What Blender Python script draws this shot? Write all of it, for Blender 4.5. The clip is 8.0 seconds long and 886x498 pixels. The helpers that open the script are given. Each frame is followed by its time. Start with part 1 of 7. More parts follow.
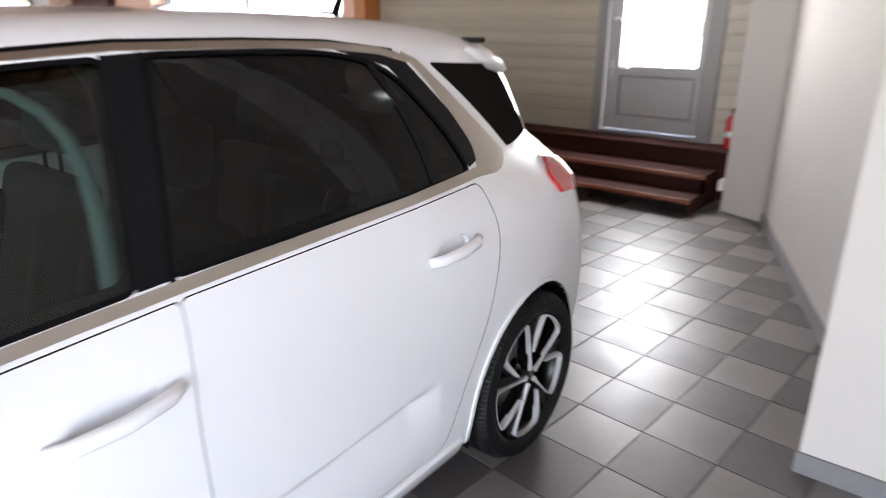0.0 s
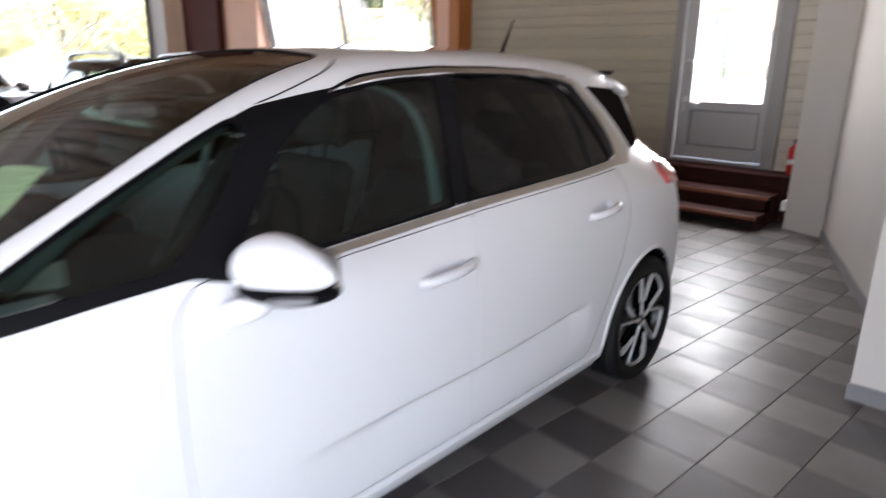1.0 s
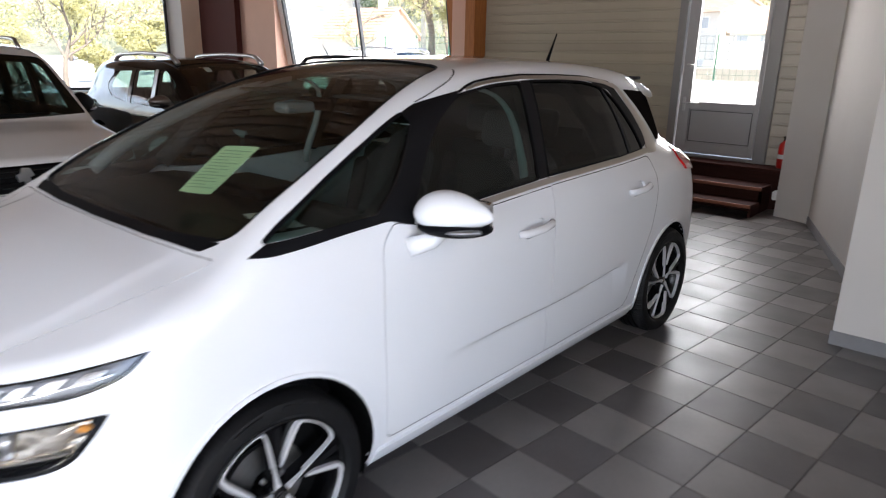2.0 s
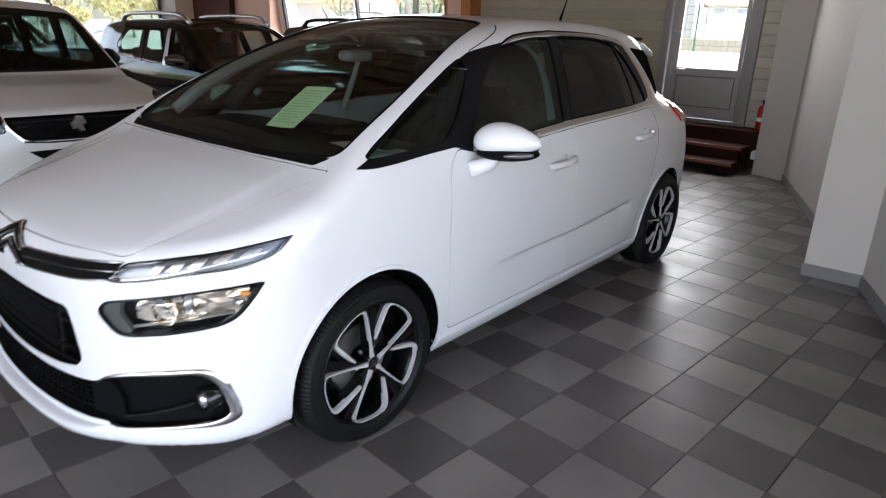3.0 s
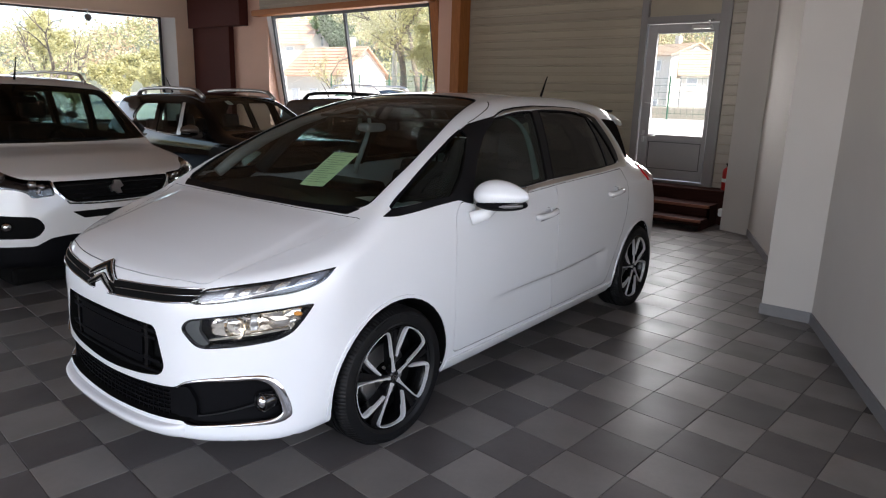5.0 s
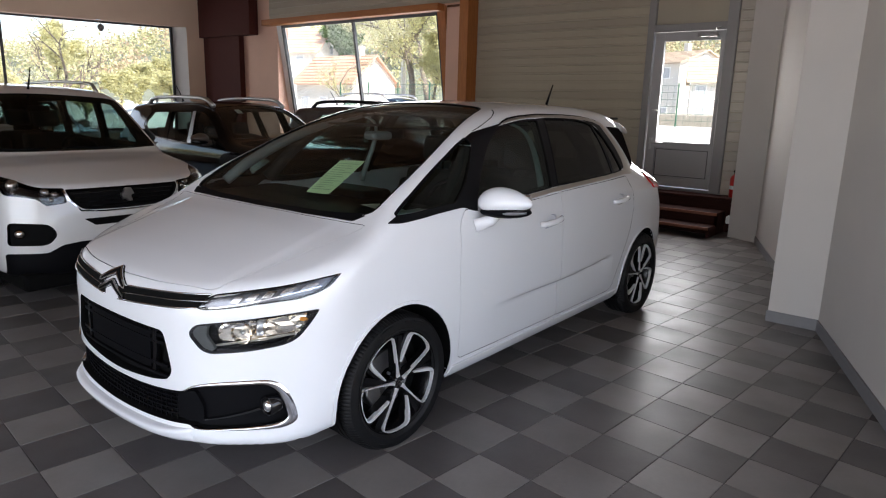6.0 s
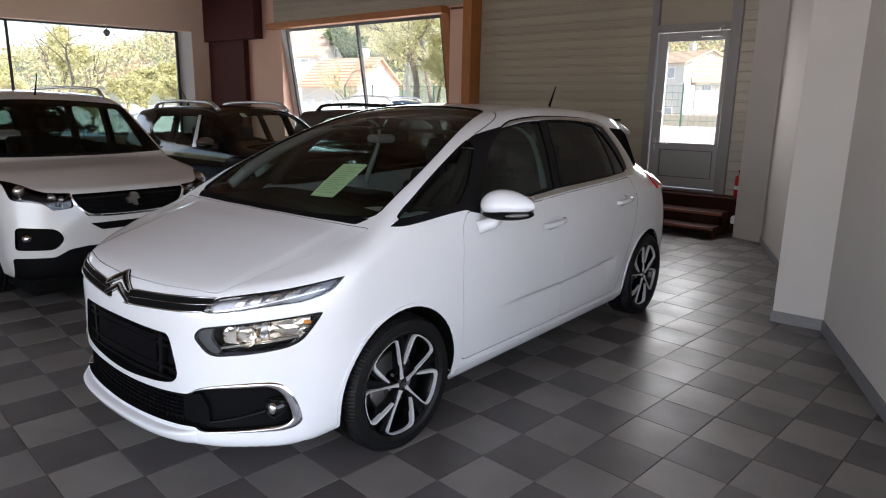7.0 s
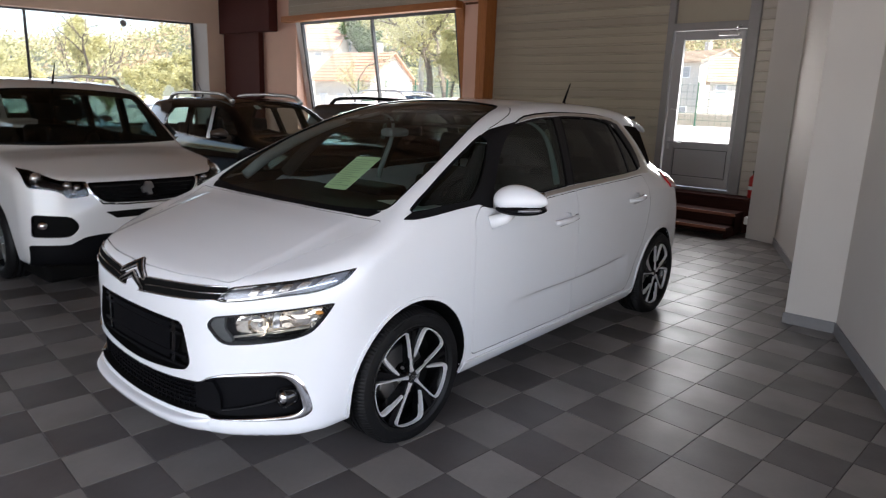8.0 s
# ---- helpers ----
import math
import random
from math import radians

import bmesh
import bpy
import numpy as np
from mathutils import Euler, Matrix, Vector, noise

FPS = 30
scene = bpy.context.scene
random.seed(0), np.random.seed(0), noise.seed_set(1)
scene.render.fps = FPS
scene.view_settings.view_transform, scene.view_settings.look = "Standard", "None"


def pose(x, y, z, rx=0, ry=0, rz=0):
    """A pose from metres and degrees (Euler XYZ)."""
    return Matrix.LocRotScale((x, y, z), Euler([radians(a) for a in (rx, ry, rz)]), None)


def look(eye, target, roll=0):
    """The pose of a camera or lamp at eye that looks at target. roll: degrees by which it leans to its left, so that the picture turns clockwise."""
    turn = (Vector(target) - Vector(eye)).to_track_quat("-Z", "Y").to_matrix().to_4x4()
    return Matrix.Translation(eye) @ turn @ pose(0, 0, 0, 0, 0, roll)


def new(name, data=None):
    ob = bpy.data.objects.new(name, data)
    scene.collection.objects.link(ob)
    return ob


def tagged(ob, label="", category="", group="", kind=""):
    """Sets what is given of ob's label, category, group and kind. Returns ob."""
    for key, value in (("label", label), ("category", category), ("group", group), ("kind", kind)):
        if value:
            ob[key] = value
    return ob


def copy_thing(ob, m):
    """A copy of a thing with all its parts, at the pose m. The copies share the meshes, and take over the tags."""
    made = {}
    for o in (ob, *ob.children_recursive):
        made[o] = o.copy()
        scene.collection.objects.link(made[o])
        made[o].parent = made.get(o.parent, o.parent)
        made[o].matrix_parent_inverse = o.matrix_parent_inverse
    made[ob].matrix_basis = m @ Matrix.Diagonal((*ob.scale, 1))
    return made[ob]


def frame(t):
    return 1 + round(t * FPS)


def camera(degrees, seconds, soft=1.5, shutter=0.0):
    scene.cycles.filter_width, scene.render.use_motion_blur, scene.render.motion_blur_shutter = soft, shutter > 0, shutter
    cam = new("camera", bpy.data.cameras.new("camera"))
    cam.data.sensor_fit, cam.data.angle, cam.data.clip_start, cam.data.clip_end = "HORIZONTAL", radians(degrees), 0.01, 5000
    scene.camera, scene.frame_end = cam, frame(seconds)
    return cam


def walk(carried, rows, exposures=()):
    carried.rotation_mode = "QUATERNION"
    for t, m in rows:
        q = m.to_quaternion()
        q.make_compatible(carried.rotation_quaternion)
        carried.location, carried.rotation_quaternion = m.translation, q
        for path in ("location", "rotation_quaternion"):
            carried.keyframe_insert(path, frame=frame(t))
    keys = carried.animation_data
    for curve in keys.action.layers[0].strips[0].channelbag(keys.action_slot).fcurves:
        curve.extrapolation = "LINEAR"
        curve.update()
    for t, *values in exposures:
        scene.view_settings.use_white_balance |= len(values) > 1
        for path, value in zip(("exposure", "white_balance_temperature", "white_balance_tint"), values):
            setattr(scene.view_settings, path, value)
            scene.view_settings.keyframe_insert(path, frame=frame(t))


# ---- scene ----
cam = camera(68.6, 8.0, soft=1.1, shutter=0.8)
PATH = [
    (0, (1.07, 0.903, 1.588), (-0.095, 2.386, 0.92), 0.2),
    (0.5, (1.183, 0.376, 1.605), (0.143, 1.983, 1.023), 1.8),
    (1, (1.326, -0.145, 1.568), (0.029, 1.271, 1.009), 0.7),
    (1.2, (1.359, -0.302, 1.615), (0.054, 1.088, 1.011), 0.9),
    (2.5, (1.565, -1.335, 1.583), (0.328, 0.139, 1.036), 1.7),
    (3, (1.605, -1.58, 1.542), (0.411, -0.111, 0.898), 2.0),
    (3.5, (1.658, -1.752, 1.57), (0.464, -0.266, 0.966), 3.4),
    (4, (1.818, -1.901, 1.548), (0.54, -0.464, 0.995), 1.7),
    (4.5, (1.917, -2.009, 1.574), (0.684, -0.531, 1.03), 1.7),
    (5, (1.893, -2.091, 1.579), (0.693, -0.556, 1.126), 1.7),
    (6.5, (1.949, -2.105, 1.588), (0.713, -0.592, 1.16), 1.3),
    (7, (1.951, -2.107, 1.591), (0.712, -0.596, 1.164), 1.1),
    (7.5, (1.954, -2.107, 1.591), (0.711, -0.598, 1.167), 1.1),
    (8, (1.948, -2.119, 1.583), (0.688, -0.63, 1.143), 2.0),
]
walk(cam, [(t, look(eye, target, roll)) for t, eye, target, roll in PATH],
     exposures=[(0.0, 3.06, 6480, 16), (0.5, 2.82, 6500, 16), (1.2, 2.30, 6500, 17), (2.5, 1.88, 6500, 15), (3.5, 1.58, 6550, 15), (4.0, 1.44, 6600, 15), (5.0, 1.46, 6600, 16), (8.0, 1.48, 6600, 16)])

# ---- light ----
world = bpy.data.worlds.new("world")
scene.world = world
world.use_nodes = True
wn = world.node_tree
sky = wn.nodes.new("ShaderNodeTexSky")
sky.sky_type, sky.sun_disc = "NISHITA", False
sky.sun_elevation, sky.sun_rotation = radians(47), radians(70)
wn.links.new(sky.outputs[0], wn.nodes["Background"].inputs[0])
wn.nodes["Background"].inputs[1].default_value = 0.15


def lamp(name, kind, energy, m, color=(1, 1, 1), size=(1, 1), angle=0.5):
    data = bpy.data.lights.new(name, kind)
    data.energy, data.color = energy, color
    if kind == "AREA":
        data.shape, data.size, data.size_y = "RECTANGLE", size[0], size[1]
    if kind == "SUN":
        data.angle = radians(angle)
    ob = new(name, data)
    ob.matrix_world = m
    return ob


lamp("sun", "SUN", 5.0, look((22, 4, 26), (0, 12, 0)), (1.0, 0.95, 0.88))
# daylight in the shop window behind the walk
lamp("window_light_front", "AREA", 75, look((1.2, -5.9, 1.9), (0.6, -1.5, 0.0)), (0.90, 0.95, 1.0), (5.4, 2.7))
# added fill from the right; no window is seen on this side
lamp("window_light_right", "AREA", 12, look((3.35, -1.9, 1.25), (0.5, -0.8, 0.1)), (0.88, 0.94, 1.0), (5.2, 1.8))
# daylight in the left and back shop windows and in the door
lamp("window_light_side", "AREA", 30, look((-15.4, 1.5, 2.1), (0, 1.5, 1.2)), (0.96, 0.98, 1.0), (7.0, 2.2))
lamp("window_light_back", "AREA", 38, look((-8.3, 7.9, 2.1), (-8.0, 0, 0.6)), (0.96, 0.98, 1.0), (4.2, 1.8))
lamp("door_light", "AREA", 16, look((-1.37, 7.6, 1.85), (-1.3, 0, 0.0)), (1.0, 0.99, 0.97), (0.72, 1.35))

# ---- materials ----
def nodes_of(mat):
    return mat.node_tree.nodes, mat.node_tree.links


def material(name, color, rough=0.5, metal=0.0, spread=0.06, scale=8.0, bump=0.0, bump_scale=60.0, coat=0.0, stain=0.0, stain_scale=1.2, spec=0.5, rough_spread=0.0, random_tint=0.0):
    """A procedural surface: base colour with grain at one scale and stains at another, fine relief and uneven gloss."""
    mat = bpy.data.materials.new(name)
    mat.use_nodes = True
    n, l = nodes_of(mat)
    b = n["Principled BSDF"]
    b.inputs["Metallic"].default_value = metal
    b.inputs["Roughness"].default_value = rough
    b.inputs["Specular IOR Level"].default_value = spec
    b.inputs["Coat Weight"].default_value = coat
    b.inputs["Coat Roughness"].default_value = 0.04
    co = n.new("ShaderNodeTexCoord")
    grain = n.new("ShaderNodeTexNoise")
    grain.inputs["Scale"].default_value, grain.inputs["Detail"].default_value = scale, 5.0
    l.new(co.outputs["Object"], grain.inputs["Vector"])
    mix = n.new("ShaderNodeMix")
    mix.data_type = "RGBA"
    mix.inputs[6].default_value = (*[c * (1 - spread) for c in color], 1)
    mix.inputs[7].default_value = (*[min(1, c * (1 + spread)) for c in color], 1)
    l.new(grain.outputs[0], mix.inputs[0])
    out = mix.outputs[2]
    if stain:
        blot = n.new("ShaderNodeTexNoise")
        blot.inputs["Scale"].default_value, blot.inputs["Detail"].default_value = stain_scale, 6.0
        l.new(co.outputs["Object"], blot.inputs["Vector"])
        ramp = n.new("ShaderNodeMapRange")
        ramp.inputs[1].default_value, ramp.inputs[2].default_value = 0.42, 0.72
        ramp.inputs[3].default_value, ramp.inputs[4].default_value = 1.0, 1.0 - stain
        l.new(blot.outputs[0], ramp.inputs[0])
        mul = n.new("ShaderNodeMix")
        mul.data_type, mul.blend_type = "RGBA", "MULTIPLY"
        mul.inputs[0].default_value = 1.0
        l.new(out, mul.inputs[6])
        l.new(ramp.outputs[0], mul.inputs[7])
        out = mul.outputs[2]
    if random_tint:
        info = n.new("ShaderNodeObjectInfo")
        isl = n.new("ShaderNodeNewGeometry")
        add = n.new("ShaderNodeMath")
        l.new(info.outputs["Random"], add.inputs[0])
        l.new(isl.outputs["Random Per Island"], add.inputs[1])
        fr = n.new("ShaderNodeMath")
        fr.operation = "FRACT"
        l.new(add.outputs[0], fr.inputs[0])
        rr = n.new("ShaderNodeMapRange")
        rr.inputs[3].default_value, rr.inputs[4].default_value = 1 - random_tint, 1 + random_tint
        l.new(fr.outputs[0], rr.inputs[0])
        mul = n.new("ShaderNodeMix")
        mul.data_type, mul.blend_type = "RGBA", "MULTIPLY"
        mul.inputs[0].default_value = 1.0
        l.new(out, mul.inputs[6])
        l.new(rr.outputs[0], mul.inputs[7])
        out = mul.outputs[2]
    l.new(out, b.inputs["Base Color"])
    if rough_spread:
        rn = n.new("ShaderNodeTexNoise")
        rn.inputs["Scale"].default_value, rn.inputs["Detail"].default_value = 3.5, 6.0
        l.new(co.outputs["Object"], rn.inputs["Vector"])
        rm = n.new("ShaderNodeMapRange")
        rm.inputs[1].default_value, rm.inputs[2].default_value = 0.3, 0.7
        rm.inputs[3].default_value, rm.inputs[4].default_value = max(0.02, rough - rough_spread), rough + rough_spread
        l.new(rn.outputs[0], rm.inputs[0])
        l.new(rm.outputs[0], b.inputs["Roughness"])
    if bump:
        bn = n.new("ShaderNodeTexNoise")
        bn.inputs["Scale"].default_value, bn.inputs["Detail"].default_value = bump_scale, 4.0
        l.new(co.outputs["Object"], bn.inputs["Vector"])
        bp = n.new("ShaderNodeBump")
        bp.inputs["Strength"].default_value, bp.inputs["Distance"].default_value = bump, 0.004
        l.new(bn.outputs[0], bp.inputs["Height"])
        l.new(bp.outputs[0], b.inputs["Normal"])
    return mat


def glass(name, tint, base=0.04, rough=0.0):
    """A thin pane: light passes tinted, and the gloss grows towards grazing, alike from both sides."""
    mat = bpy.data.materials.new(name)
    mat.use_nodes = True
    n, l = nodes_of(mat)
    n.remove(n["Principled BSDF"])
    tr, gl, lw, mx = n.new("ShaderNodeBsdfTransparent"), n.new("ShaderNodeBsdfGlossy"), n.new("ShaderNodeLayerWeight"), n.new("ShaderNodeMixShader")
    power, scale = n.new("ShaderNodeMath"), n.new("ShaderNodeMath")
    power.operation, scale.operation = "POWER", "MULTIPLY_ADD"
    power.inputs[1].default_value = 5.0
    scale.inputs[1].default_value, scale.inputs[2].default_value = 1 - base, base
    tr.inputs[0].default_value = (*tint, 1)
    gl.inputs["Roughness"].default_value = rough
    lw.inputs[0].default_value = 0.5
    l.new(lw.outputs["Facing"], power.inputs[0])
    l.new(power.outputs[0], scale.inputs[0])
    l.new(scale.outputs[0], mx.inputs[0])
    l.new(tr.outputs[0], mx.inputs[1])
    l.new(gl.outputs[0], mx.inputs[2])
    l.new(mx.outputs[0], n["Material Output"].inputs[0])
    return mat


PAINT_WHITE = material("white_paint", (0.79, 0.80, 0.82), 0.40, coat=1.0, spec=0.12, spread=0.01, scale=3.0, stain=0.02)
PAINT_PEARL = material("van_white_paint", (0.70, 0.69, 0.68), 0.35, coat=0.9, spread=0.01, scale=3.0, stain=0.03)
PAINT_BLACK = material("black_paint", (0.003, 0.003, 0.004), 0.06, spec=0.3, coat=0.0, spread=0.02)
PAINT_GREY = material("grey_paint", (0.05, 0.05, 0.055), 0.25, metal=0.4, coat=1.0, spread=0.02)
LAMP_SILVER = material("lamp_silver", (0.42, 0.40, 0.38), 0.22, metal=0.9, spread=0.35, scale=25)
LAMP_WARM = material("lamp_reflector", (0.92, 0.83, 0.70), 0.12, metal=1.0, spread=0.1, scale=30)
LAMP_GREY = material("lamp_grey", (0.20, 0.20, 0.21), 0.3, metal=0.8, spread=0.3, scale=25)
LINER = material("dark_liner", (0.004, 0.004, 0.004), 0.85, spec=0.1, bump=0.2)
PLASTIC = material("black_plastic", (0.004, 0.004, 0.005), 0.55, spec=0.07, spread=0.1, bump=0.15, bump_scale=300)
GLOSS_BLACK = material("gloss_black", (0.006, 0.006, 0.007), 0.12, spread=0.05)
CHROME = material("chrome", (0.78, 0.78, 0.79), 0.05, metal=1.0, spread=0.01)
BRONZE = material("bronze_mirror_cap", (0.16, 0.13, 0.115), 0.3, metal=0.6, coat=0.5, spread=0.03)
SATIN = material("satin_metal", (0.55, 0.55, 0.55), 0.3, metal=1.0, spread=0.03)
CHAMPAGNE = material("champagne_trim", (0.46, 0.42, 0.37), 0.28, metal=0.85, spread=0.02)
RUBBER = material("tyre_rubber", (0.007, 0.007, 0.0075), 0.5, spec=0.22, spread=0.15, scale=40, bump=0.2, bump_scale=200)
RIM_BLACK = material("rim_black", (0.004, 0.004, 0.0045), 0.25, spec=0.25, spread=0.05)
RIM_CUT = material("rim_machined", (0.80, 0.80, 0.81), 0.30, metal=0.45, spread=0.04, scale=120)
DISC = material("brake_steel", (0.3, 0.3, 0.3), 0.4, metal=1.0, spread=0.1, scale=60)
SEAT = material("seat_cloth", (0.009, 0.010, 0.011), 0.9, spread=0.2, scale=30)
SEAT_PALE = material("seat_edge_cloth", (0.30, 0.32, 0.32), 0.85, spread=0.1, scale=90, bump=0.3, bump_scale=400)
GLASS_CLEAR = glass("windscreen_glass", (0.60, 0.68, 0.65), 0.052)
GLASS_SHADE = glass("shaded_windscreen", (0.36, 0.42, 0.40), 0.05)
GLASS_GREEN = glass("side_glass", (0.25, 0.37, 0.34), 0.05)
GLASS_LIGHT = glass("far_side_glass", (0.84, 0.90, 0.88), 0.06)
PANEL_DARK = material("dark_side_panel", (0.014, 0.012, 0.011), 0.5, spec=0.0, spread=0.05)
PILLAR = material("black_pillar_film", (0.005, 0.005, 0.006), 0.4, spec=0.12, spread=0.05)
GLASS_DARK = glass("privacy_glass", (0.08, 0.08, 0.08), 0.032)
GLASS_PANE = glass("window_pane", (0.94, 0.96, 0.95))
LENS = glass("lamp_lens", (0.92, 0.93, 0.94), 0.025)
RED_LENS = material("red_lens", (0.55, 0.012, 0.014), 0.08, coat=1.0, spread=0.1)
AMBER = material("amber_lens", (0.75, 0.30, 0.06), 0.15, spread=0.1)
PAPER = material("green_paper", (0.48, 0.58, 0.32), 0.75, spread=0.04)
WHITE_PAPER = material("white_paper", (0.72, 0.80, 0.78), 0.75, spread=0.03)
INSERT = material("dark_lamp_insert", (0.06, 0.066, 0.065), 0.5, spread=0.1)
INK = material("print_grey", (0.25, 0.31, 0.18), 0.8)
TILE_DARK = material("tile_dark", (0.090, 0.081, 0.079), 0.40, spec=0.55, spread=0.14, scale=30, bump=0.10, bump_scale=90, stain=0.2, stain_scale=1.6, rough_spread=0.07, random_tint=0.12)
TILE_LIGHT = material("tile_light", (0.178, 0.165, 0.156), 0.40, spec=0.55, spread=0.10, scale=30, bump=0.10, bump_scale=90, stain=0.2, stain_scale=1.6, rough_spread=0.07, random_tint=0.10)
GROUT = material("tile_grout", (0.065, 0.060, 0.057), 0.9, spread=0.2, scale=60)
WALL_WHITE = material("white_plaster", (0.56, 0.525, 0.49), 0.75, spread=0.02, scale=4, bump=0.12, bump_scale=140, stain=0.05, stain_scale=1.1)
WALL_PINK = material("salmon_plaster", (0.74, 0.48, 0.37), 0.8, spread=0.03, scale=4, bump=0.12, bump_scale=140, stain=0.05)
WALL_CREAM = material("cream_plaster", (0.80, 0.61, 0.47), 0.8, spread=0.03, scale=4, bump=0.12, bump_scale=140, stain=0.05)
MAROON = material("maroon_panel", (0.075, 0.021, 0.017), 0.75, spec=0.2, spread=0.06, scale=5, bump=0.08)
SKIRTING = material("grey_skirting", (0.20, 0.195, 0.20), 0.45, spread=0.08, scale=20, stain=0.1)
CLADDING = material("cladding_panel", (0.40, 0.355, 0.275), 0.34, rough_spread=0.06, spread=0.04, scale=5, stain=0.10, stain_scale=0.8, random_tint=0.07)
CLADDING_PALE = material("pale_cladding_panel", (0.52, 0.48, 0.41), 0.4, spread=0.05, scale=5, stain=0.12, stain_scale=0.9, random_tint=0.08)
ALU = material("grey_aluminium", (0.27, 0.262, 0.258), 0.4, metal=0.2, spread=0.03)
ALU_LIGHT = material("light_grey_door", (0.38, 0.375, 0.375), 0.45, spread=0.02, stain=0.04)
DARK_FRAME = material("dark_window_frame", (0.03, 0.03, 0.035), 0.4, spread=0.05)
WHITE_FRAME = material("white_window_frame", (0.75, 0.75, 0.74), 0.45, spread=0.02)


def wood(name, dark, light, scale=(2.0, 14.0, 14.0), rough=0.5, spec=0.5):
    mat = material(name, light, rough, spec=spec, bump=0.12, bump_scale=50)
    n, l = nodes_of(mat)
    b = n["Principled BSDF"]
    co, mp, ns, mx = n.new("ShaderNodeTexCoord"), n.new("ShaderNodeMapping"), n.new("ShaderNodeTexNoise"), n.new("ShaderNodeMix")
    mx.data_type = "RGBA"
    mp.inputs["Scale"].default_value = scale
    ns.inputs["Scale"].default_value, ns.inputs["Detail"].default_value, ns.inputs["Distortion"].default_value = 3.0, 8.0, 0.6
    l.new(co.outputs["Object"], mp.inputs[0])
    l.new(mp.outputs[0], ns.inputs["Vector"])
    l.new(ns.outputs[0], mx.inputs[0])
    mx.inputs[6].default_value, mx.inputs[7].default_value = (*dark, 1), (*light, 1)
    l.new(mx.outputs[2], b.inputs["Base Color"])
    return mat


WOOD_ORANGE = wood("orange_timber", (0.26, 0.080, 0.016), (0.52, 0.19, 0.045), (14, 14, 1.6))
WOOD_BEAM = wood("orange_beam_timber", (0.26, 0.080, 0.016), (0.52, 0.19, 0.045), (1.6, 14, 14))
# orange timber darkened in colour to give the recessed infill its shade
WOOD_SHADED = wood("shaded_orange_timber", (0.085, 0.030, 0.010), (0.16, 0.058, 0.018), (14, 14, 1.6))
WOOD_STEP = wood("dark_red_step_wood", (0.022, 0.007, 0.0055), (0.048, 0.016, 0.012), (1.6, 14, 14), 0.75, 0.12)
WOOD_NOSE = wood("worn_nosing_wood", (0.16, 0.05, 0.025), (0.28, 0.095, 0.045), (1.6, 14, 14))
WOOD_CEIL = wood("ceiling_board_wood", (0.16, 0.080, 0.035), (0.33, 0.18, 0.085), (1.6, 14, 14))


# ---- mesh helpers ----
from mathutils.geometry import delaunay_2d_cdt


def mesh_of(name, verts, faces, mats=(), smooth=False, mat_index=None):
    me = bpy.data.meshes.new(name)
    me.from_pydata([tuple(v) for v in verts], [], [tuple(int(i) for i in f) for f in faces])
    for m in mats:
        me.materials.append(m)
    if smooth:
        me.polygons.foreach_set("use_smooth", [True] * len(me.polygons))
    if mat_index is not None:
        me.polygons.foreach_set("material_index", mat_index)
    me.update()
    return me


def part(name, bm, mat, parent=None, label="", smooth=False):
    """Links a bmesh or a mesh as one object under a thing or a part."""
    if isinstance(bm, bmesh.types.BMesh):
        me = bpy.data.meshes.new(name)
        bm.to_mesh(me)
        bm.free()
        me.materials.append(mat)
        if smooth:
            me.polygons.foreach_set("use_smooth", [True] * len(me.polygons))
    else:
        me = bm
        if mat is not None and not me.materials:
            me.materials.append(mat)
    ob = new(name, me)
    if parent is not None:
        ob.parent = parent
    if label:
        ob["label"] = label
    return ob


def box_bm(x0, x1, y0, y1, z0, z1, bevel=0.0, segments=2):
    bm = bmesh.new()
    bmesh.ops.create_cube(bm, size=1.0)
    for v in bm.verts:
        v.co = Vector(((x0 + x1) / 2 + v.co.x * (x1 - x0), (y0 + y1) / 2 + v.co.y * (y1 - y0), (z0 + z1) / 2 + v.co.z * (z1 - z0)))
    if bevel:
        bmesh.ops.bevel(bm, geom=bm.edges[:], offset=bevel, segments=segments, affect="EDGES", profile=0.5)
    return bm


def prism_bm(points, z0, z1, bevel=0.0):
    """A plan outline raised from z0 to z1."""
    bm = bmesh.new()
    f = bm.faces.new([bm.verts.new((x, y, z0)) for x, y in points])
    r = bmesh.ops.extrude_face_region(bm, geom=[f])
    for v in r["geom"]:
        if isinstance(v, bmesh.types.BMVert):
            v.co.z = z1
    bmesh.ops.recalc_face_normals(bm, faces=bm.faces[:])
    if bevel:
        bmesh.ops.bevel(bm, geom=bm.edges[:], offset=bevel, segments=2, affect="EDGES", profile=0.5)
    return bm


def lathe_bm(profile, axis="x", n=48):
    """Turns a closed or open profile of (radius, along) about an axis."""
    bm = bmesh.new()
    rings = []
    for k in range(n):
        a = 2 * math.pi * k / n
        ring = []
        for r, t in profile:
            c, s = r * math.cos(a), r * math.sin(a)
            ring.append(bm.verts.new({"x": (t, c, s), "y": (c, t, s), "z": (c, s, t)}[axis]))
        rings.append(ring)
    for k in range(n):
        a, b = rings[k], rings[(k + 1) % n]
        for i in range(len(profile) - 1):
            bm.faces.new((a[i], a[i + 1], b[i + 1], b[i]))
    bmesh.ops.remove_doubles(bm, verts=bm.verts[:], dist=1e-5)
    bmesh.ops.recalc_face_normals(bm, faces=bm.faces[:])
    return bm


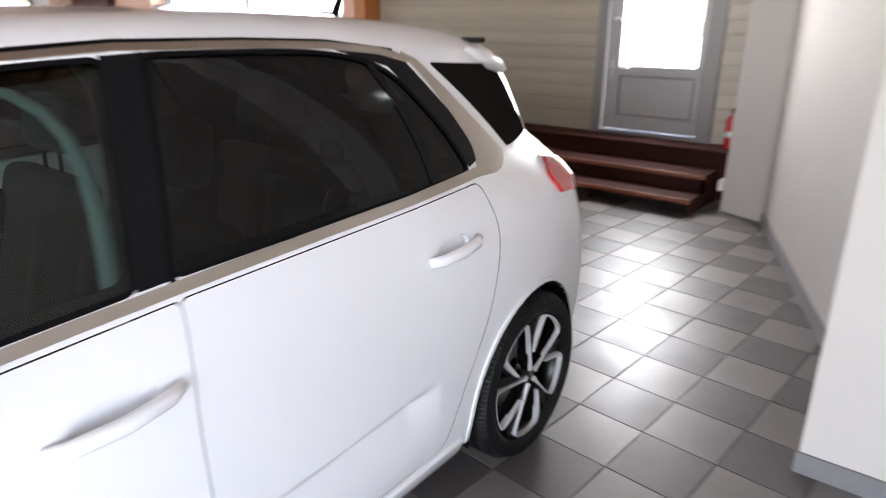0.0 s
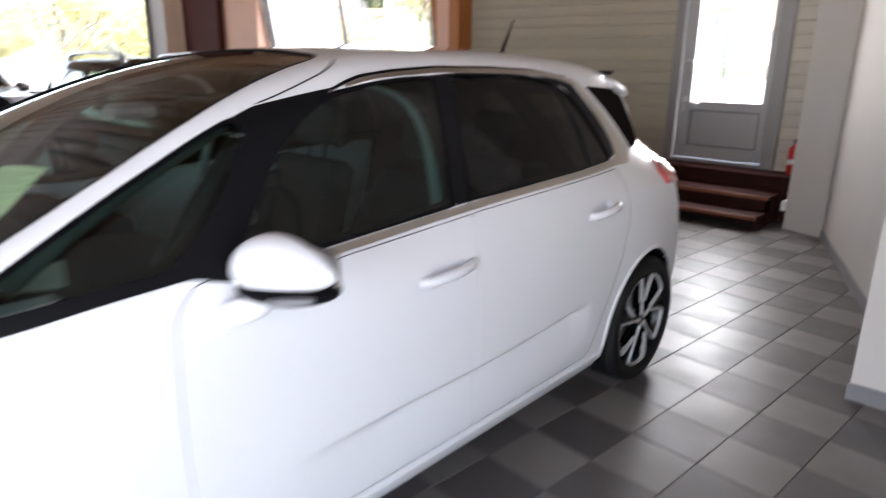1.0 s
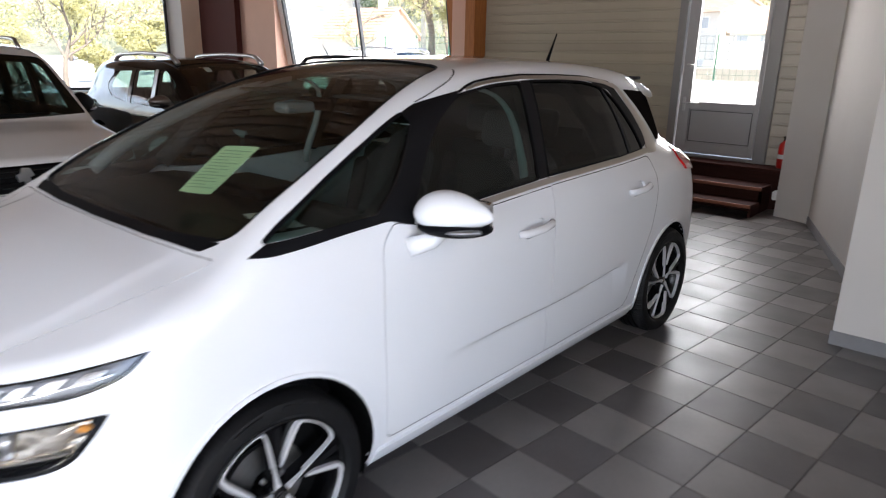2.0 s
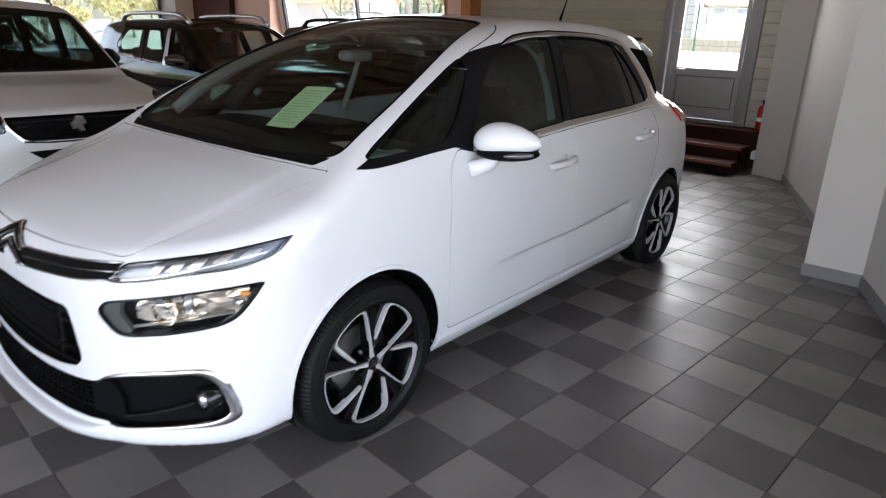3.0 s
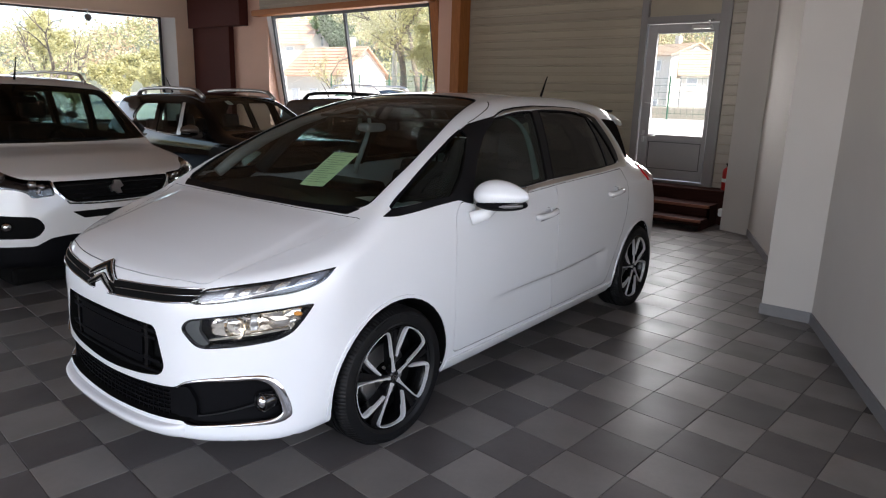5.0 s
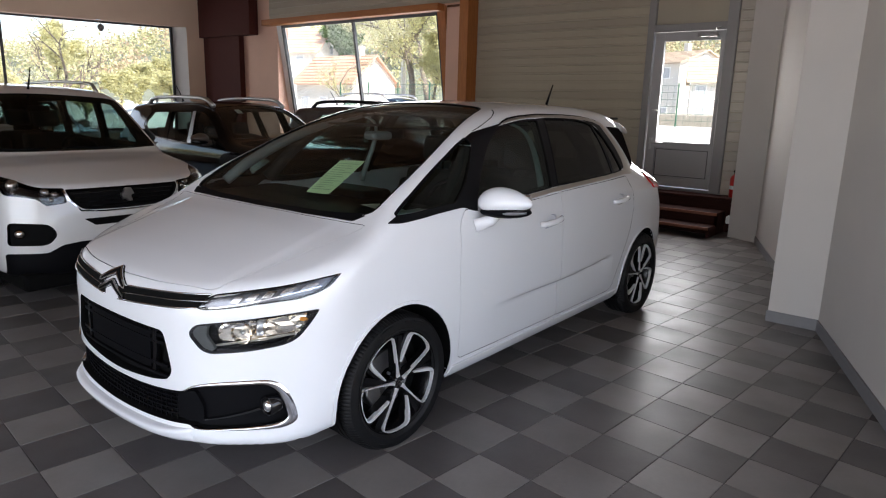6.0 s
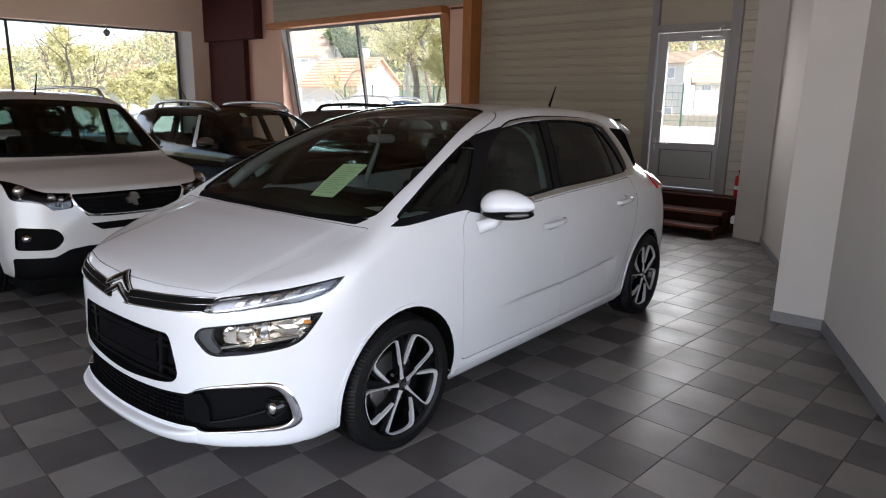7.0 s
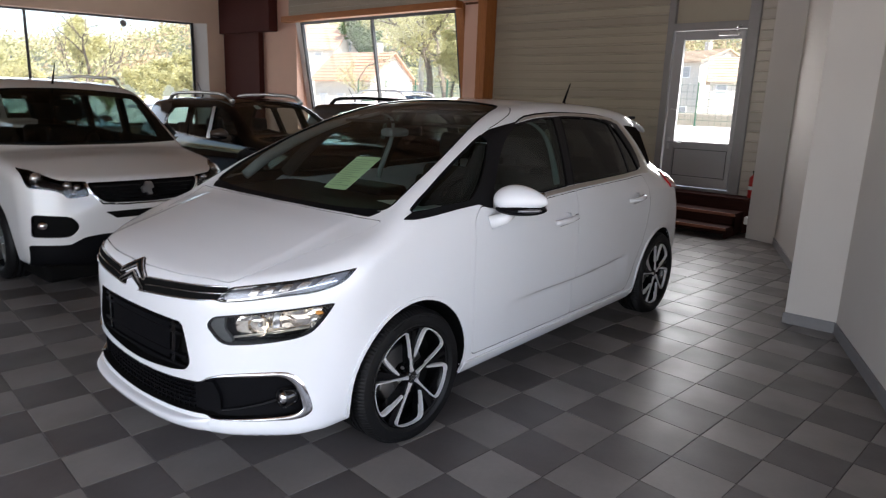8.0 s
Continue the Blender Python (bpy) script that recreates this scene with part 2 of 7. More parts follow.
def tube_bm(points, radius, n=8):
    """A round bar along a polyline."""
    bm = bmesh.new()
    pts = [Vector(p) for p in points]
    rings = []
    for i, p in enumerate(pts):
        d = (pts[min(i + 1, len(pts) - 1)] - pts[max(i - 1, 0)]).normalized()
        u = d.orthogonal().normalized() if i == 0 else (u - d * u.dot(d)).normalized()
        w = d.cross(u)
        r = radius[i] if isinstance(radius, (list, tuple)) else radius
        rings.append([bm.verts.new(p + r * (math.cos(2 * math.pi * k / n) * u + math.sin(2 * math.pi * k / n) * w)) for k in range(n)])
    for a, b in zip(rings, rings[1:]):
        for k in range(n):
            bm.faces.new((a[k], a[(k + 1) % n], b[(k + 1) % n], b[k]))
    bm.faces.new(rings[0][::-1])
    bm.faces.new(rings[-1])
    bmesh.ops.recalc_face_normals(bm, faces=bm.faces[:])
    return bm


def empty(name, m=None):
    ob = new(name)
    ob.empty_display_size = 0.1
    if m is not None:
        ob.matrix_world = m
    return ob


def curve(*pts):
    """A smooth function through (position, value) pairs."""
    px = np.array([p[0] for p in pts], float)
    py = np.array([p[1] for p in pts], float)
    d = np.diff(py) / np.diff(px)
    m = np.concatenate([[d[0]], (d[:-1] + d[1:]) / 2, [d[-1]]])
    m[1:-1] = np.where(d[:-1] * d[1:] <= 0, 0, m[1:-1])

    def fn(x):
        x = np.clip(x, px[0], px[-1])
        i = np.clip(np.searchsorted(px, x) - 1, 0, len(px) - 2)
        h = px[i + 1] - px[i]
        t = (x - px[i]) / h
        return ((2 * t ** 3 - 3 * t ** 2 + 1) * py[i] + (t ** 3 - 2 * t ** 2 + t) * h * m[i] + (-2 * t ** 3 + 3 * t ** 2) * py[i + 1] + (t ** 3 - t ** 2) * h * m[i + 1])
    return fn


def smax(a, b, k):
    h = np.maximum(k - np.abs(a - b), 0) / k
    return np.maximum(a, b) + h * h * k / 4


class Body:
    """A car body as a field: below zero inside. Front points to -y, the front axle is at y = 0."""

    def __init__(self, top, crown, width, section, nose, nose_round, tail, tail_round, taper, floor=0.19, arches=(), arch_radius=0.385, hub=0.305, soft=0.06, bulge=None, relief=None, bow=0.0):
        self.top, self.crown, self.width, self.section, self.taper = top, crown, width, section, taper
        self.nose, self.nose_round, self.tail, self.tail_round = nose, nose_round, tail, tail_round
        self.floor, self.arches, self.arch_radius, self.hub, self.soft, self.bulge = floor, arches, arch_radius, hub, soft, bulge
        self.relief, self.bow = relief, bow

    def field(self, p):
        x, y, z = np.abs(p[:, 0]), p[:, 1], p[:, 2]
        cr = self.crown(y)
        zt = self.top(y) - cr * (x / 0.75) ** 2
        if self.bulge is not None:
            zt = zt + self.bulge(x, y)
        slope = (self.top(y + 0.01) - self.top(y - 0.01)) / 0.02
        fa = (z - zt) / np.sqrt(1 + slope ** 2 + (2 * cr * x / 0.5625) ** 2)
        half = self.width(y) - self.section(z) - self.taper(y) * np.clip((z - 1.0) / 0.15, 0, 1)
        if self.relief is not None:
            half = half - self.relief(y, z)
        ds = (self.section(z + 0.01) - self.section(z - 0.01)) / 0.02
        if self.relief is not None:
            ds = ds + (self.relief(y, z + 0.004) - self.relief(y, z - 0.004)) / 0.008
        fc = (x - half) / np.sqrt(1 + ds ** 2)
        s = np.clip(x / 0.9, 0, 1.2)
        fd = (self.nose(z) + self.nose_round[0] * s ** 2 + self.nose_round[1] * s ** 4.5) - y
        if self.bow:
            k = np.clip((x - 0.42) / 0.28, 0, 1)
            fd = fd - self.bow * (1 - k * k * (3 - 2 * k))
        fd = fd / np.sqrt(1 + (self.nose_round[1] * 4.0 * s ** 3.5) ** 2)
        fe = (y - (self.tail(z) - self.tail_round * s ** 4)) / np.sqrt(1 + (4.4 * self.tail_round * s ** 3) ** 2)
        fb = self.floor - z
        f = smax(fa, fc, 1.6 * self.soft)
        f = smax(f, fd, self.soft)
        f = smax(f, fe, self.soft)
        return smax(f, fb, 0.05)

    def normal(self, p, e=0.004):
        g = np.empty_like(p)
        for i in range(3):
            d = np.zeros(3)
            d[i] = e
            g[:, i] = (self.field(p + d) - self.field(p - d)) / (2 * e)
        return g / np.maximum(np.linalg.norm(g, axis=1, keepdims=True), 1e-9)

    def snap(self, p, level=0.0, steps=4):
        for _ in range(steps):
            g = self.normal(p)
            p = p - g * (self.field(p) - level)[:, None]
        return p

    def shell(self, h, lo, hi, thick=0.05):
        """Surface nets of the hollow body: vertices, quads."""
        ax = [np.arange(lo[i], hi[i] + h, h) for i in range(3)]
        gx, gy, gz = np.meshgrid(*ax, indexing="ij")
        f = self.field(np.stack([gx.ravel(), gy.ravel(), gz.ravel()], 1)).reshape(gx.shape)
        verts, faces = [], []
        base = 0
        for level in (0.0, -thick):
            v, q = self.net(f - level, ax, h)
            v = self.snap(v, level)
            if level < 0:
                q = q[:, ::-1]
            verts.append(v)
            faces.append(q + base)
            base += len(v)
        return np.concatenate(verts), np.concatenate(faces)

    def net(self, f, ax, h):
        inside = f < 0
        c = [inside[i:f.shape[0] - 1 + i, j:f.shape[1] - 1 + j, k:f.shape[2] - 1 + k] for i in (0, 1) for j in (0, 1) for k in (0, 1)]
        count = sum(a.astype(int) for a in c)
        cell = (count > 0) & (count < 8)
        index = -np.ones(cell.shape, int)
        ids = np.argwhere(cell)
        index[tuple(ids.T)] = np.arange(len(ids))
        v = np.stack([ax[d][ids[:, d]] + h / 2 for d in range(3)], 1)
        quads = []
        for d in range(3):
            u, w = (d + 1) % 3, (d + 2) % 3
            a = np.take(inside, range(0, f.shape[d] - 1), d)
            b = np.take(inside, range(1, f.shape[d]), d)
            for flip, hit in ((False, a & ~b), (True, ~a & b)):
                e = np.argwhere(hit)
                e = e[(e[:, u] > 0) & (e[:, w] > 0) & (e[:, u] < f.shape[u] - 1) & (e[:, w] < f.shape[w] - 1)]
                if not len(e):
                    continue
                def at(du, dw):
                    q = e.copy()
                    q[:, u] += du
                    q[:, w] += dw
                    return index[tuple(q.T)]
                q = np.stack([at(-1, -1), at(0, -1), at(0, 0), at(-1, 0)], 1)
                quads.append(q[:, ::-1] if flip else q)
        return v, np.concatenate(quads)

    def cast(self, uv, axis):
        """Where lines along an axis meet the body from outside. axis: '+x' from the left side, '-y' from the front, '+y' from the rear, '+z' from above."""
        n = len(uv)
        d = {"x": 0, "y": 1, "z": 2}[axis[1]]
        far = {"+x": 1.2, "-x": -1.2, "-y": -1.4, "+y": 5.0, "+z": 2.2}[axis]
        step = -0.012 if axis[0] == "+" else 0.012
        p = np.zeros((n, 3))
        others = [i for i in range(3) if i != d]
        p[:, others[0]], p[:, others[1]] = uv[:, 0], uv[:, 1]
        p[:, d] = far
        done = np.zeros(n, bool)
        for _ in range(300):
            inside = self.field(p) < 0
            done |= inside
            p[~done, d] += step
            if done.all():
                break
        if not done.all():
            far_p = p[~done]
            far_p[:, d] = 0.6 if axis[0] == "+" else -0.6
            p[~done] = self.snap(far_p, -0.002, 8)
        a, b = p.copy(), p.copy()
        a[done, d] -= step
        for _ in range(14):
            m = (a + b) / 2
            ins = self.field(m) < 0
            b[ins], a[~ins] = m[ins], m[~ins]
        return b


def inside_polygon(pts, poly):
    x, y = pts[:, 0], pts[:, 1]
    r = np.zeros(len(pts), bool)
    n = len(poly)
    for i in range(n):
        (x0, y0), (x1, y1) = poly[i], poly[(i + 1) % n]
        c = (y0 > y) != (y1 > y)
        xi = (x1 - x0) * (y - y0) / ((y1 - y0) or 1e-12) + x0
        r ^= c & (x < xi)
    return r


def rounded(pts, r=0.02, n=5):
    """A polygon with its corners rounded; a point may carry a radius of its own as a third value."""
    out = []
    m = len(pts)
    for i in range(m):
        p = Vector(pts[i][:2])
        a, b = Vector(pts[i - 1][:2]), Vector(pts[(i + 1) % m][:2])
        rr = pts[i][2] if len(pts[i]) > 2 else r
        la, lb = (a - p).length, (b - p).length
        k = min(rr, la * 0.48, lb * 0.48)
        s, e = p + (a - p).normalized() * k, p + (b - p).normalized() * k
        for j in range(n + 1):
            t = j / n
            q = (1 - t) ** 2 * s + 2 * t * (1 - t) * p + t ** 2 * e
            out.append((q.x, q.y))
    return out


def dense(poly, h):
    out = []
    n = len(poly)
    for i in range(n):
        a, b = np.array(poly[i]), np.array(poly[(i + 1) % n])
        k = max(1, int(np.ceil(np.linalg.norm(b - a) / h)))
        out += [tuple(a + (b - a) * j / k) for j in range(k)]
    return [p for i, p in enumerate(out) if np.hypot(p[0] - out[i - 1][0], p[1] - out[i - 1][1]) > 1e-5]


def ribbon(points, w0, w1=None, n=0):
    """The outline of a band of changing width along a polyline."""
    w1 = w0 if w1 is None else w1
    p = np.array(points, float)
    t = np.gradient(p, axis=0)
    t /= np.linalg.norm(t, axis=1, keepdims=True)
    nrm = np.stack([-t[:, 1], t[:, 0]], 1)
    w = np.linspace(w0, w1, len(p))[:, None] / 2
    return [tuple(q) for q in np.concatenate([p + nrm * w, (p - nrm * w)[::-1]])]


def arc(cx, cy, r, a0, a1, n=16, ry=None):
    ry = ry or r
    return [(cx + r * math.cos(radians(a0 + (a1 - a0) * i / n)), cy + ry * math.sin(radians(a0 + (a1 - a0) * i / n))) for i in range(n + 1)]


def plate(body, name, outline, axis, mat, parent, lift=0.002, thick=0.006, h=0.04, label="", mirror=False, hole=None):
    """A panel of an outline laid on the body: its outer face stands lift above the body, its back thick below that."""
    edge = dense([(float(a), float(b)) for a, b in outline], h)
    inner = dense([(float(a), float(b)) for a, b in hole], h) if hole else []
    e = np.array(edge + inner)
    lo, hi = e.min(0), e.max(0)
    g = np.stack(np.meshgrid(np.arange(lo[0] + h / 2, hi[0], h), np.arange(lo[1] + h / 2, hi[1], h), indexing="ij"), -1).reshape(-1, 2)
    if len(g):
        g = g[inside_polygon(g, edge)]
    if len(g) and hole:
        g = g[~inside_polygon(g, inner)]
    if len(g):
        d = np.min(np.linalg.norm(g[:, None, :] - e[None, :, :], axis=2), axis=1)
        g = g[d > 0.4 * h]
    pts = np.concatenate([e, g]) if len(g) else e
    k, m = len(edge), len(inner)
    res = delaunay_2d_cdt([Vector(q) for q in pts], [(i, (i + 1) % k) for i in range(k)] + [(k + i, k + (i + 1) % m) for i in range(m)], [], 0, 1e-6)
    uv = np.array([tuple(q) for q in res[0]])
    tris = np.array([f for f in res[2] if len(f) == 3])
    mid = uv[tris].mean(1)
    keep = inside_polygon(mid, edge)
    if hole:
        keep &= ~inside_polygon(mid, inner)
    tris = tris[keep]
    p = body.cast(uv, axis)
    nrm = body.normal(p)
    top, low = p + nrm * lift, p + nrm * (lift - thick)
    side = np.cross(top[tris[:, 1]] - top[tris[:, 0]], top[tris[:, 2]] - top[tris[:, 0]])
    wrong = (side * nrm[tris].mean(1)).sum(1) < 0
    tris[wrong] = tris[wrong][:, ::-1]
    n = len(uv)
    faces = [tuple(t) for t in tris]
    verts, normals = top, nrm
    if thick:
        faces += [tuple(t[::-1] + n) for t in tris]
        cnt = {(int(t[i]), int(t[(i + 1) % 3])) for t in tris for i in range(3)}
        rim = [(u, v) for (u, v) in cnt if (v, u) not in cnt]
        quads, side_n = [], []
        for u, v in sorted(rim):
            b = 2 * n + len(quads)
            quads += [top[v], top[u], low[u], low[v]]
            faces.append((b, b + 1, b + 2, b + 3))
            w = np.cross(top[u] - top[v], low[u] - top[u])
            side_n += [w / max(np.linalg.norm(w), 1e-9)] * 4
        verts = np.concatenate([top, low, np.array(quads)])
        normals = np.concatenate([nrm, -nrm, np.array(side_n)])
    made = []
    for sign in ((1, -1) if mirror else (1,)):
        flip = np.array([sign, 1, 1])
        me = mesh_of(name, verts * flip, faces if sign > 0 else [f[::-1] for f in faces], [mat], True)
        me.normals_split_custom_set_from_vertices([tuple(q) for q in normals * flip])
        made.append(part(name, me, None, parent, label))
    return made


def cutter(outline, axis, a, b):
    """A prism of an outline along an axis from a to b, as lists."""
    d = {"x": 0, "y": 1, "z": 2}[axis]
    o = [i for i in range(3) if i != d]
    n = len(outline)
    verts = np.zeros((2 * n, 3))
    for k, t in enumerate((a, b)):
        verts[k * n:(k + 1) * n, o[0]] = [q[0] for q in outline]
        verts[k * n:(k + 1) * n, o[1]] = [q[1] for q in outline]
        verts[k * n:(k + 1) * n, d] = t
    faces = [list(range(n)), list(range(2 * n - 1, n - 1, -1))] + [[(i + 1) % n, i, n + i, n + (i + 1) % n] for i in range(n)]
    return verts, faces


def joined(prisms):
    bm = bmesh.new()
    for verts, faces in prisms:
        vs = [bm.verts.new(v) for v in verts]
        for f in faces:
            bm.faces.new([vs[i] for i in f])
    bmesh.ops.recalc_face_normals(bm, faces=bm.faces[:])
    me = bpy.data.meshes.new("cut")
    bm.to_mesh(me)
    bm.free()
    return me


def carved(mesh, prisms, how):
    """The mesh cut by prisms, worked out at once; a cut that falls apart on touching faces is made again a hair beside."""
    for k in range(5):
        aside = np.array((0.00037, -0.00023, 0.00041)) * k
        a, b = new("work_a", mesh), new("work_b", joined([(verts + aside, faces) for verts, faces in prisms]))
        m = a.modifiers.new("cut", "BOOLEAN")
        m.operation, m.solver, m.object = how, "EXACT", b
        m.use_hole_tolerant = k > 1
        bpy.context.view_layer.update()
        me = bpy.data.meshes.new_from_object(a.evaluated_get(bpy.context.evaluated_depsgraph_get()))
        cut = b.data
        bpy.data.objects.remove(a)
        bpy.data.objects.remove(b)
        bpy.data.meshes.remove(cut)
        if len(me.polygons) > 0.75 * len(mesh.polygons):
            break
    return me


def finish(body, me, paint, liner=None, thick=0.05):
    """Gives a carved shell its paint outside, the liner within, and the field's own normals."""
    bm = bmesh.new()
    bm.from_mesh(me)
    bmesh.ops.split_edges(bm, edges=[e for e in bm.edges if len(e.link_faces) == 2 and e.calc_face_angle(0) > 0.6])
    bm.to_mesh(me)
    bm.free()
    me.materials.clear()
    for m in (paint, liner or LINER):
        me.materials.append(m)
    nv = len(me.vertices)
    co = np.empty(nv * 3)
    me.vertices.foreach_get("co", co)
    co = co.reshape(-1, 3)
    nrm = body.normal(co)
    fv = body.field(co)
    nf = len(me.polygons)
    fn = np.empty(nf * 3)
    me.polygons.foreach_get("normal", fn)
    fn = fn.reshape(-1, 3)
    loops = np.empty(len(me.loops), int)
    me.loops.foreach_get("vertex_index", loops)
    total = np.empty(nf, int)
    me.polygons.foreach_get("loop_total", total)
    face = np.repeat(np.arange(nf), total)
    ln = fn[face].copy()
    dot = (nrm[loops] * ln).sum(1)
    outer = (dot > 0.6) & (fv[loops] > -0.006)
    inner = (dot < -0.6)
    ln[outer] = nrm[loops][outer]
    ln[inner] = -nrm[loops][inner]
    face_field = np.zeros(nf)
    np.add.at(face_field, face, fv[loops])
    face_field /= total
    face_out = np.zeros(nf)
    np.add.at(face_out, face, dot)
    face_out /= total
    me.polygons.foreach_set("material_index", ((face_out < 0.5) | (face_field < -0.035)).astype(np.int32))
    me.polygons.foreach_set("use_smooth", np.ones(nf, bool))
    me.normals_split_custom_set([tuple(v) for v in ln])
    me.update()
    return me


# ---- the setting ----
BACK, RIGHT_AT, CEIL = 7.45, 6.6, 4.3
FAR_LEFT = (-13.5, BACK)


def right_wall_x(y):
    return 1.265 - (y - 3.17) * 0.3817


def left_wall_x(y):
    return -13.5 + (y - BACK) * 0.29


def setting(name, bm, mat, label="", category=""):
    return tagged(part(name, bm, mat), label, category, kind="structure")


def wall_run(name, p, q, thick, z0, z1, holes, mat, label, away):
    """A wall between two plan points with rectangular openings (from, to, low, high) along it; thickness grows to the side of away."""
    p, q = Vector(p), Vector(q)
    d = (q - p).normalized()
    n = Vector((-d.y, d.x))
    if n.dot(Vector(away)) < 0:
        n = -n
    length = (q - p).length
    bm = bmesh.new()
    us = sorted({0, length, *[h[0] for h in holes], *[h[1] for h in holes]})
    zs = sorted({z0, z1, *[h[2] for h in holes], *[h[3] for h in holes]})

    def cell(u0, u1, a, b):
        vs = [bm.verts.new((*(p + d * u + n * t), z)) for t in (0, thick) for u, z in ((u0, a), (u1, a), (u1, b), (u0, b))]
        for f in ((0, 1, 2, 3), (7, 6, 5, 4), (0, 4, 5, 1), (1, 5, 6, 2), (2, 6, 7, 3), (3, 7, 4, 0)):
            bm.faces.new([vs[i] for i in f])
    for u0, u1 in zip(us, us[1:]):
        for a, b in zip(zs, zs[1:]):
            if not any(h[0] <= u0 and u1 <= h[1] and h[2] <= a and b <= h[3] for h in holes):
                cell(u0, u1, a, b)
    bmesh.ops.remove_doubles(bm, verts=bm.verts[:], dist=1e-4)
    seen = {}
    for f in bm.faces[:]:
        key = tuple(round(c, 3) for c in f.calc_center_median())
        seen.setdefault(key, []).append(f)
    for fs in seen.values():
        if len(fs) > 1:
            bmesh.ops.delete(bm, geom=fs, context="FACES_ONLY")
    bmesh.ops.recalc_face_normals(bm, faces=bm.faces[:])
    return setting(name, bm, mat, label, "wall")


# base slab under the tiles
setting("floor", prism_bm([(-19, -8), (7, -8), (7, 9), (-19, 9)], -0.12, -0.004), GROUT, "grey joint mortar between diagonal checkered floor tiles", "floor")
def ceiling_bm():
    """Boards with dark joints between them, in one mesh."""
    bm = prism_bm([(-19, -8), (7, -8), (7, 8.2), (-19, 8.2)], CEIL + 0.06, CEIL + 0.20)
    for k in range(67):
        y = -8 + 0.242 * k
        one = [bm.verts.new((x, q, z)) for x in (-19, 7) for q, z in ((y, CEIL + 0.06), (y + 0.008, CEIL), (y + 0.182, CEIL), (y + 0.19, CEIL + 0.06))]
        for i in range(3):
            bm.faces.new((one[i], one[i + 1], one[i + 5], one[i + 4]))
    bmesh.ops.recalc_face_normals(bm, faces=bm.faces[:])
    return bm


setting("ceiling", ceiling_bm(), WOOD_CEIL, "brown boarded wooden showroom ceiling", "ceiling")

# back wall: cladding with the door opening, then the stretch with the big window
wall_run("wall_back", (-5.32, BACK), (0.4, BACK), 0.2, 0, CEIL, [(3.32, 4.54, 0.46, 4.0)], CLADDING, "wall of pale horizontal metal cladding panels", (0, 1))
wall_run("wall_back_window", (-13.5, BACK), (-5.32, BACK), 0.3, 0, CEIL, [(2.75, 7.68, 0.86, 3.30)], WALL_PINK, "salmon plaster wall round a large shop window", (0, 1))
L0, L1 = (left_wall_x(-8), -8), FAR_LEFT
SL = math.hypot(L1[0] - L0[0], L1[1] - L0[1])
wall_run("wall_left", L0, L1, 0.35, 0, CEIL, [(3.0, SL - 0.56, 0.75, 3.30)], WALL_CREAM, "cream plaster wall with a wide shop window", (-1, 0))
# the opening in the right wall is unseen, added to let in fill light
wall_run("wall_right", (right_wall_x(-8), -8), (right_wall_x(RIGHT_AT), RIGHT_AT), 0.25, 0, CEIL, [(3.64, 9.2, 0.3, 2.6)], WALL_WHITE, "white plastered side wall with grey skirting", (1, 0))
wall_run("wall_front", (-19, -6.0), (7, -6.0), 0.3, 0, CEIL, [(16.5, 23.5, 0.4, 3.3)], WALL_WHITE, "white plaster wall with wide shop window", (0, -1))
setting("wall_pier", prism_bm([(0.863, 3.305), (1.232, 3.305), (right_wall_x(4.3) + 0.1, 4.3), (0.863, 4.24)], 0, CEIL), WALL_WHITE, "white plastered wall pier with grey skirting", "pier")
setting("wall_end_pier", prism_bm([(-0.42, 6.75), (-0.045, 6.6), (0.3, 6.6), (0.3, BACK), (-0.42, BACK)], 0, CEIL), WALL_WHITE, "white plastered wall end beside the raised door", "pier")


def skirt(name, p, q, h=0.085, t=0.012):
    p, q = Vector(p), Vector(q)
    d = (q - p).normalized()
    n = Vector((d.y, -d.x))
    c = (p + q) / 2
    if n.dot(Vector((0.5, -1.0)) - c) < 0:
        n = -n
    a, b = p - d * 0.0, q + d * 0.0
    return setting(name, prism_bm([tuple(a), tuple(b), tuple(b + n * t), tuple(a + n * t)], 0, h), SKIRTING, "grey tiled skirting along the wall foot", "skirting")


skirt("baseboard_wall", (right_wall_x(-6), -6), (right_wall_x(3.29), 3.29))
skirt("baseboard_pier", (0.853, 3.305), (1.226, 3.305))
skirt("baseboard_wall_far", (right_wall_x(4.3), 4.3), (right_wall_x(6.59), 6.59))

# cars built from fields
def bonnet_fold(x, y):
    """The middle of the bonnet stands a little proud, with a fold along each side."""
    edge = 0.598 - 0.09 * np.clip(-0.38 - y, 0, 0.4)
    step = np.clip((edge + 0.028 - x) / 0.056, 0, 1)
    fade = np.clip((-0.06 - y) / 0.12, 0, 1) * np.clip((y + 0.80) / 0.14, 0, 1)
    return (0.006 * step * step * (3 - 2 * step) - 0.002) * fade


def door_fold(y, z):
    """A soft edge low on the doors, under which the side falls in and comes out again towards the sill."""
    k = np.clip((y - 1.45) / 0.75, 0, 1)
    u = 0.532 + 0.042 * k ** 1.5 - z
    along = np.clip((y - 0.72) / 0.40, 0, 1) * np.clip((2.24 - y) / 0.12, 0, 1)
    rise = np.clip(u / 0.034, 0, 1)
    fall = np.clip(1 - (u - 0.034) / 0.20, 0, 1)
    return 0.026 * along * rise * rise * (3 - 2 * rise) * fall ** 1.4


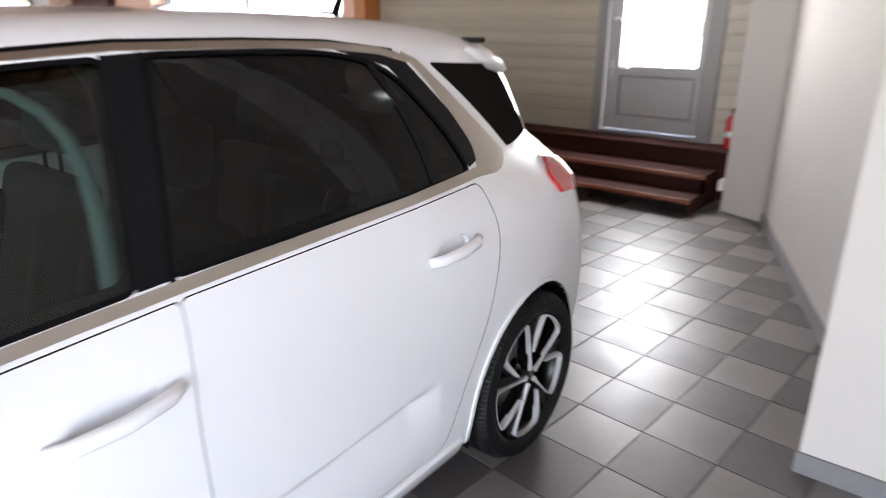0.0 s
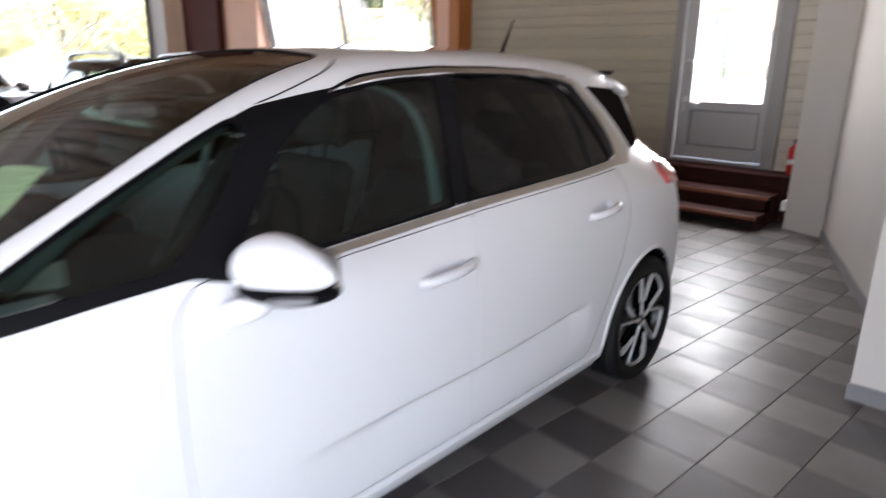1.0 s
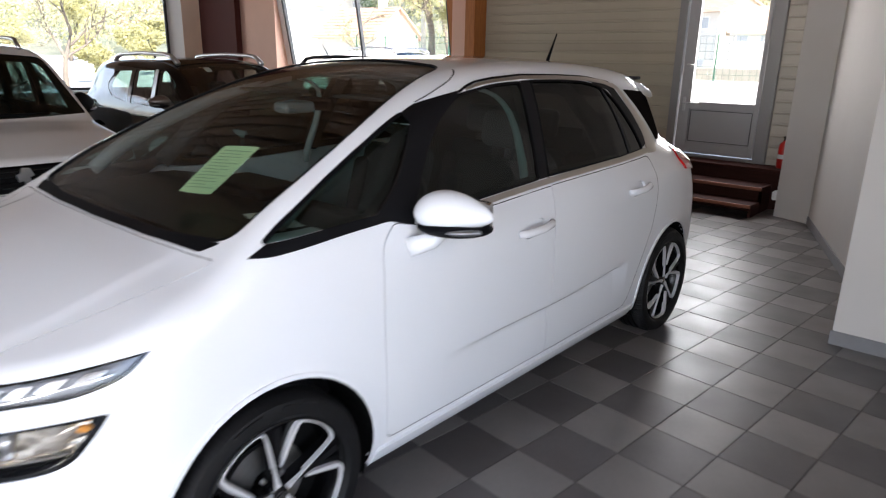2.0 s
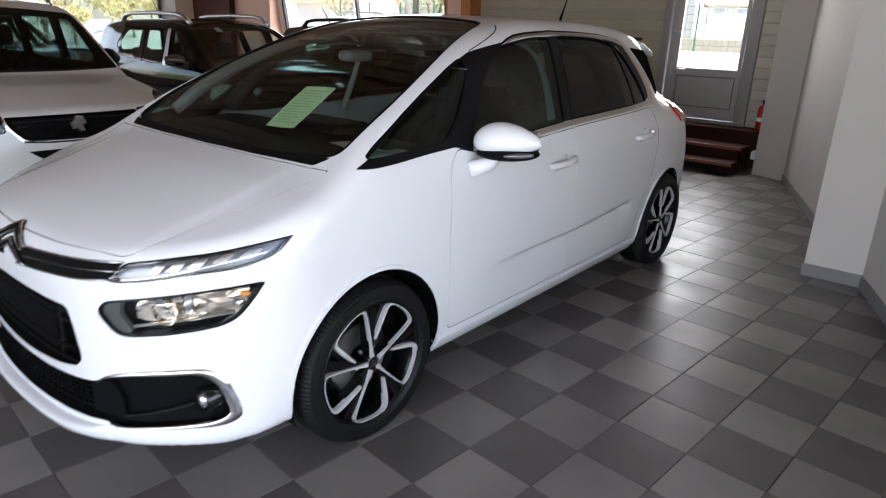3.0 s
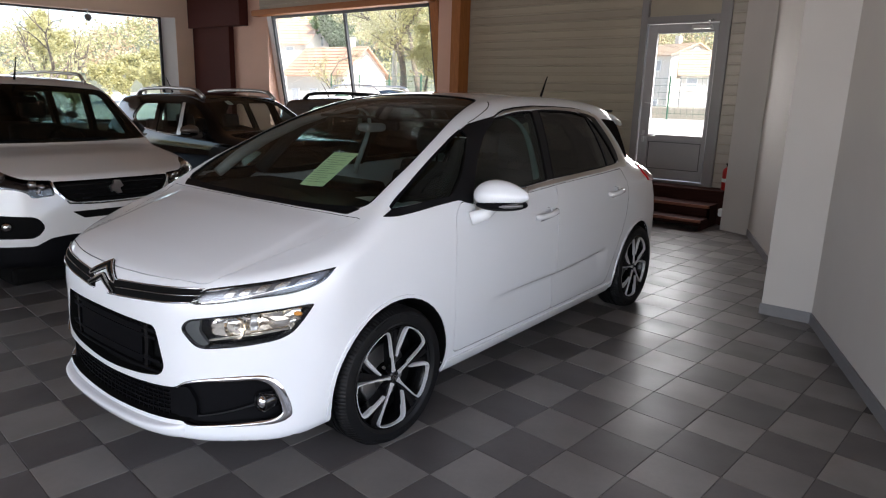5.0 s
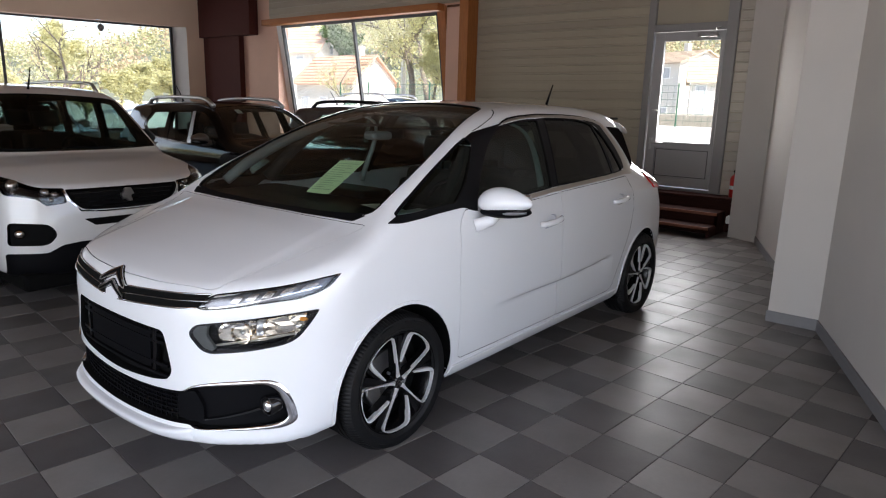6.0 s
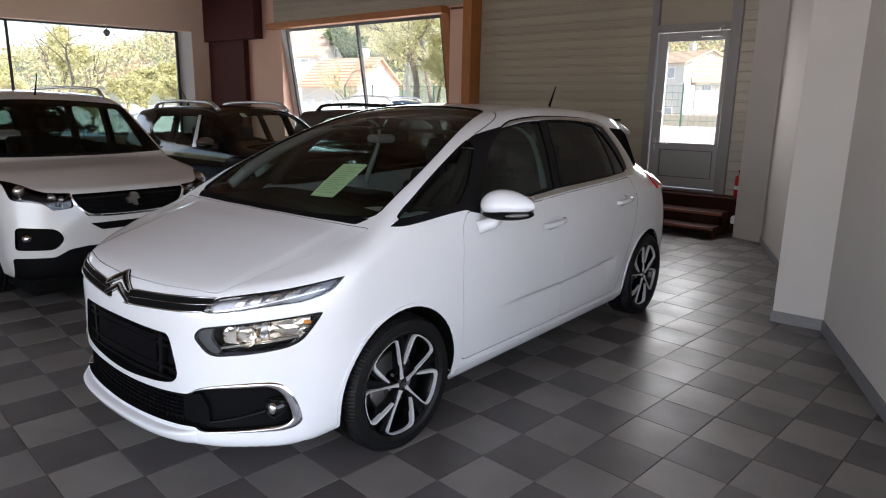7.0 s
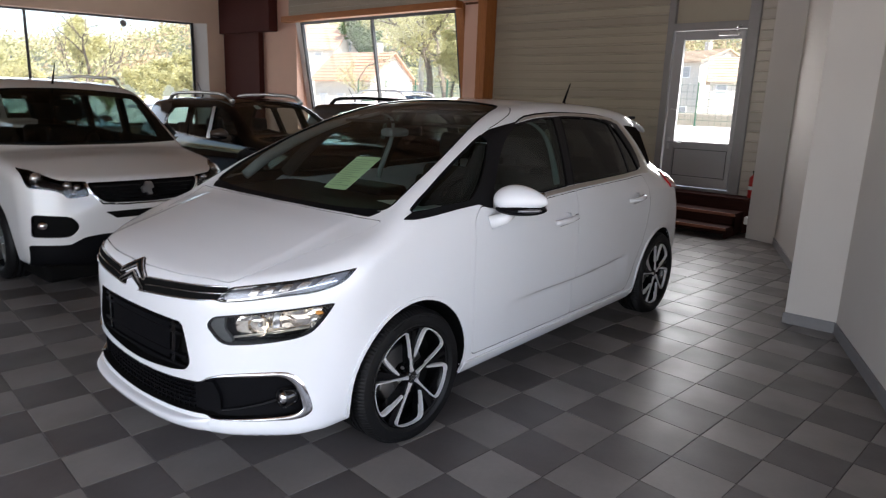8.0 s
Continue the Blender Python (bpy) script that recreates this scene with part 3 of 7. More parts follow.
MAIN = Body(
    top=curve((-1.0, 0.76), (-0.85, 0.84), (-0.7, 0.895), (-0.5, 0.955), (-0.3, 1.01), (-0.1, 1.06), (0.0, 1.105), (0.2, 1.222), (0.4, 1.325), (0.6, 1.42), (0.8, 1.50), (1.0, 1.56), (1.2, 1.597), (1.5, 1.62), (1.9, 1.626), (2.4, 1.61), (2.8, 1.572), (3.1, 1.525), (3.4, 1.465), (3.8, 1.38)),
    crown=curve((-1.0, 0.05), (-0.5, 0.05), (-0.2, 0.03), (0.05, 0.004), (0.3, 0.02), (0.8, 0.045), (1.2, 0.055), (2.5, 0.055), (3.5, 0.06)),
    width=curve((-1.0, 0.86), (-0.5, 0.888), (0, 0.902), (1.5, 0.905), (2.6, 0.905), (2.9, 0.890), (3.1, 0.866), (3.4, 0.822), (3.7, 0.76)),
    section=curve((0.1, 0.10), (0.22, 0.045), (0.3, 0.022), (0.45, 0.006), (0.6, 0.0), (0.8, 0.002), (0.95, 0.014), (1.05, 0.042), (1.12, 0.075), (1.25, 0.13), (1.4, 0.20), (1.55, 0.285), (1.7, 0.39)),
    nose=curve((0.1, -0.84), (0.17, -0.882), (0.23, -0.884), (0.3, -0.872), (0.45, -0.872), (0.6, -0.868), (0.75, -0.862), (0.85, -0.83), (1.0, -0.72), (1.3, -0.5)),
    nose_round=(0.085, 0.415),
    tail=curve((0.1, 3.40), (0.3, 3.49), (0.55, 3.53), (0.8, 3.50), (0.95, 3.43), (1.1, 3.345), (1.3, 3.255), (1.45, 3.20), (1.65, 3.18)),
    tail_round=0.30,
    taper=curve((2.2, 0.0), (2.6, 0.035), (2.93, 0.10), (3.3, 0.21)),
    floor=0.185, soft=0.05, bulge=bonnet_fold, bow=0.02)

WINDSCREEN = rounded([(-0.715, -0.02, 0.05), (-0.45, -0.062, 0.2), (0.0, -0.078, 0.3), (0.45, -0.062, 0.2), (0.715, -0.02, 0.05), (0.705, 0.19, 0.2), (0.65, 0.50, 0.3), (0.46, 1.19, 0.09), (0, 1.215, 0.3), (-0.46, 1.19, 0.09), (-0.65, 0.50, 0.3), (-0.705, 0.19, 0.2)])
QUARTER = rounded([(0.030, 1.088, 0.01), (0.25, 1.099, 0.2), (0.452, 1.106, 0.02), (0.577, 1.192, 0.15), (0.663, 1.287, 0.1), (0.742, 1.385, 0.02), (0.728, 1.412, 0.01), (0.633, 1.377, 0.2), (0.43, 1.288, 0.3), (0.249, 1.203, 0.3), (0.088, 1.122, 0.2)])
FRONT_GLASS = rounded([(0.622, 1.088, 0.02), (0.80, 1.083, 0.05), (1.418, 1.114, 0.02), (1.512, 1.510, 0.02), (1.32, 1.503, 0.2), (1.06, 1.468, 0.04), (0.891, 1.387, 0.2), (0.776, 1.28, 0.2), (0.702, 1.192, 0.2)])
REAR_GLASS = rounded([(1.4983, 1.1187, 0.02), (2.5213, 1.1457, 0.03), (2.4617, 1.2631, 0.15), (2.3021, 1.4543, 0.12), (2.1231, 1.5011, 0.2), (1.9013, 1.5127, 0.2), (1.6037, 1.5153, 0.02)])
D_GLASS = rounded([(2.50, 1.462, 0.02), (2.90, 1.438, 0.02), (3.06, 1.40, 0.05), (3.20, 1.165, 0.02), (2.85, 1.163, 0.02)])
REAR_SCREEN = rounded([(-0.50, 1.14), (0.50, 1.14), (0.45, 1.38), (-0.45, 1.38)], 0.06)
ARCH_F = arc(0.0, 0.305, 0.380, 0, 360, 44)[:-1]
ARCH_R = arc(2.81, 0.305, 0.380, 0, 360, 44)[:-1]
FRONT_DOOR = rounded([(0.448, 0.29, 0.04), (1.474, 0.285, 0.02), (1.474, 0.60, 0.4), (1.466, 0.85, 0.4), (1.490, 1.072, 0.015), (0.80, 1.040, 0.1), (0.62, 1.048, 0.05), (0.515, 1.073, 0.03), (0.44, 1.01, 0.15), (0.420, 0.75, 0.4)])
REAR_DOOR = rounded([(1.479, 0.285, 0.02), (2.28, 0.29, 0.05), (2.385, 0.52, 0.2), (2.50, 0.70, 0.25), (2.56, 0.92, 0.3), (2.535, 1.105, 0.03), (1.495, 1.074, 0.015), (1.471, 0.85, 0.4), (1.479, 0.60, 0.4)])
HOOD_SIDE = [(0.752, -0.088, 0.02), (0.712, -0.21, 0.2), (0.636, -0.48, 0.3), (0.600, -0.65, 0.1), (0.568, -0.745, 0.04), (0.33, -0.816, 0.2)]
HOOD = rounded([(-0.45, -0.118, 0.2), (0.0, -0.132, 0.4), (0.45, -0.118, 0.2), *HOOD_SIDE, (0.0, -0.842, 0.3), *[(-a, b, r) for a, b, r in HOOD_SIDE[::-1]]])
GRILLE_SIDE = [(0.376, 0.660), (0.392, 0.610, 0.06), (0.424, 0.490), (0.395, 0.452), (0.300, 0.432, 0.1)]
GRILLE = rounded([*GRILLE_SIDE, (0, 0.402, 0.3), *[(-q[0], *q[1:]) for q in GRILLE_SIDE[::-1]]], 0.035)
INTAKE_SIDE = [(0.20, 0.392, 0.2), (0.39, 0.407, 0.2), (0.472, 0.416, 0.02), (0.498, 0.440, 0.02), (0.56, 0.462, 0.1), (0.683, 0.481, 0.2), (0.762, 0.480, 0.05), (0.792, 0.43, 0.08), (0.809, 0.345, 0.06), (0.812, 0.30, 0.04), (0.79, 0.268, 0.03), (0.66, 0.263, 0.1), (0.525, 0.257, 0.02), (0.498, 0.274, 0.02), (0.36, 0.266, 0.2), (0.18, 0.256, 0.2)]
INTAKE = rounded([(0, 0.384, 0.2), *INTAKE_SIDE, (0, 0.250, 0.2), *[(-a, b, r) for a, b, r in INTAKE_SIDE[::-1]]])
HEADLAMP = rounded([(0.502, 0.667, 0.04), (0.53, 0.708, 0.04), (0.73, 0.743, 0.2), (0.857, 0.765, 0.01), (0.845, 0.715, 0.05), (0.81, 0.63, 0.06), (0.70, 0.602, 0.15), (0.56, 0.587, 0.04)])
DAY_LAMP = rounded([(0.530, 0.775, 0.01), (0.574, 0.829, 0.02), (0.679, 0.848, 0.1), (0.777, 0.866, 0.1), (0.868, 0.897, 0.004), (0.864, 0.842, 0.03), (0.815, 0.809, 0.1), (0.739, 0.799, 0.1), (0.647, 0.777, 0.1), (0.559, 0.767, 0.02)])

SEAM = [(0.818, 1.450), (0.896, 1.472), (0.985, 1.499), (1.068, 1.524), (1.137, 1.549), (1.175, 1.564)]


def glide(path, n):
    """A smooth line of n points through a path."""
    p = np.array(path, float)
    t = np.concatenate([[0], np.cumsum(np.linalg.norm(np.diff(p, axis=0), axis=1))])
    u = np.linspace(0, t[-1], n)
    return list(zip(curve(*zip(t, p[:, 0]))(u), curve(*zip(t, p[:, 1]))(u)))


def mirrored(outline):
    return [(-a, b) for a, b in outline[::-1]]


def grown(outline, d):
    """An outline moved outwards by d."""
    p = np.array(outline)
    t = np.roll(p, -1, 0) - np.roll(p, 1, 0)
    t /= np.maximum(np.linalg.norm(t, axis=1, keepdims=True), 1e-9)
    nrm = np.stack([t[:, 1], -t[:, 0]], 1)
    area = (p[:, 0] * np.roll(p[:, 1], -1) - np.roll(p[:, 0], -1) * p[:, 1]).sum()
    return [tuple(q) for q in p + nrm * d * (1 if area > 0 else -1)]


def both(outline, a, b):
    return [cutter(outline, "x", a, b), cutter(outline, "x", -b, -a)]


def tyre_profile(R, rim, half):
    r = R - rim
    return [(rim - 0.012, -half + 0.02), (rim, -half + 0.004), (rim + 0.12 * r, -half - 0.001), (rim + 0.16 * r, -half - 0.004), (rim + 0.35 * r, -half - 0.006), (rim + 0.75 * r, -half), (R - 0.008, -half + 0.018), (R, -half + 0.034),
            (R, -half + 0.058), (R - 0.009, -half + 0.060), (R - 0.009, -half + 0.070), (R, -half + 0.072), (R, -0.007), (R - 0.009, -0.005), (R - 0.009, 0.005), (R, 0.007),
            (R, half - 0.072), (R - 0.009, half - 0.070), (R - 0.009, half - 0.060), (R, half - 0.058),
            (R, half - 0.034), (R - 0.008, half - 0.018), (rim + 0.75 * r, half), (rim + 0.35 * r, half + 0.006), (rim + 0.16 * r, half + 0.004), (rim + 0.12 * r, half + 0.001), (rim, half - 0.004), (rim - 0.012, half - 0.02)]


def polar_bm(points, x0, x1, bevel=0.0015):
    """A plate in the wheel's plane from (radius, degrees) corners."""
    bm = bmesh.new()
    f = bm.faces.new([bm.verts.new((x0, r * math.cos(radians(a)), r * math.sin(radians(a)))) for r, a in points])
    for v in bmesh.ops.extrude_face_region(bm, geom=[f])["geom"]:
        if isinstance(v, bmesh.types.BMVert):
            v.co.x = x1
    bmesh.ops.recalc_face_normals(bm, faces=bm.faces[:])
    if bevel:
        bmesh.ops.bevel(bm, geom=bm.edges[:], offset=bevel, segments=1, affect="EDGES")
    return bm


def strip_bm(path, x0, x1):
    """A band in the wheel's plane along (radius, degrees, width) points, raised from x0 to x1."""
    p = np.array([(r * math.cos(radians(a)), r * math.sin(radians(a))) for r, a, _ in path])
    w = np.array([q[2] for q in path])[:, None] / 2
    t = np.gradient(p, axis=0)
    t /= np.linalg.norm(t, axis=1, keepdims=True)
    nrm = np.stack([-t[:, 1], t[:, 0]], 1)
    a, c = p + nrm * w, p - nrm * w
    bm = bmesh.new()
    rows = [[bm.verts.new((x0, *a[i])), bm.verts.new((x1, *(a[i] * 0.85 + p[i] * 0.15))), bm.verts.new((x1, *(c[i] * 0.85 + p[i] * 0.15))), bm.verts.new((x0, *c[i]))] for i in range(len(p))]
    for u, v in zip(rows, rows[1:]):
        for k in range(3):
            bm.faces.new((u[k], u[k + 1], v[k + 1], v[k]))
    bm.faces.new(rows[0]), bm.faces.new(rows[-1])
    bmesh.ops.recalc_face_normals(bm, faces=bm.faces[:])
    return bm


def alloy_wheel(parent, x, y, hub=0.313, R=0.330, rim=0.252, steer=0.0):
    """Two-tone alloy wheel: black spokes with machined edges, brake disc behind, low-profile tyre flattened where it stands."""
    bm = lathe_bm(tyre_profile(R, rim, 0.1), "x", 440)
    for v in bm.verts:
        r = math.hypot(v.co.y, v.co.z)
        k = round(math.degrees(math.atan2(v.co.z, v.co.y)) / (360 / 440))
        if abs(v.co.x) > 0.036 and r > R - 0.012 and k % 4 == 0:
            v.co.y *= (r - 0.004) / r
            v.co.z *= (r - 0.004) / r
        v.co.z = max(v.co.z, 0.0005 - hub)
    tyre = part("wheel", bm, RUBBER, parent, "black low-profile tyre on a two-tone alloy rim", smooth=True)
    tyre.data.set_sharp_from_angle(angle=0.5)
    for a0, a1 in ((62, 74), (78, 86), (100, 118), (242, 262), (268, 280)):
        part("sidewall_mark", strip_bm([(rim + 0.045, a0 + (a1 - a0) * i / 5, 0.012) for i in range(6)], 0.1, 0.1058), RUBBER, tyre)
    tyre.matrix_basis = pose(x, y, hub, 0, 0, steer + (0 if x > 0 else 180))
    part("rim_barrel", lathe_bm([(rim - 0.010, 0.094), (rim + 0.003, 0.09), (rim - 0.004, 0.082), (rim - 0.016, 0.07), (rim - 0.022, 0.0), (rim - 0.02, -0.09)], "x", 64), RIM_BLACK, tyre, smooth=True)
    part("brake_disc", lathe_bm([(0.05, 0.012), (0.14, 0.012), (0.14, -0.004), (0.05, -0.004)], "x", 48), DISC, tyre)
    part("brake_caliper", polar_bm([(0.085, 165), (0.085, 225), (0.155, 225), (0.16, 195), (0.155, 165)], -0.03, 0.035, 0.006), SATIN, tyre)
    part("backing_plate", lathe_bm([(0.0, -0.02), (rim - 0.02, -0.02)], "x", 40), LINER, tyre)
    o = rim - 0.012
    for k in range(5):
        a = 27 + 72 * k
        part("spoke", strip_bm([(0.025, a + 0, 0.030), (0.07, a - 5, 0.030), (0.14, a - 6, 0.034), (o + 0.004, a - 7, 0.044)], 0.040, 0.084), RIM_BLACK, tyre)
        part("spoke_facet", strip_bm([(0.075, a - 8, 0.010), (0.13, a - 9, 0.020), (o - 0.01, a - 10.5, 0.030)], 0.080, 0.0875), GLOSS_BLACK, tyre)
        part("spoke_edge", strip_bm([(0.030, a + 2, 0.022), (0.05, a + 1, 0.014), (0.08, a, 0.009), (0.13, a, 0.0068), (0.19, a + 0.2, 0.006), (o - 0.012, a + 1.2, 0.006), (o - 0.004, a + 4, 0.006), (o, a + 9, 0.0055), (o, a + 16, 0.0055), (o, a + 24, 0.0055), (o, a + 32, 0.0055), (o - 0.002, a + 38, 0.007)], 0.076, 0.094), RIM_CUT, tyre, "bright machined spoke edge")
        part("spoke_blade", strip_bm([(o + 0.001, a + 37, 0.006), (o - 0.002, a + 40.5, 0.009), (o - 0.008, a + 43, 0.013), (o - 0.018, a + 44.8, 0.017), (0.205, a + 46.2, 0.0185), (0.19, a + 47.4, 0.0185), (0.175, a + 48.6, 0.018), (0.16, a + 50, 0.017), (0.145, a + 51.6, 0.016), (0.13, a + 53.5, 0.0145), (0.115, a + 55.8, 0.012), (0.10, a + 58.6, 0.009)], 0.074, 0.0945), RIM_CUT, tyre, "broad bright machined blade")
        part("blade_back", strip_bm([(o + 0.002, a + 47, 0.044), (0.17, a + 52, 0.040), (0.11, a + 60, 0.032), (0.06, a + 66, 0.024)], 0.038, 0.080), RIM_BLACK, tyre)
        part("wheel_bolt", polar_bm([(0.048, a + 22), (0.048, a + 34), (0.062, a + 33), (0.062, a + 23)], 0.045, 0.060), SATIN, tyre)
    part("hub_cap", lathe_bm([(0.0, 0.088), (0.022, 0.087), (0.031, 0.08), (0.036, 0.05)], "x", 28), GLOSS_BLACK, tyre, smooth=True)
    for dz in (0.006, -0.008):
        bm = bmesh.new()
        for s in (-1, 1):
            vs = [bm.verts.new((0.0895, q[0], q[1] + dz)) for q in ((0, 0.006), (s * 0.016, -0.006), (s * 0.016, -0.011), (0, 0.001))]
            bm.faces.new(vs)
        part("cap_chevron", bm, CHROME, tyre)
    return tyre


def plain_wheel(parent, x, y, R=0.32, rim=0.22):
    """A wheel of the cars further off: tyre and a rim with straight spokes."""
    wheel = part("wheel", lathe_bm(tyre_profile(R, rim, 0.105), "x", 40), RUBBER, parent, smooth=True)
    wheel.matrix_basis = pose(x, y, R, 0, 0, 0 if x > 0 else 180)
    part("rim_well", lathe_bm([(rim, 0.07), (rim - 0.02, 0.08), (rim - 0.03, 0.03), (0.02, 0.01)], "x", 32), RIM_BLACK, wheel)
    for k in range(5):
        bm = box_bm(0.04, 0.085, -0.028, 0.028, 0.03, rim - 0.01, 0.006)
        bmesh.ops.rotate(bm, verts=bm.verts[:], matrix=Matrix.Rotation(2 * math.pi * k / 5, 3, "X"))
        part("spoke", bm, SATIN, wheel)
    return wheel


def seat(parent, x, y, width=0.5, top=1.18, cloth=None):
    """A car seat: cushion, leaning backrest with bolsters, headrest on two rods."""
    cloth = cloth or SEAT
    cush = box_bm(x - width / 2, x + width / 2, y, y + 0.5, 0.42, 0.60, 0.05, 3)
    s = part("seat_cushion", cush, cloth, parent, smooth=True)
    bm = box_bm(-width / 2, width / 2, -0.07, 0.07, 0.0, top - 0.58, 0.05, 3)
    bmesh.ops.transform(bm, verts=bm.verts[:], matrix=pose(x, y + 0.5, 0.56, -16, 0, 0))
    part("backrest", bm, cloth, parent, smooth=True)
    for k in (-1, 1):
        bm = box_bm(-0.05, 0.05, -0.10, 0.07, 0.05, top - 0.68, 0.04, 3)
        bmesh.ops.transform(bm, verts=bm.verts[:], matrix=pose(x + k * (width / 2 - 0.04), y + 0.48, 0.56, -16, 0, 0))
        part("side_bolster", bm, cloth, parent, smooth=True)
    bm = box_bm(-0.13, 0.13, -0.05, 0.05, 0.0, 0.19, 0.045, 3)
    bmesh.ops.transform(bm, verts=bm.verts[:], matrix=pose(x, y + 0.66, top + 0.02, -10, 0, 0))
    part("headrest", bm, cloth, parent, smooth=True)
    for k in (-1, 1):
        part("headrest_rod", tube_bm([(x + k * 0.06, y + 0.66, top - 0.06), (x + k * 0.06, y + 0.665, top + 0.06)], 0.007), PLASTIC, parent)


def steering_wheel(parent, x, y, z):
    ring = [(0.18 * math.cos(a), 0.0, 0.18 * math.sin(a)) for a in np.linspace(0, 2 * math.pi, 33)]
    bm = tube_bm(ring, 0.014, 8)
    bmesh.ops.transform(bm, verts=bm.verts[:], matrix=pose(x, y, z, -28, 0, 0))
    w = part("steering_wheel", bm, PLASTIC, parent, smooth=True)
    bm = box_bm(-0.07, 0.07, -0.03, 0.02, -0.06, 0.05, 0.02)
    bmesh.ops.transform(bm, verts=bm.verts[:], matrix=pose(x, y, z, -28, 0, 0))
    part("wheel_boss", bm, PLASTIC, w)
    for a in (-1, 1):
        bm = box_bm(0.05 if a > 0 else -0.17, 0.17 if a > 0 else -0.05, -0.012, 0.012, -0.018, 0.018, 0.006)
        bmesh.ops.transform(bm, verts=bm.verts[:], matrix=pose(x, y, z, -28, 0, 0))
        part("wheel_spoke", bm, PLASTIC, w)


def door_mirror(parent, sx, base, at, size, shell_mat, stalk=True):
    """A rounded mirror housing on a stalk, with a dark lower edge, a clear turn lamp and its glass."""
    bm = bmesh.new()
    bmesh.ops.create_uvsphere(bm, u_segments=36, v_segments=20, radius=1.0)
    for v in bm.verts:
        x, y, z = v.co
        y = y * (1.0 if y < 0 else 0.55)
        z = z * (1.0 if z > 0 else 0.72)
        taper = 1.0 - 0.44 * ((x + 1) / 2) ** 1.5
        v.co = Vector((x, y * taper + 0.18 * x, z * taper + 0.07 * (x + 1)))
    for v in bm.verts:
        v.co = Vector((at[0] + sx * v.co.x * size[0], at[1] + v.co.y * size[1], at[2] + v.co.z * size[2]))
    m = part("door_mirror", bm, shell_mat, parent, smooth=True)
    bm = bmesh.new()
    bmesh.ops.create_uvsphere(bm, u_segments=30, v_segments=16, radius=1.0)
    for v in bm.verts:
        v.co = Vector((at[0] + sx * v.co.x * size[0] * 0.90, at[1] + (v.co.y * 0.9 + 0.18 * v.co.x) * size[1], at[2] + size[2] * (-0.47 + 0.34 * v.co.z + 0.07 * (v.co.x + 1))))
    part("mirror_underside", bm, PLASTIC, m, "black mirror underside", smooth=True)
    bm = bmesh.new()
    pts = [(at[0] + sx * size[0] * u, at[1] + size[1] * (-0.98 * math.sqrt(max(0, 1 - u * u * 0.8)) + 0.18 * u), at[2] - size[2] * (0.40 - 0.16 * u)) for u in np.linspace(0.30, 0.97, 11)]
    part("turn_lamp", tube_bm(pts, [0.003, 0.005, 0.007, 0.008, 0.009, 0.010, 0.010, 0.010, 0.009, 0.008, 0.005], 10), LAMP_GREY, m, "bright clear turn lamp strip", smooth=True)
    part("mirror_glass", box_bm(at[0] - size[0] * 0.75, at[0] + size[0] * 0.75, at[1] + size[1] * 0.50, at[1] + size[1] * 0.56, at[2] - size[2] * 0.5, at[2] + size[2] * 0.6, 0.01), CHROME, m)
    if stalk:
        part("mirror_stalk", tube_bm([base, tuple((Vector(base) * 0.5 + Vector(at) * 0.5) - Vector((0, 0, 0.03))), (at[0] - sx * size[0] * 0.35, at[1], at[2] - size[2] * 0.55)], [0.036, 0.030, 0.032], 12), shell_mat, m, smooth=True)
    return m


def moulding_bm(body, outer, inside, height):
    """A domed strip on the body's front between two paths of equal length."""
    a, b = np.array(outer, float), np.array(inside, float)
    m = 8
    bm = bmesh.new()
    rows = []
    for j in range(m + 1):
        u = j / m
        p = body.cast(a + (b - a) * u, "-y")
        p = p + body.normal(p) * (height * (math.sin(math.pi * (0.12 + 0.76 * u)) - 0.3))
        if j in (0, m):
            p = p + np.array([0, 0.014, 0])
        rows.append([bm.verts.new(q) for q in p])
    for r, q in zip(rows, rows[1:]):
        for i in range(len(a) - 1):
            bm.faces.new((r[i], r[i + 1], q[i + 1], q[i]))
    bmesh.ops.recalc_face_normals(bm, faces=bm.faces[:])
    return bm


def lip_bm(body, path):
    """A spoiler lip along a path under the nose: it stands out from the bumper and thins towards both ends."""
    p = body.cast(np.array(path, float), "-y")
    bm = bmesh.new()
    rows = []
    for i, q in enumerate(p):
        t = abs(2 * i / (len(p) - 1) - 1)
        out = 0.034 * (1 - t ** 8) + 0.006
        prof = [(0.02, 0.004), (-0.5 * out, 0.003), (-out + 0.006, 0.000), (-out, -0.006), (-out + 0.002, -0.016), (-out * 0.75, -0.034), (-0.2 * out, -0.052), (0.03, -0.056)]
        rows.append([bm.verts.new((q[0], q[1] + dy, q[2] + dz)) for dy, dz in prof])
    for a, b in zip(rows, rows[1:]):
        for k in range(len(a) - 1):
            bm.faces.new((a[k], a[k + 1], b[k + 1], b[k]))
    bm.faces.new(rows[0]), bm.faces.new(rows[-1])
    bmesh.ops.recalc_face_normals(bm, faces=bm.faces[:])
    return bm


def dish(y, z, L):
    """The outline of the hollow behind a door pull."""
    return rounded([(y + 0.045, z - 0.034, 0.03), (y + L * 0.80, z - 0.024, 0.03), (y + L * 0.84, z + 0.034, 0.03), (y + L * 0.5, z + 0.05, 0.06), (y + 0.04, z + 0.026, 0.03)])


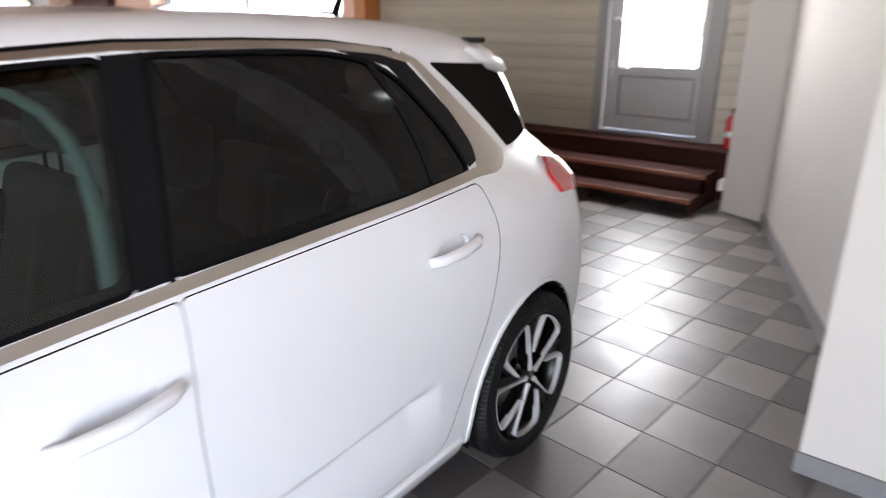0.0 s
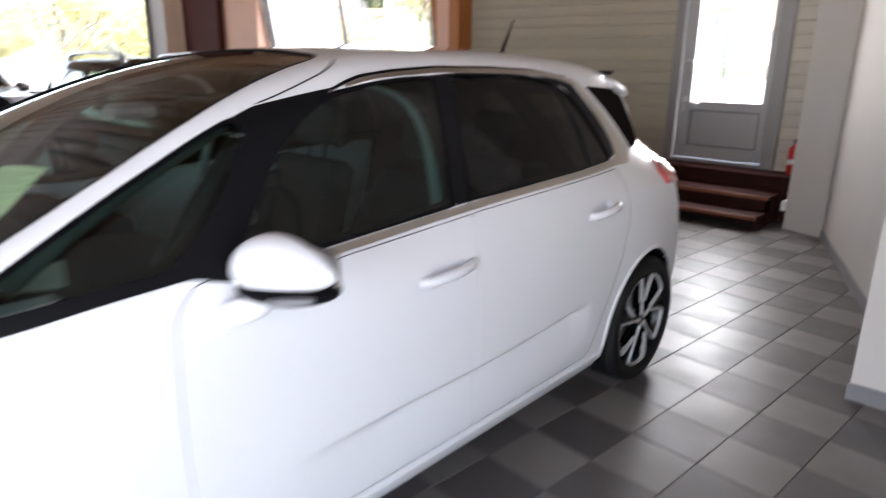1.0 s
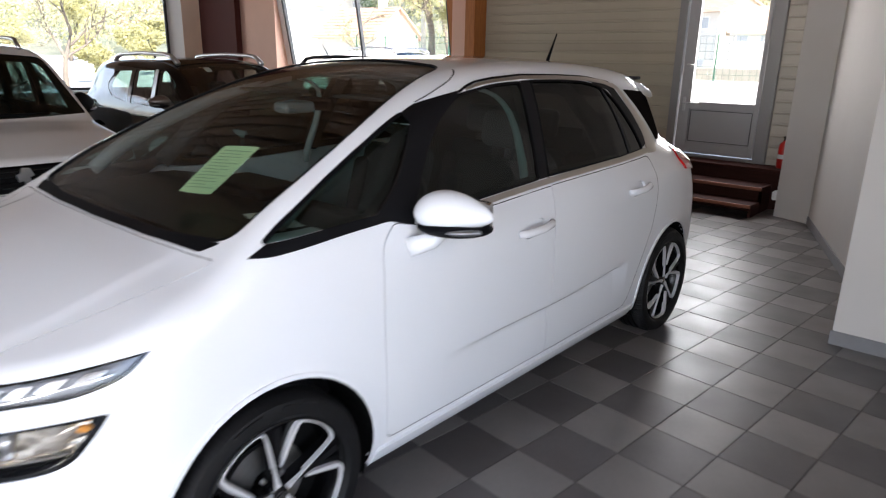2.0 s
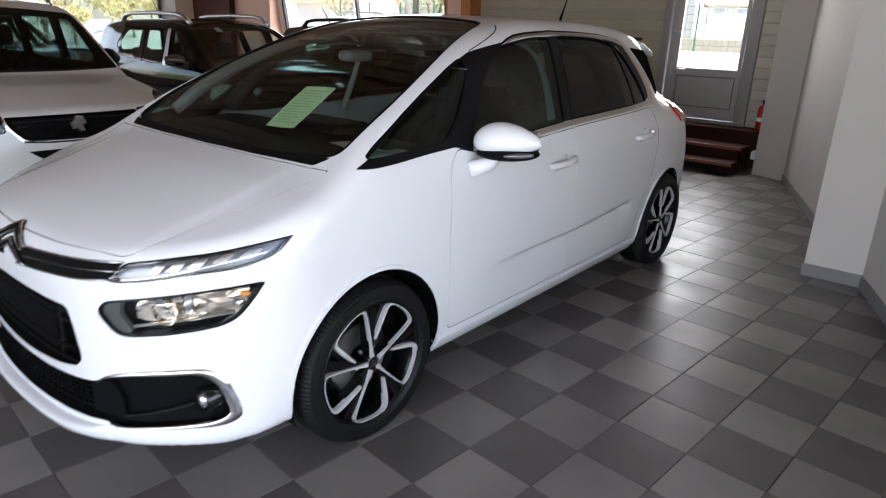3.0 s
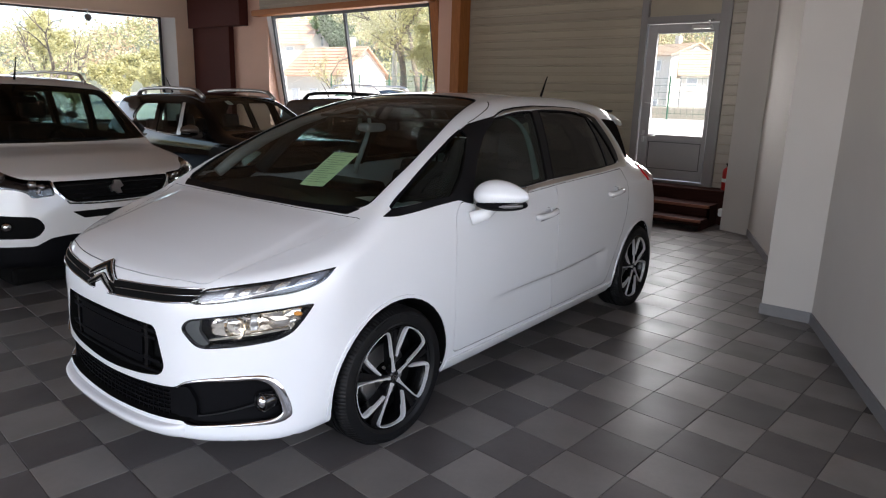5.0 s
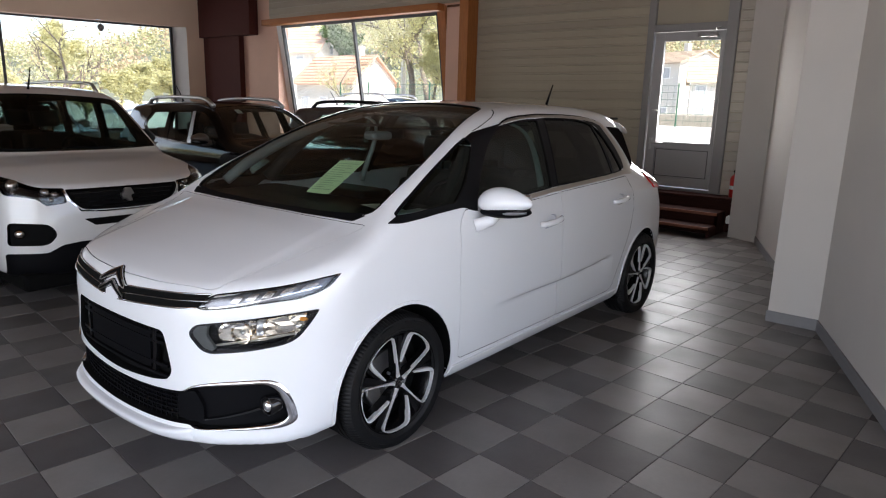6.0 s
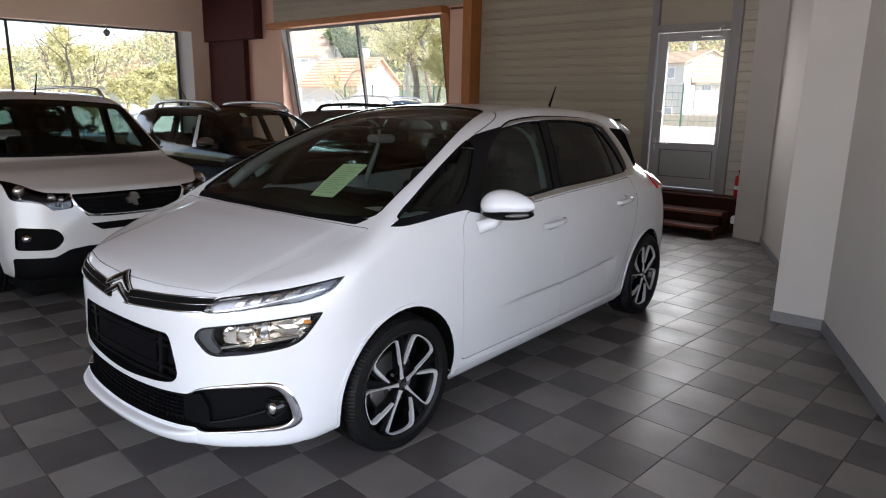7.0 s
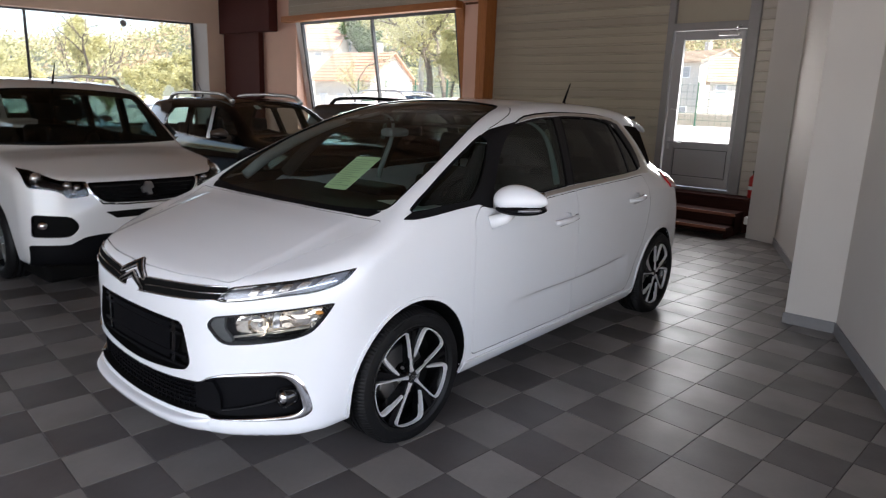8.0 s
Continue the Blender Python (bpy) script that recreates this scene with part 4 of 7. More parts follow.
def faceted(me, seed):
    """Breaks a smooth sheet into small flat facets, as in a lamp reflector."""
    rnd = random.Random(seed)
    for name in ("custom_normal", "sharp_face"):
        if name in me.attributes:
            me.attributes.remove(me.attributes[name])
    for v in me.vertices:
        v.co.y += rnd.uniform(-0.0035, 0.0035)
    me.polygons.foreach_set("use_smooth", [False] * len(me.polygons))
    me.update()


def handle(body, parent, y, z, L, mat):
    """A door pull: grip bar standing off a shallow dish."""
    plate(body, "handle_dish", grown(dish(y, z, L), 0.004), "+x", mat, parent, -0.016, 0.008, 0.02, mirror=True)
    made = []
    for s in (1, -1):
        q = body.cast(np.array([(y, z), (y + L * 0.5, z + 0.006), (y + L, z + 0.016)]), "+x")
        a, m, b = [Vector((s * p[0], p[1], p[2])) for p in q]
        out = Vector((s, 0, 0))
        pts = [a + out * 0.004, a + (m - a) * 0.25 + out * 0.024, m + out * 0.034, m + (b - m) * 0.7 + out * 0.026, b + out * 0.006]
        bm = tube_bm(pts, [0.014, 0.017, 0.018, 0.017, 0.013], 12)
        made.append(part("door_handle", bm, mat, parent, smooth=True))
        part("key_cover", box_bm(b.x - 0.004 + s * 0.01, b.x + 0.004 + s * 0.016, b.y - 0.012, b.y + 0.004, b.z - 0.01, b.z + 0.008, 0.003), SATIN, made[-1])
    return made


def main_car():
    car = empty("parked_car", pose(-0.906, 0.0, 0.0) @ Matrix.Diagonal((1.018, 1, 1, 1)))
    tagged(car, "glossy white compact people carrier with dark windows and two-tone alloy wheels", "car")
    MAIN.relief = None
    v, q = MAIN.shell(0.03, (-1.0037, -1.0, 0.1), (1.0, 3.75, 1.72))
    me = mesh_of("body", v, q)
    gap = 0.003
    me = carved(me, both(grown(FRONT_DOOR, gap), 0.5, 1.3), "DIFFERENCE")
    me = carved(me, both(grown(REAR_DOOR, gap), 0.5, 1.3), "DIFFERENCE")
    me = carved(me, [cutter(WINDSCREEN, "z", 1.0, 2.0), cutter(REAR_SCREEN, "y", 2.9, 4.0), cutter(GRILLE, "y", -1.3, -0.6), cutter(grown(HOOD, gap), "z", 0.7, 1.2)], "DIFFERENCE")
    me = carved(me, [c for o in (QUARTER, FRONT_GLASS, REAR_GLASS) for c in both(o, 0.4237, 1.3071)] + [c for o in (ARCH_F, ARCH_R) for c in both(o, 0.52, 1.3)], "DIFFERENCE")
    me = carved(me, [cutter(INTAKE, "y", -1.3, -0.45)], "DIFFERENCE")
    me = carved(me, [cutter(o, "y", -1.3, -0.25) for o in (HEADLAMP, mirrored(HEADLAMP), DAY_LAMP, mirrored(DAY_LAMP))], "DIFFERENCE")
    part("body", finish(MAIN, me, PAINT_WHITE), None, car)
    # the fold lies within the doors alone
    MAIN.relief = door_fold
    plate(MAIN, "bonnet", HOOD, "+z", PAINT_WHITE, car, 0.0, 0.02, 0.02)
    doors = plate(MAIN, "front_door", FRONT_DOOR, "+x", PAINT_WHITE, car, 0.0, 0.022, 0.016, mirror=True, hole=dish(1.195, 0.912, 0.25))
    plate(MAIN, "rear_door", REAR_DOOR, "+x", PAINT_WHITE, car, 0.0, 0.022, 0.016, mirror=True, hole=dish(2.20, 0.951, 0.235))
    # panes
    plate(MAIN, "windscreen", WINDSCREEN, "+z", GLASS_CLEAR, car, -0.005, 0.0, 0.04)
    plate(MAIN, "rear_window", REAR_SCREEN, "+y", GLASS_LIGHT, car, -0.006, 0.0, 0.08)
    plate(MAIN, "front_quarter_window", QUARTER, "+x", GLASS_GREEN, car, -0.006, 0.0, 0.04, mirror=True)
    plate(MAIN, "front_door_window", FRONT_GLASS, "+x", GLASS_GREEN, car, -0.006, 0.0, 0.04, mirror=True)
    plate(MAIN, "rear_door_window", REAR_GLASS, "+x", GLASS_DARK, car, -0.006, 0.0, 0.04, mirror=True)
    plate(MAIN, "rear_side_panel", D_GLASS, "+x", PANEL_DARK, car, 0.002, 0.004, 0.03, "dark glossy panel behind the rear door", mirror=True)
    # black pillars and seals
    plate(MAIN, "centre_pillar_trim", [(1.420, 1.108), (1.4855, 1.111), (1.5935, 1.521), (1.514, 1.518)], "+x", PILLAR, car, 0.002, 0.006, 0.03, mirror=True)
    plate(MAIN, "pillar_joint", [(1.484, 1.104), (1.501, 1.106), (1.609, 1.523), (1.592, 1.523)], "+x", LINER, car, 0.0005, 0.006, 0.03, mirror=True)
    plate(MAIN, "front_pillar_trim", rounded([(-0.03, 1.060, 0.005), (0.035, 1.056, 0.05), (0.16, 1.061, 0.2), (0.303, 1.072, 0.2), (0.500, 1.081, 0.02), (0.56, 1.064, 0.05), (0.605, 1.052, 0.01), (0.623, 1.088, 0.02), (0.702, 1.194, 0.2), (0.776, 1.281, 0.2), (0.891, 1.388, 0.2), (1.06, 1.470, 0.02), (1.065, 1.484, 0.005), (0.93, 1.465, 0.1), (0.80, 1.442, 0.01), (0.732, 1.418, 0.01), (0.728, 1.412, 0.005), (0.743, 1.385, 0.02), (0.664, 1.286, 0.1), (0.578, 1.191, 0.2), (0.453, 1.105, 0.02), (0.25, 1.098, 0.2), (0.030, 1.086, 0.01)], 0.004), "+x", PILLAR, car, 0.004, 0.008, 0.02, mirror=True)
    inner = [(0.468, 1.118), (0.53, 1.158), (0.578, 1.198), (0.63, 1.253), (0.668, 1.298)]
    plate(MAIN, "pillar_bead", ribbon(inner, 0.003), "+x", PANEL_DARK, car, 0.005, 0.004, 0.02, "thin dark bead behind the small front window", mirror=True)
    plate(MAIN, "rear_window_divider", ribbon(glide([(2.225, 1.482), (2.285, 1.371), (2.328, 1.226), (2.335, 1.142)], 14), 0.016, 0.03), "+x", PILLAR, car, 0.0, 0.006, 0.02, "black bar across the rear side window", mirror=True)
    plate(MAIN, "pillar_seam", ribbon(SEAM, 0.0025), "+x", PLASTIC, car, 0.0012, 0.004, 0.02, mirror=True)
    plate(MAIN, "rear_pillar_trim", [(2.525, 1.152), (2.60, 1.17), (2.53, 1.30), (2.38, 1.475), (2.27, 1.50), (2.12, 1.51), (2.30, 1.462), (2.46, 1.275)], "+x", PILLAR, car, 0.002, 0.006, 0.03, mirror=True)
    for o in (QUARTER, FRONT_GLASS, REAR_GLASS):
        plate(MAIN, "window_seal", grown(o, 0.008), "+x", PLASTIC, car, 0.001, 0.004, 0.05, mirror=True, hole=grown(o, -0.001))
    belt = [(0.80, 1.060), (1.0, 1.071), (1.3, 1.087), (1.6, 1.100), (1.9, 1.110), (2.2, 1.119), (2.45, 1.128), (2.58, 1.133)]
    plate(MAIN, "belt_trim", ribbon(belt, 0.020, 0.028), "+x", CHAMPAGNE, car, 0.004, 0.008, 0.03, "champagne metal strip under the windows", mirror=True)
    arch_top = [(1.12, 1.489), (1.20, 1.506), (1.33, 1.520), (1.55, 1.532), (1.85, 1.530), (2.1, 1.521), (2.28, 1.503), (2.40, 1.476)]
    plate(MAIN, "roof_trim", ribbon(arch_top, 0.008, 0.022), "+x", CHAMPAGNE, car, 0.004, 0.008, 0.03, mirror=True)
    plate(MAIN, "rear_pillar_strip", rounded([(2.38, 1.50, 0.01), (2.44, 1.473, 0.01), (2.64, 1.28, 0.1), (2.80, 1.152, 0.02), (2.70, 1.110, 0.05), (2.56, 1.118, 0.02), (2.585, 1.20, 0.05), (2.50, 1.345, 0.1)]), "+x", CHAMPAGNE, car, 0.004, 0.01, 0.03, "champagne metal strip up the rear pillar", mirror=True)
    plate(MAIN, "roof_gutter", ribbon([(1.07, 1.481), (1.13, 1.501), (1.20, 1.518), (1.33, 1.532), (1.55, 1.544), (1.85, 1.542), (2.1, 1.533), (2.35, 1.503)], 0.008), "+x", PLASTIC, car, 0.0015, 0.004, 0.03, mirror=True)
    plate(MAIN, "windscreen_seal", grown(WINDSCREEN, 0.009), "+z", PLASTIC, car, 0.001, 0.004, 0.05, hole=grown(WINDSCREEN, -0.001))
    plate(MAIN, "cowl", rounded([(-0.66, -0.083), (-0.35, -0.108), (0, -0.118), (0.35, -0.108), (0.66, -0.083), (0.70, -0.035), (0.4, -0.068), (0, -0.083), (-0.4, -0.068), (-0.70, -0.035)], 0.01), "+z", PLASTIC, car, 0.002, 0.02, 0.04, "black cowl under the windscreen")
    # sill and wheel-arch lips
    for c in (0.0, 2.81):
        plate(MAIN, "arch_lip", ribbon(arc(c, 0.305, 0.389, -12, 192, 26), 0.016), "+x", PAINT_WHITE, car, 0.006, 0.02, 0.03, mirror=True)
        for s in (1, -1):
            bm = bmesh.new()
            ring = [[bm.verts.new((s * x, c + 0.378 * math.cos(t), 0.305 + 0.378 * math.sin(t))) for t in np.linspace(-0.35, math.pi + 0.35, 24)] for x in (0.86, 0.5)]
            for i in range(23):
                bm.faces.new((ring[0][i], ring[0][i + 1], ring[1][i + 1], ring[1][i]))
            bm.faces.new(ring[1])
            part("wheel_house", bm, LINER, car)
    plate(MAIN, "sill", rounded([(0.375, 0.20), (2.36, 0.215), (2.40, 0.268), (0.40, 0.262)], 0.02), "+x", PAINT_WHITE, car, 0.012, 0.02, 0.04, mirror=True)
    # front end
    plate(MAIN, "grille", GRILLE, "-y", LINER, car, -0.045, 0.01, 0.04, "black grille without number plate")
    for z in (0.625, 0.595, 0.50, 0.455):
        w = 0.365 if z > 0.5 else 0.385
        plate(MAIN, "grille_slat", ribbon([(-w + 2 * w * i / 12, z) for i in range(13)], 0.012), "-y", PLASTIC, car, -0.012, 0.012, 0.03)
    plate(MAIN, "plate_holder", rounded([(-0.27, 0.47), (0.27, 0.47), (0.27, 0.62), (-0.27, 0.62)], 0.01), "-y", PLASTIC, car, -0.016, 0.012, 0.04)
    for k in (-1, 1):
        plate(MAIN, "grille_post", rounded([(k * 0.285, 0.445), (k * 0.305, 0.445), (k * 0.318, 0.56), (k * 0.318, 0.640), (k * 0.290, 0.640), (k * 0.295, 0.56)], 0.006), "-y", GLOSS_BLACK, car, -0.012, 0.02, 0.03)
    for i in range(-9, 10):
        a = i * 0.034
        plate(MAIN, "grille_tooth", [(a - 0.008, 0.638), (a + 0.008, 0.638), (a + 0.006, 0.652), (a - 0.006, 0.652)], "-y", GLOSS_BLACK, car, -0.014, 0.008, 0.03)
    plate(MAIN, "lower_intake", INTAKE, "-y", LINER, car, -0.045, 0.01, 0.04, "black lower intake with fog lamp pods")
    for z in (0.276, 0.294, 0.312, 0.330, 0.348, 0.366):
        plate(MAIN, "intake_slat", ribbon([(-0.42 + 0.84 * i / 14, z + 0.02 * abs(i / 7 - 1) ** 2) for i in range(15)], 0.005), "-y", PLASTIC, car, -0.026, 0.010, 0.03)
    for i in range(-12, 13):
        a = i * 0.034
        plate(MAIN, "intake_rib", [(a - 0.002, 0.262), (a + 0.002, 0.262), (a + 0.002, 0.378), (a - 0.002, 0.378)], "-y", PLASTIC, car, -0.029, 0.006, 0.05)
    lip = glide([(-0.512, 0.258), (-0.49, 0.255), (-0.36, 0.245), (-0.18, 0.238), (0, 0.235), (0.18, 0.238), (0.36, 0.245), (0.49, 0.255), (0.512, 0.258)], 61)
    part("front_lip", lip_bm(MAIN, lip), PAINT_WHITE, car, "white spoiler lip under the front intake", smooth=True)
    for s in (1, -1):
        o = rounded([(s * 0.44, 0.275), (s * 0.44, 0.405), (s * 0.50, 0.430), (s * 0.62, 0.448), (s * 0.75, 0.455), (s * 0.778, 0.39), (s * 0.79, 0.31), (s * 0.76, 0.283), (s * 0.52, 0.272)], 0.03)
        plate(MAIN, "fog_lamp_pod", o, "-y", PLASTIC, car, -0.034, 0.012, 0.03)
        plate(MAIN, "pod_panel", rounded([(s * 0.43, 0.290), (s * 0.43, 0.398), (s * 0.515, 0.418), (s * 0.545, 0.36), (s * 0.545, 0.290)], 0.012), "-y", PLASTIC, car, -0.014, 0.02, 0.03)
        plate(MAIN, "pod_fin", ribbon([(s * (0.55 + 0.022 * i), 0.296 + 0.0036 * i + 0.0004 * i * i) for i in range(9)], 0.005, 0.009), "-y", GLOSS_BLACK, car, -0.012, 0.024, 0.03)
        outer = [(0.478, 0.420), (0.498, 0.440), (0.56, 0.463), (0.683, 0.482), (0.735, 0.484), (0.767, 0.474), (0.79, 0.437), (0.803, 0.39), (0.811, 0.345), (0.814, 0.305), (0.807, 0.283), (0.79, 0.268), (0.72, 0.2635), (0.62, 0.2595), (0.525, 0.256), (0.505, 0.268)]
        inside = [(0.482, 0.416), (0.505, 0.431), (0.56, 0.446), (0.683, 0.456), (0.725, 0.459), (0.748, 0.452), (0.767, 0.425), (0.778, 0.39), (0.786, 0.35), (0.789, 0.318), (0.782, 0.303), (0.766, 0.293), (0.71, 0.283), (0.62, 0.273), (0.535, 0.265), (0.508, 0.270)]
        part("chrome_surround", moulding_bm(MAIN, [(s * a, b) for a, b in glide(outer, 90)], [(s * a, b) for a, b in glide(inside, 90)], 0.010), CHROME, car, "broad chrome surround of the fog lamp pod", smooth=True)
        lens = MAIN.cast(np.array([(s * 0.738, 0.364)]), "-y")[0]
        bm = lathe_bm([(0.0, -0.018), (0.018, -0.014), (0.028, -0.004), (0.033, 0.01), (0.034, 0.05)], "y", 28)
        bmesh.ops.transform(bm, verts=bm.verts[:], matrix=pose(lens[0], lens[1] + 0.012, lens[2]))
        lamp_ob = part("fog_lamp", bm, CHROME, car, "round clear fog lamp", smooth=True)
        bm = lathe_bm([(0.033, 0.0), (0.040, -0.006), (0.044, 0.0), (0.042, 0.05)], "y", 28)
        bmesh.ops.transform(bm, verts=bm.verts[:], matrix=pose(lens[0], lens[1] + 0.010, lens[2]))
        part("fog_lamp_ring", bm, GLOSS_BLACK, lamp_ob, smooth=True)
        hl = HEADLAMP if s > 0 else mirrored(HEADLAMP)
        dl = DAY_LAMP if s > 0 else mirrored(DAY_LAMP)
        unit = plate(MAIN, "headlamp", hl, "-y", GLOSS_BLACK, car, -0.06, 0.01, 0.03, "dark headlamp unit with one wide bright reflector")[0]
        plate(MAIN, "headlamp_lens", hl, "-y", LENS, unit, -0.002, 0.0, 0.03)
        plate(MAIN, "headlamp_insert", rounded([(s * 0.51, 0.655), (s * 0.53, 0.698), (s * 0.575, 0.706), (s * 0.567, 0.66), (s * 0.60, 0.604), (s * 0.56, 0.597)], 0.012), "-y", INSERT, unit, -0.012, 0.02, 0.02, "dark grey insert beside the lamp bowls")
        for bx, bz, r in ((0.672, 0.676, 0.046),):
            c = MAIN.cast(np.array([(s * bx, bz)]), "-y")[0]
            bm = lathe_bm([(0.004, 0.045), (0.4 * r, 0.042), (0.75 * r, 0.03), (r, 0.0), (1.05 * r, 0.004)], "y", 14)
            bmesh.ops.transform(bm, verts=bm.verts[:], matrix=pose(c[0], c[1] + 0.012, c[2], 0, 0, s * 22))
            bowl = part("reflector_bowl", bm, LAMP_WARM, unit)
            bm = lathe_bm([(0.0, 0.0), (0.009, 0.006), (0.011, 0.02), (0.008, 0.04)], "y", 14)
            bmesh.ops.transform(bm, verts=bm.verts[:], matrix=pose(c[0], c[1] + 0.016, c[2], 0, 0, s * 22))
            part("lamp_bulb", bm, SATIN, bowl, smooth=True)
        ref = rounded([(0.600, 0.640), (0.608, 0.708, 0.03), (0.73, 0.734, 0.1), (0.840, 0.755, 0.01), (0.832, 0.70, 0.04), (0.815, 0.655, 0.03), (0.72, 0.632, 0.06)], 0.02)
        faceted(plate(MAIN, "lamp_reflector", ref if s > 0 else mirrored(ref), "-y", LAMP_WARM, unit, -0.034, 0.006, 0.022, "warm bright lamp reflector")[0].data, 5)
        for name, o, mat, lift in (("reflector_wing", [(0.742, 0.662), (0.748, 0.730), (0.800, 0.741), (0.818, 0.735), (0.806, 0.676)], LAMP_WARM, -0.016), ("lamp_divider", [(0.722, 0.664), (0.724, 0.729), (0.738, 0.731), (0.738, 0.668)], SATIN, -0.012), ("lamp_brow", [(0.625, 0.694), (0.628, 0.708), (0.722, 0.727), (0.722, 0.712)], LAMP_SILVER, -0.012)):
            faceted(plate(MAIN, name, rounded([(s * a, b) for a, b in o], 0.004), "-y", mat, unit, lift, 0.006, 0.016)[0].data, 9)
        plate(MAIN, "turn_bulb", arc(s * 0.829, 0.722, 0.008, 0, 360, 14)[:-1], "-y", AMBER, unit, -0.02, 0.012, 0.02)
        plate(MAIN, "headlamp_rim", hl, "-y", GLOSS_BLACK, unit, -0.004, 0.03, 0.03, hole=grown(hl, -0.009))
        plate(MAIN, "headlamp_divider", ribbon([(s * (0.60 + 0.03 * i), 0.622 + 0.006 * i) for i in range(8)], 0.006), "-y", CHAMPAGNE, unit, -0.014, 0.01, 0.02)
        day = plate(MAIN, "day_lamp", dl, "-y", LAMP_GREY, car, -0.03, 0.01, 0.03, "slim day running lamp with bright segments")[0]
        plate(MAIN, "day_lamp_rim", dl, "-y", GLOSS_BLACK, day, -0.004, 0.02, 0.03, hole=grown(dl, -0.005))
        plate(MAIN, "day_lamp_lens", dl, "-y", LENS, day, -0.001, 0.0, 0.03)
        plate(MAIN, "day_lamp_strip", ribbon([(s * (0.575 + 0.035 * i), 0.823 + 0.006 * i + 0.0007 * i * i) for i in range(9)], 0.004, 0.006), "-y", CHROME, day, -0.006, 0.01, 0.02)
        plate(MAIN, "day_lamp_strip", ribbon([(s * (0.575 + 0.034 * i), 0.776 + 0.005 * i + 0.0006 * i * i) for i in range(9)], 0.003, 0.004), "-y", CHROME, day, -0.006, 0.01, 0.02)
        for i in range(5):
            cx, cz = 0.655 + 0.042 * i, 0.812 + 0.010 * i
            plate(MAIN, "light_segment", rounded([(s * (cx - 0.016), cz - 0.012), (s * (cx + 0.008), cz - 0.013), (s * (cx + 0.018), cz + 0.017), (s * (cx - 0.006), cz + 0.015)], 0.004), "-y", LAMP_SILVER, day, -0.010, 0.01, 0.02)
        # grille bar from the badge to the lamp
        up = [(s * 0.06, 0.783), (s * 0.10, 0.796), (s * 0.20, 0.806), (s * 0.328, 0.815), (s * 0.45, 0.823), (s * 0.572, 0.830)]
        low = [(s * 0.062, 0.732), (s * 0.20, 0.746), (s * 0.349, 0.760), (s * 0.45, 0.768), (s * 0.54, 0.776)]
        plate(MAIN, "badge_bar", up + low[::-1], "-y", LINER, car, 0.003, 0.01, 0.03)
        for path, w in ((up, 0.004), (low, 0.005), ([(a, (b + c) / 2 + 0.002) for (a, b), (_, c) in zip(up[1:], low)], 0.002)):
            part("chrome_line", tube_bm([(q[0], q[1] - 0.005, q[2]) for q in MAIN.cast(np.array(glide(path, 24)), "-y")], w * 0.85, 8), CHROME, car, "slim chrome line", smooth=True)
    for apex, foot, t in ((0.852, 0.798, 0.016), (0.806, 0.754, 0.015)):
        o = [(0, apex), (0.112, foot), (0.112, foot - t), (0.095, foot - t), (0, apex - t - 0.012), (-0.095, foot - t), (-0.112, foot - t), (-0.112, foot)]
        plate(MAIN, "badge_chevron", o, "-y", LINER, car, 0.009, 0.014, 0.02, "black chevron badge edged with chrome")
        i = [(0, apex - 0.008), (0.105, foot - 0.006), (0.105, foot - t + 0.005), (0.092, foot - t + 0.005), (0, apex - t - 0.006), (-0.092, foot - t + 0.005), (-0.105, foot - t + 0.005), (-0.105, foot - 0.006)]
        plate(MAIN, "badge_edge", o, "-y", CHROME, car, 0.012, 0.006, 0.02, hole=i)
    # tail lamps, spoiler, aerial
    plate(MAIN, "tail_lamp", rounded([(3.0, 0.985, 0.02), (3.005, 1.045, 0.02), (3.10, 1.085, 0.01), (3.20, 1.065, 0.01), (3.21, 0.965, 0.02)]), "+x", RED_LENS, car, 0.012, 0.03, 0.03, "red tail lamp", mirror=True)
    plate(MAIN, "tail_lamp_cap", rounded([(3.08, 1.082), (3.12, 1.090), (3.17, 1.080), (3.17, 1.092), (3.12, 1.102), (3.08, 1.094)], 0.004), "+x", CHROME, car, 0.010, 0.02, 0.03, mirror=True)
    bm = bmesh.new()
    prof = [(2.86, 1.545), (3.0, 1.528), (3.13, 1.49), (3.16, 1.462), (3.12, 1.452), (3.0, 1.48), (2.88, 1.50)]
    xs = [-0.585, -0.56, -0.40, 0, 0.40, 0.56, 0.585]
    rows = []
    for x in xs:
        e = (abs(x) / 0.6) ** 3
        rows.append([bm.verts.new((x, y - 0.12 * e, z - 0.045 * (x / 0.6) ** 2 - (0.012 if abs(x) > 0.58 else 0))) for y, z in prof])
    for a, b in zip(rows, rows[1:]):
        for i in range(len(prof)):
            bm.faces.new((a[i], a[(i + 1) % len(prof)], b[(i + 1) % len(prof)], b[i]))
    bm.faces.new(rows[0][::-1])
    bm.faces.new(rows[-1])
    bmesh.ops.recalc_face_normals(bm, faces=bm.faces[:])
    part("rear_spoiler", bm, PAINT_WHITE, car, smooth=True)
    part("aerial", tube_bm([(0, 2.70, 1.575), (0.0, 2.735, 1.60), (0.0, 2.80, 1.72), (0, 2.83, 1.775)], [0.022, 0.012, 0.006, 0.004], 10), PLASTIC, car, "short black roof aerial", smooth=True)
    # mirrors, handles, wheels
    for s in (1, -1):
        door_mirror(car, s, (s * 0.885, 0.56, 0.985), (s * 1.005, 0.652, 1.099), (0.146, 0.105, 0.094), PAINT_WHITE)
    handle(MAIN, car, 1.195, 0.912, 0.25, PAINT_WHITE)
